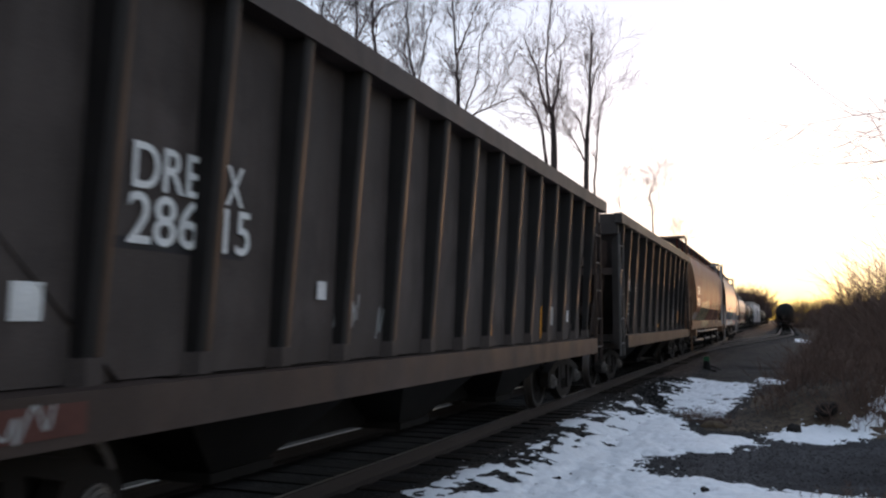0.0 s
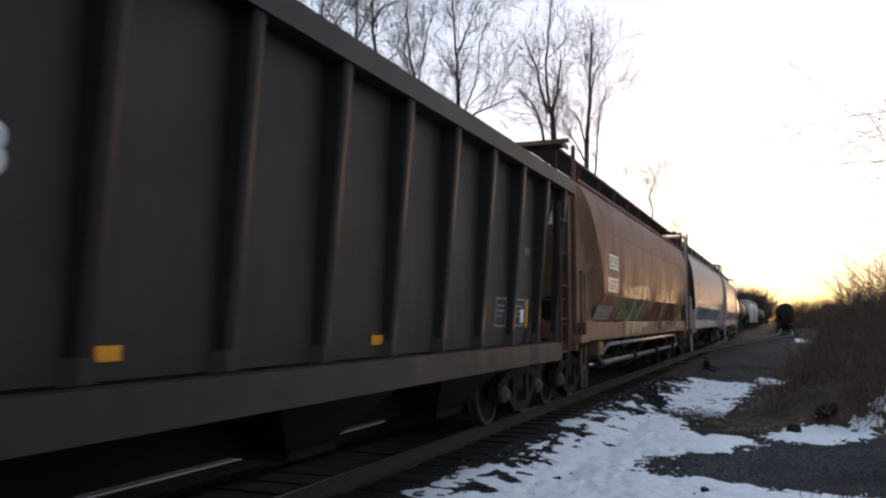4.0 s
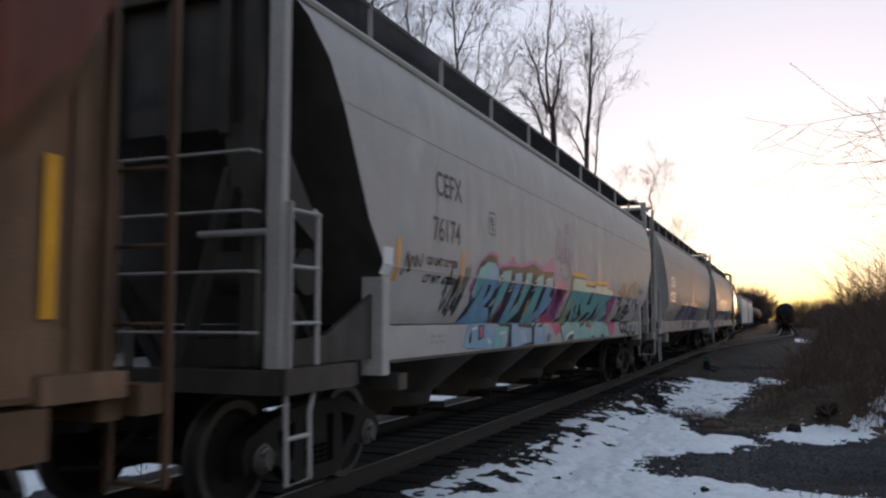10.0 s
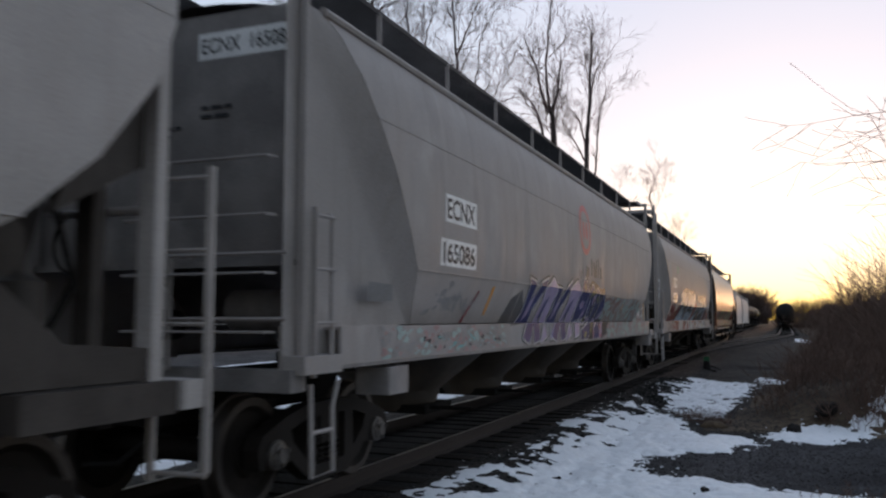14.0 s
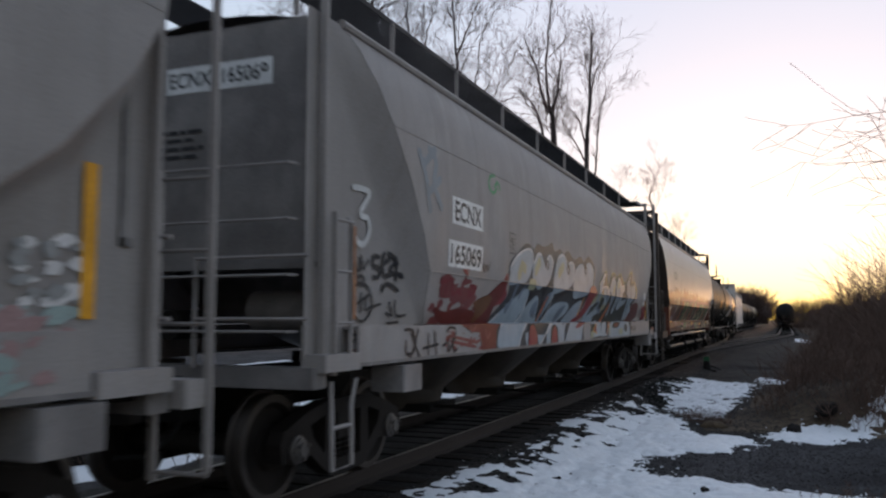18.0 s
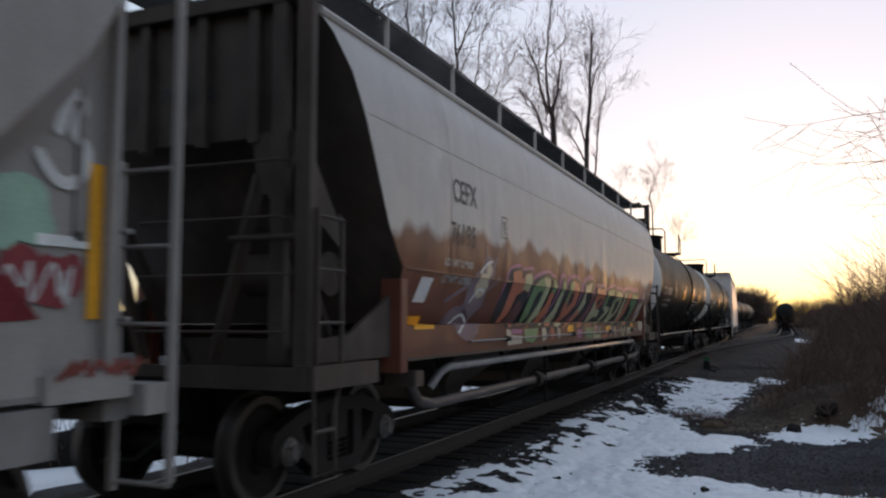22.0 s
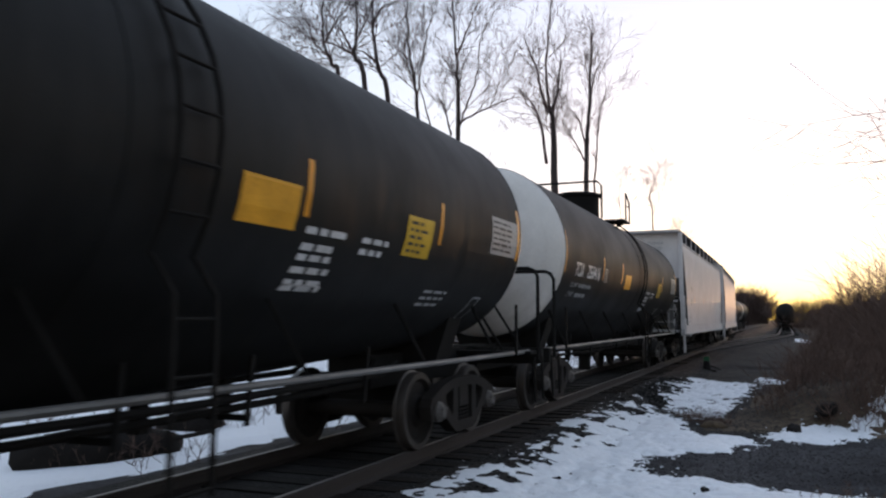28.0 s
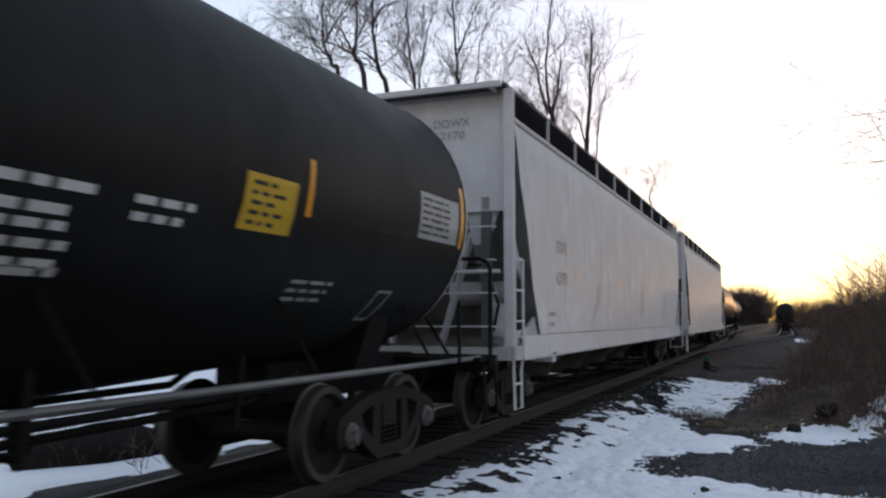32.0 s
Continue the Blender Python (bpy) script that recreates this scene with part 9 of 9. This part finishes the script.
for car, half in ((I, 7.725), (H, 7.65)):
    for a, b, c, d in ((-0.45, 0.62, 2.80, 2.99), (0.12, 0.8, 2.55, 2.74)):
        n = 8
        head_mark(car, half, [[(a + (b - a) * k / n, c), (a + (b - a) * (k + 1) / n, c), (a + (b - a) * (k + 1) / n, d), (a + (b - a) * k / n, d)] for k in range(n)], WHITE_INK, "head_sticker", "white rectangular sticker")
    for k in range(2):
        head_mark(car, half, [[(-0.5 + 0.22 * q, 3.11 - 0.08 * k), (-0.34 + 0.22 * q, 3.11 - 0.08 * k), (-0.34 + 0.22 * q, 3.15 - 0.08 * k), (-0.5 + 0.22 * q, 3.15 - 0.08 * k)] for q in range(3)], PATCH, "small_print")["kind"] = "stuff"
head_word(I, 7.725, "TCIX", -0.65, 3.22, 0.35, 0.13, PATCH)
head_word(I, 7.725, "256416", -0.18, 3.22, 0.58, 0.13, PATCH)

# white hopper
lettering("reporting_mark", J, "DOWX", -7.3, 2.6, 0.2, SQUARE, PATCH, 0.7)
lettering("reporting_mark", J, "62170", -7.3, 2.1, 0.2, SQUARE, PATCH, 0.7)
bars("small_print", J, -7.7, 1.6, 0.5, 2, 0.16, 0.06, SQUARE, PATCH, 4)
end_sign(J, "DOWX", 0.33, 0.88, 4.26, 4.38, -9.6 + 0.335, None, GREY_INK)
end_sign(J, "62170", 0.33, 0.8, 4.08, 4.2, -9.6 + 0.335, None, GREY_INK)
for k, y in enumerate((-4.4, 1.0, 5.2)):
    scribble(J, y, y + 0.5, 1.5, 2.3, SQUARE, P_WHITE_END, 120 + k, 0.05, 2)
reflectors(J, (-6.0, -2.0, 3.0), 2.2, 2.45, SQUARE, AMBER)


# ------------------------------------------------------------------ bare trees and brush
BARK = surface("bark", (0.06, 0.045, 0.042), 0.9, fine=20.0, bump=0.6, stretch=(1, 1, 0.25))
TWIG = surface("bare_twigs", (0.095, 0.066, 0.06), 0.9)
BRUSH = surface("dead_brush", (0.115, 0.075, 0.06), 0.95)


def bare_tree(x, y, girth, limbs, seed, twigs=3, dense=1.0):
    """A leafless tree: trunk and main limbs given as (across, height), then branches and fine twigs."""
    rnd = random.Random(seed)
    trunk, crown = Shape(), Shape()

    def grow(p, d, length, r, depth):
        n = 4 if depth < 2 else 3
        pts, rs, q, v = [p], [r], p.copy(), d.copy()
        for k in range(n):
            v = (v + Vector((rnd.gauss(0, 0.16), rnd.gauss(0, 0.16), rnd.gauss(0.05, 0.08)))).normalized()
            q = q + v * length / n
            pts.append(q.copy())
            rs.append(max(r * (1 - 0.7 * (k + 1) / n), 0.006))
        crown.tube(pts, rs, 4 if depth < 1 else 3, ends=False)
        if depth >= twigs:
            return
        for k in range(5):
            f = rnd.uniform(0.2, 1.0)
            i = min(int(f * n), n - 1)
            c = pts[i].lerp(pts[i + 1], f * n - i)
            base = (pts[i + 1] - pts[i]).normalized()
            a = rnd.uniform(0, math.tau)
            side = base.cross(Vector((math.cos(a), math.sin(a), 0.2))).normalized()
            ang = rnd.uniform(0.35, 0.95)
            grow(c, (base * math.cos(ang) + side * math.sin(ang)).normalized(), length * rnd.uniform(0.4, 0.65), max(rs[i] * 0.6, 0.007), depth + 1)
    tree = thing("tree", "tall leafless tree with bare spreading branches", "tree", "bare trees beyond the track")
    tree.matrix_basis = pose(x, y, -0.58)
    for j, limb in enumerate(limbs):
        away = rnd.uniform(-0.12, 0.12) if j else 0
        ctrl = [(q[0], q[1]) for q in limb]
        path = [Vector((u + rnd.gauss(0, 0.03), (v - ctrl[0][1]) * away, v)) for u, v in curve_pts(ctrl, 5)]
        r0 = girth * 0.8 if j == 0 else girth * 0.3
        rs = [r0 * (1 - (0.8 if j == 0 else 0.85) * k / (len(path) - 1)) for k in range(len(path))]
        (trunk if j == 0 else crown).tube(path, rs, 8 if j == 0 else 6, ends=True)
        total = path[-1].z - path[0].z
        for k in range(int((11 if j == 0 else 11) * dense)):
            i = int(rnd.uniform(0.45 if j == 0 else 0.2, 0.98) * (len(path) - 1))
            if path[i].z < 4.5:
                continue
            base = (path[i + 1] - path[i]).normalized() if i + 1 < len(path) else Vector((0, 0, 1))
            a = rnd.uniform(0, math.tau)
            side = base.cross(Vector((math.cos(a), math.sin(a), 0.2))).normalized()
            ang = rnd.uniform(0.4, 1.1)
            grow(path[i], (base * math.cos(ang) + side * math.sin(ang) + Vector((0, 0, 0.15))).normalized(), rnd.uniform(1.4, 3.2), max(min(rs[i] * 0.4, 0.03), 0.011), 1)
    part("trunk", trunk, BARK, tree)
    part("crown", crown, TWIG, tree)
    return tree


# the trees near the line: across, along, girth, then trunk and limbs as (across, height)
bare_tree(-13.1, 50, 0.38, [[(0.0, 0.0), (0.1, 11.4), (-0.0, 14.6), (-0.2, 15.5)], [(-0.2, 15.0), (-0.7, 16.5), (-1.0, 18.0), (-1.5, 19.3), (-1.9, 20.3)], [(-0.2, 15.3), (-0.3, 16.8), (-0.3, 19.0), (0.0, 22.2), (0.1, 24.1)], [(0.0, 15.0), (0.3, 16.2), (0.5, 17.8), (0.5, 18.9)], [(-0.4, 11.8), (-0.8, 14.5), (-1.5, 16.0), (-2.4, 17.0)]], 40)
bare_tree(-12.4, 56, 0.27, [[(0.0, 0.0), (0.1, 10.8), (0.2, 14.3), (0.4, 17.0), (0.5, 19.8), (0.6, 22.0)], [(0.2, 13.5), (-0.3, 15.7), (-0.9, 16.6)], [(0.1, 12.9), (-0.8, 14.6), (-1.7, 16.2)], [(0.4, 17.0), (0.7, 18.6), (1.3, 19.7)], [(0.6, 10.3), (0.8, 13.8), (1.1, 16.6), (2.0, 18.1)]], 41)
bare_tree(-14.3, 100, 0.13, [[(0.0, 0.0), (0.2, 13.8), (-0.2, 16.5), (0.5, 18.4), (0.1, 19.8)], [(0.2, 14.4), (1.1, 16.4), (1.7, 17.7)], [(-3.6, 13.2), (-3.6, 17.3), (-2.9, 19.4)], [(2.9, 10.3), (3.2, 11.6)]], 42)
bare_tree(-17.2, 31, 0.17, [[(0.0, 0.0), (-0.3, 11.7), (-0.7, 13.2), (-1.2, 14.6), (-1.1, 17.1)], [(-0.7, 13.4), (-1.6, 14.3), (-2.1, 15.4), (-3.3, 15.6), (-4.0, 15.6)], [(-0.5, 12.7), (-1.5, 12.9), (-2.3, 12.9), (-3.3, 13.2)], [(-1.1, 14.2), (-0.4, 15.2), (0.7, 16.3)]], 43)
bare_tree(-16.9, 33, 0.2, [[(0.0, 0.0), (-0.4, 12.2), (-1.0, 14.1), (-0.9, 15.1), (-1.0, 17.8)], [(-1.0, 14.3), (-1.9, 15.7), (-2.8, 17.0), (-3.1, 17.9)], [(-0.9, 14.9), (-0.4, 15.6), (0.0, 16.6)], [(-1.0, 14.2), (-2.2, 14.9), (-3.1, 15.2)]], 44)
bare_tree(-16.6, 35, 0.2, [[(0.0, 0.0), (-0.5, 12.0), (-1.1, 14.1), (-1.4, 16.3), (-1.3, 18.6)], [(-1.4, 16.2), (-2.0, 17.2), (-2.7, 18.3)], [(-1.4, 16.2), (-0.8, 17.1), (0.1, 17.3)], [(-1.2, 14.4), (-2.0, 15.1), (-2.9, 15.2)]], 45)
bare_tree(-16.8, 38, 0.16, [[(0.0, 0.0), (-0.1, 11.8), (-0.3, 14.0), (-0.7, 16.4), (-0.8, 19.4)], [(-0.2, 13.1), (0.2, 15.2), (0.7, 16.9), (1.1, 18.3)], [(0.7, 11.3), (0.1, 13.7), (-0.3, 15.5)], [(-0.3, 14.3), (-1.0, 15.6), (-1.4, 16.8)]], 46)
bare_tree(-16.2, 42, 0.22, [[(0.0, 0.0), (-0.1, 12.3), (-0.1, 14.7), (-0.2, 16.9), (-0.5, 21.2)], [(-0.1, 12.5), (0.5, 14.0), (1.1, 15.5), (1.2, 17.1), (1.9, 18.6)], [(-0.2, 16.6), (0.4, 17.8), (1.2, 19.6)], [(0.0, 12.9), (1.2, 13.4), (2.5, 13.8), (3.4, 14.0)], [(-0.5, 12.2), (-0.8, 13.5), (-1.3, 14.5)]], 47)
bare_tree(5.3, 25, 0.12, [[(0.0, 0.0), (0.1, 5.0), (0.3, 9.5)], [(0.0, 3.2), (-1.2, 5.4), (-2.3, 6.4), (-3.3, 6.3)], [(0.1, 4.2), (-1.4, 6.9), (-2.7, 7.9)]], 61, 2, 0.6)
rt = random.Random(8)
for k in range(16):
    y = rt.uniform(52, 95)
    hgt = rt.uniform(11, 16) * (1 if k % 3 else 0.8)
    w = rt.uniform(-0.8, 0.8)
    limbs = [[(0, 0), (w * 0.3, hgt * 0.4), (w, hgt)], [(w * 0.3, hgt * 0.4), (w * 0.3 + 1.2, hgt * 0.65), (w + 1.8, hgt * 0.9)], [(w * 0.25, hgt * 0.35), (w * 0.3 - 1.2, hgt * 0.6), (w - 2.0, hgt * 0.85)]]
    bare_tree(-rt.uniform(0.2, 0.62) * y - 4, y, 0.14, limbs, 90 + k, 3, 0.7)


def brush_patch(name, label, spots, material, group="", thick=1.0):
    """Thickets of thin bent stems; spots are (x, y, spread, height, stems)."""
    s, rnd = Shape(), random.Random(len(spots) * 7 + len(name))
    for x, y, w, hgt, n in spots:
        for k in range(n):
            a, r = rnd.uniform(0, math.tau), w * math.sqrt(rnd.random())
            px, py = x + r * math.cos(a), y + r * math.sin(a)
            p = Vector((px, py, ground_z(px, py) - 0.02))
            d = Vector((rnd.gauss(0, 0.28), rnd.gauss(0, 0.28), 1)).normalized()
            L = hgt * rnd.uniform(0.5, 1.1)
            pts = [p]
            for j in range(3):
                d = (d + Vector((rnd.gauss(0, 0.3), rnd.gauss(0, 0.3), -0.1))).normalized()
                pts.append(pts[-1] + d * L / 3)
            rad = (0.004 + hgt * 0.0022) * thick
            s.tube(pts, [rad, rad * 0.8, rad * 0.55, rad * 0.3], 3, ends=False)
            for j in range(5):
                i = rnd.choice((1, 2))
                e = (d + Vector((rnd.gauss(0, 0.6), rnd.gauss(0, 0.6), rnd.gauss(0.2, 0.3)))).normalized()
                m = pts[i] + e * L * 0.22
                s.tube([pts[i], m, m + (e + Vector((rnd.gauss(0, 0.3), rnd.gauss(0, 0.3), 0.1))) * L * 0.14], [rad * 0.6, rad * 0.4, rad * 0.2], 3, ends=False)
    return thing(name, label, "brush", group, "stuff", s, material, 0)


rb = random.Random(5)
spots = []
for k in range(150):
    y = 16.3 + 0.34 * k
    spots.append((bank_edge(y) + 1.0 + rb.random() ** 1.3 * (2.2 + 0.06 * (y - 16)), y, 0.55, 0.45 + rb.random() * 0.65, 48))
brush_patch("roadside_brush", "tangled brown leafless brush on the bank", spots, BRUSH)
spots = [(2.2, 19, 0.7, 1.0, 70), (2.6, 22, 0.9, 1.3, 100), (3.3, 24, 1.0, 2.4, 90), (4.0, 25, 1.1, 3.4, 80), (2.7, 27, 1.0, 1.4, 90), (3.6, 28, 1.1, 2.6, 90), (4.8, 26, 1.2, 4.4, 60), (2.7, 33, 1.2, 1.7, 90), (3.4, 35, 1.1, 3.4, 70), (4.6, 36, 1.4, 4.8, 80), (2.9, 44, 1.6, 2.2, 110), (4.6, 46, 1.8, 4.4, 90), (4.2, 55, 2.2, 3.2, 120), (5.4, 57, 2.2, 5.2, 90), (4.6, 70, 2.6, 3.6, 130), (5, 90, 3.4, 4.2, 150), (6, 120, 5, 5, 170)]
brush_patch("tall_shrubs", "tall leafless shrubs catching the low light", spots, BRUSH)
spots = [(-1.5, 16.6, 0.35, 0.3, 60), (-1.2, 16.2, 0.3, 0.25, 50), (-1.8, 17.4, 0.3, 0.25, 40), (1.2, 9.2, 0.8, 0.35, 60), (0.6, 9.6, 0.6, 0.25, 30), (1.8, 10.2, 0.6, 0.4, 60)]
brush_patch("ditch_weeds", "short dry weeds in the ditch and snow", spots, BRUSH)
spots = [(-7.5 - rb.random() * 6, 8 + k * 1.2, 0.7, 0.5 + rb.random() * 0.8, 14) for k in range(45)] + [(-9.6, 9.9, 0.9, 0.5, 120), (-10.9, 13.6, 0.7, 0.5, 80)]
brush_patch("trackside_weeds", "dry weeds standing in the snow beyond the track", spots, BRUSH)
spots = [(x, 300 + 25 * rb.random(), 4, z, 420) for x, z in ((-20, 10), (-17, 13), (-14, 14.5), (-11.5, 13.5), (-9.5, 10))]
brush_patch("far_thicket", "distant dark thicket of bare trees", spots, TWIG, thick=3.0)
spots = [(5 + 8 * k, 170 + 40 * rb.random(), 7, 6.5 + rb.random() * 2.5 + 0.15 * k, 420) for k in range(16)]
brush_patch("far_treeline", "distant row of bare trees along the horizon", spots, TWIG, thick=2.5)
spots = [(-60 - 14 * k, 330 + 60 * rb.random(), 10, 11 + rb.random() * 4, 300) for k in range(12)]
brush_patch("far_wood", "distant bare wood beyond the snow field", spots, TWIG, thick=3.0)


# ------------------------------------------------------------------ small things by the track
stand = thing("switch_stand", "low dark switch stand with a green target", "switch stand")
stand.matrix_basis = pose(-2.75, 32.5, -0.42)
part("base_plate", Shape().box(-0.35, 0.35, -0.2, 0.2, 0.0, 0.10, 0.02), TIE, stand)
part("stand_body", Shape().lathe([(0.1, 0.16), (0.3, 0.12), (0.42, 0.10), (0.45, 0.0)], (0, 0, 0), "z", 14), STEEL, stand)
part("mast", Shape().tube([(0, 0, 0.4), (0, 0, 0.6)], 0.02, 8), STEEL, stand)
part("target_plate", Shape().prism([(-0.1, 0.42), (0.1, 0.42), (0.1, 0.58), (-0.1, 0.58)], -0.03, -0.022, "y"), spray("green_target_paint", (0.03, 0.12, 0.06)), stand, "small green target")
part("throw_lever", Shape().tube([(0.1, 0, 0.25), (0.35, -0.15, 0.2), (0.5, -0.2, 0.12)], 0.02, 6), STEEL, stand)


def lump(name, label, category, x, y, a, b, c, seed, mat):
    rnd = random.Random(seed)
    bm = bmesh.new()
    bmesh.ops.create_icosphere(bm, subdivisions=3, radius=1)
    for v in bm.verts:
        k = 1 + 0.25 * noise.noise(v.co * 1.6 + Vector((seed, 0, 0))) + 0.12 * noise.noise(v.co * 4)
        v.co = Vector((v.co.x * a * k, v.co.y * b * k, max(v.co.z, -0.4) * c * k))
    me = bpy.data.meshes.new(name)
    bm.to_mesh(me)
    bm.free()
    me.materials.append(mat)
    me.shade_smooth()
    ob = tagged(new(name, me), label, category)
    ob.matrix_basis = pose(x, y, ground_z(x, y) + 0.2 * c, 0, 0, seed * 37)
    return ob


lump("log", "dark rotting log at the foot of the bank", "log", 0.65, 16.6, 0.45, 0.16, 0.16, 2, TIE)
lump("rock", "dark rock in the snow beside the gravel", "rock", 0.08, 15.5, 0.14, 0.12, 0.13, 3, STEEL)
lump("rock", "snow-dusted rock in the ditch", "rock", -1.25, 15.9, 0.22, 0.18, 0.10, 5, EARTH)
lump("rock", "small dark rock lying on the snow", "rock", -0.9, 9.9, 0.07, 0.06, 0.05, 7, STEEL)
lump("rock", "small dark rock lying on the snow", "rock", -3.7, 9.0, 0.06, 0.05, 0.05, 8, STEEL)
lump("earth_mound", "heap of dark brown branches in the snow", "earth mound", -9.6, 9.9, 1.15, 0.75, 0.48, 11, TIE)
lump("earth_mound", "heap of dark brown branches in the snow", "earth mound", -10.9, 13.6, 0.7, 0.6, 0.35, 12, TIE)
lump("earth_mound", "low dark heap of earth and branches", "earth mound", -9.0, 16.5, 0.8, 0.5, 0.25, 14, EARTH)


# ------------------------------------------------------------------ what moves
def run(t):
    """Metres that the train has come by t seconds; it gains a little speed."""
    return 4.68 * t + 0.00925 * max(0.0, t - 9) ** 2


def motions():
    """Key the cars along the track and their wheels."""
    for car, mid, reach in TRAIN:
        rows = []
        for k in range(33):
            y = mid - run(k)
            ya, yb = y - reach, y + reach
            xa, xb = main_x(ya), main_x(yb)
            rows.append((float(k), pose((xa + xb) / 2, y, 0, 0, 0, -math.degrees(math.atan2(xb - xa, yb - ya)))))
        walk(car, rows)
    for wheel, e in SPINNING:
        walk(wheel, [(k * 4 / 30, pose(0, e, 0.457, math.degrees(run(k * 4 / 30) / 0.457))) for k in range(241)])


motions()
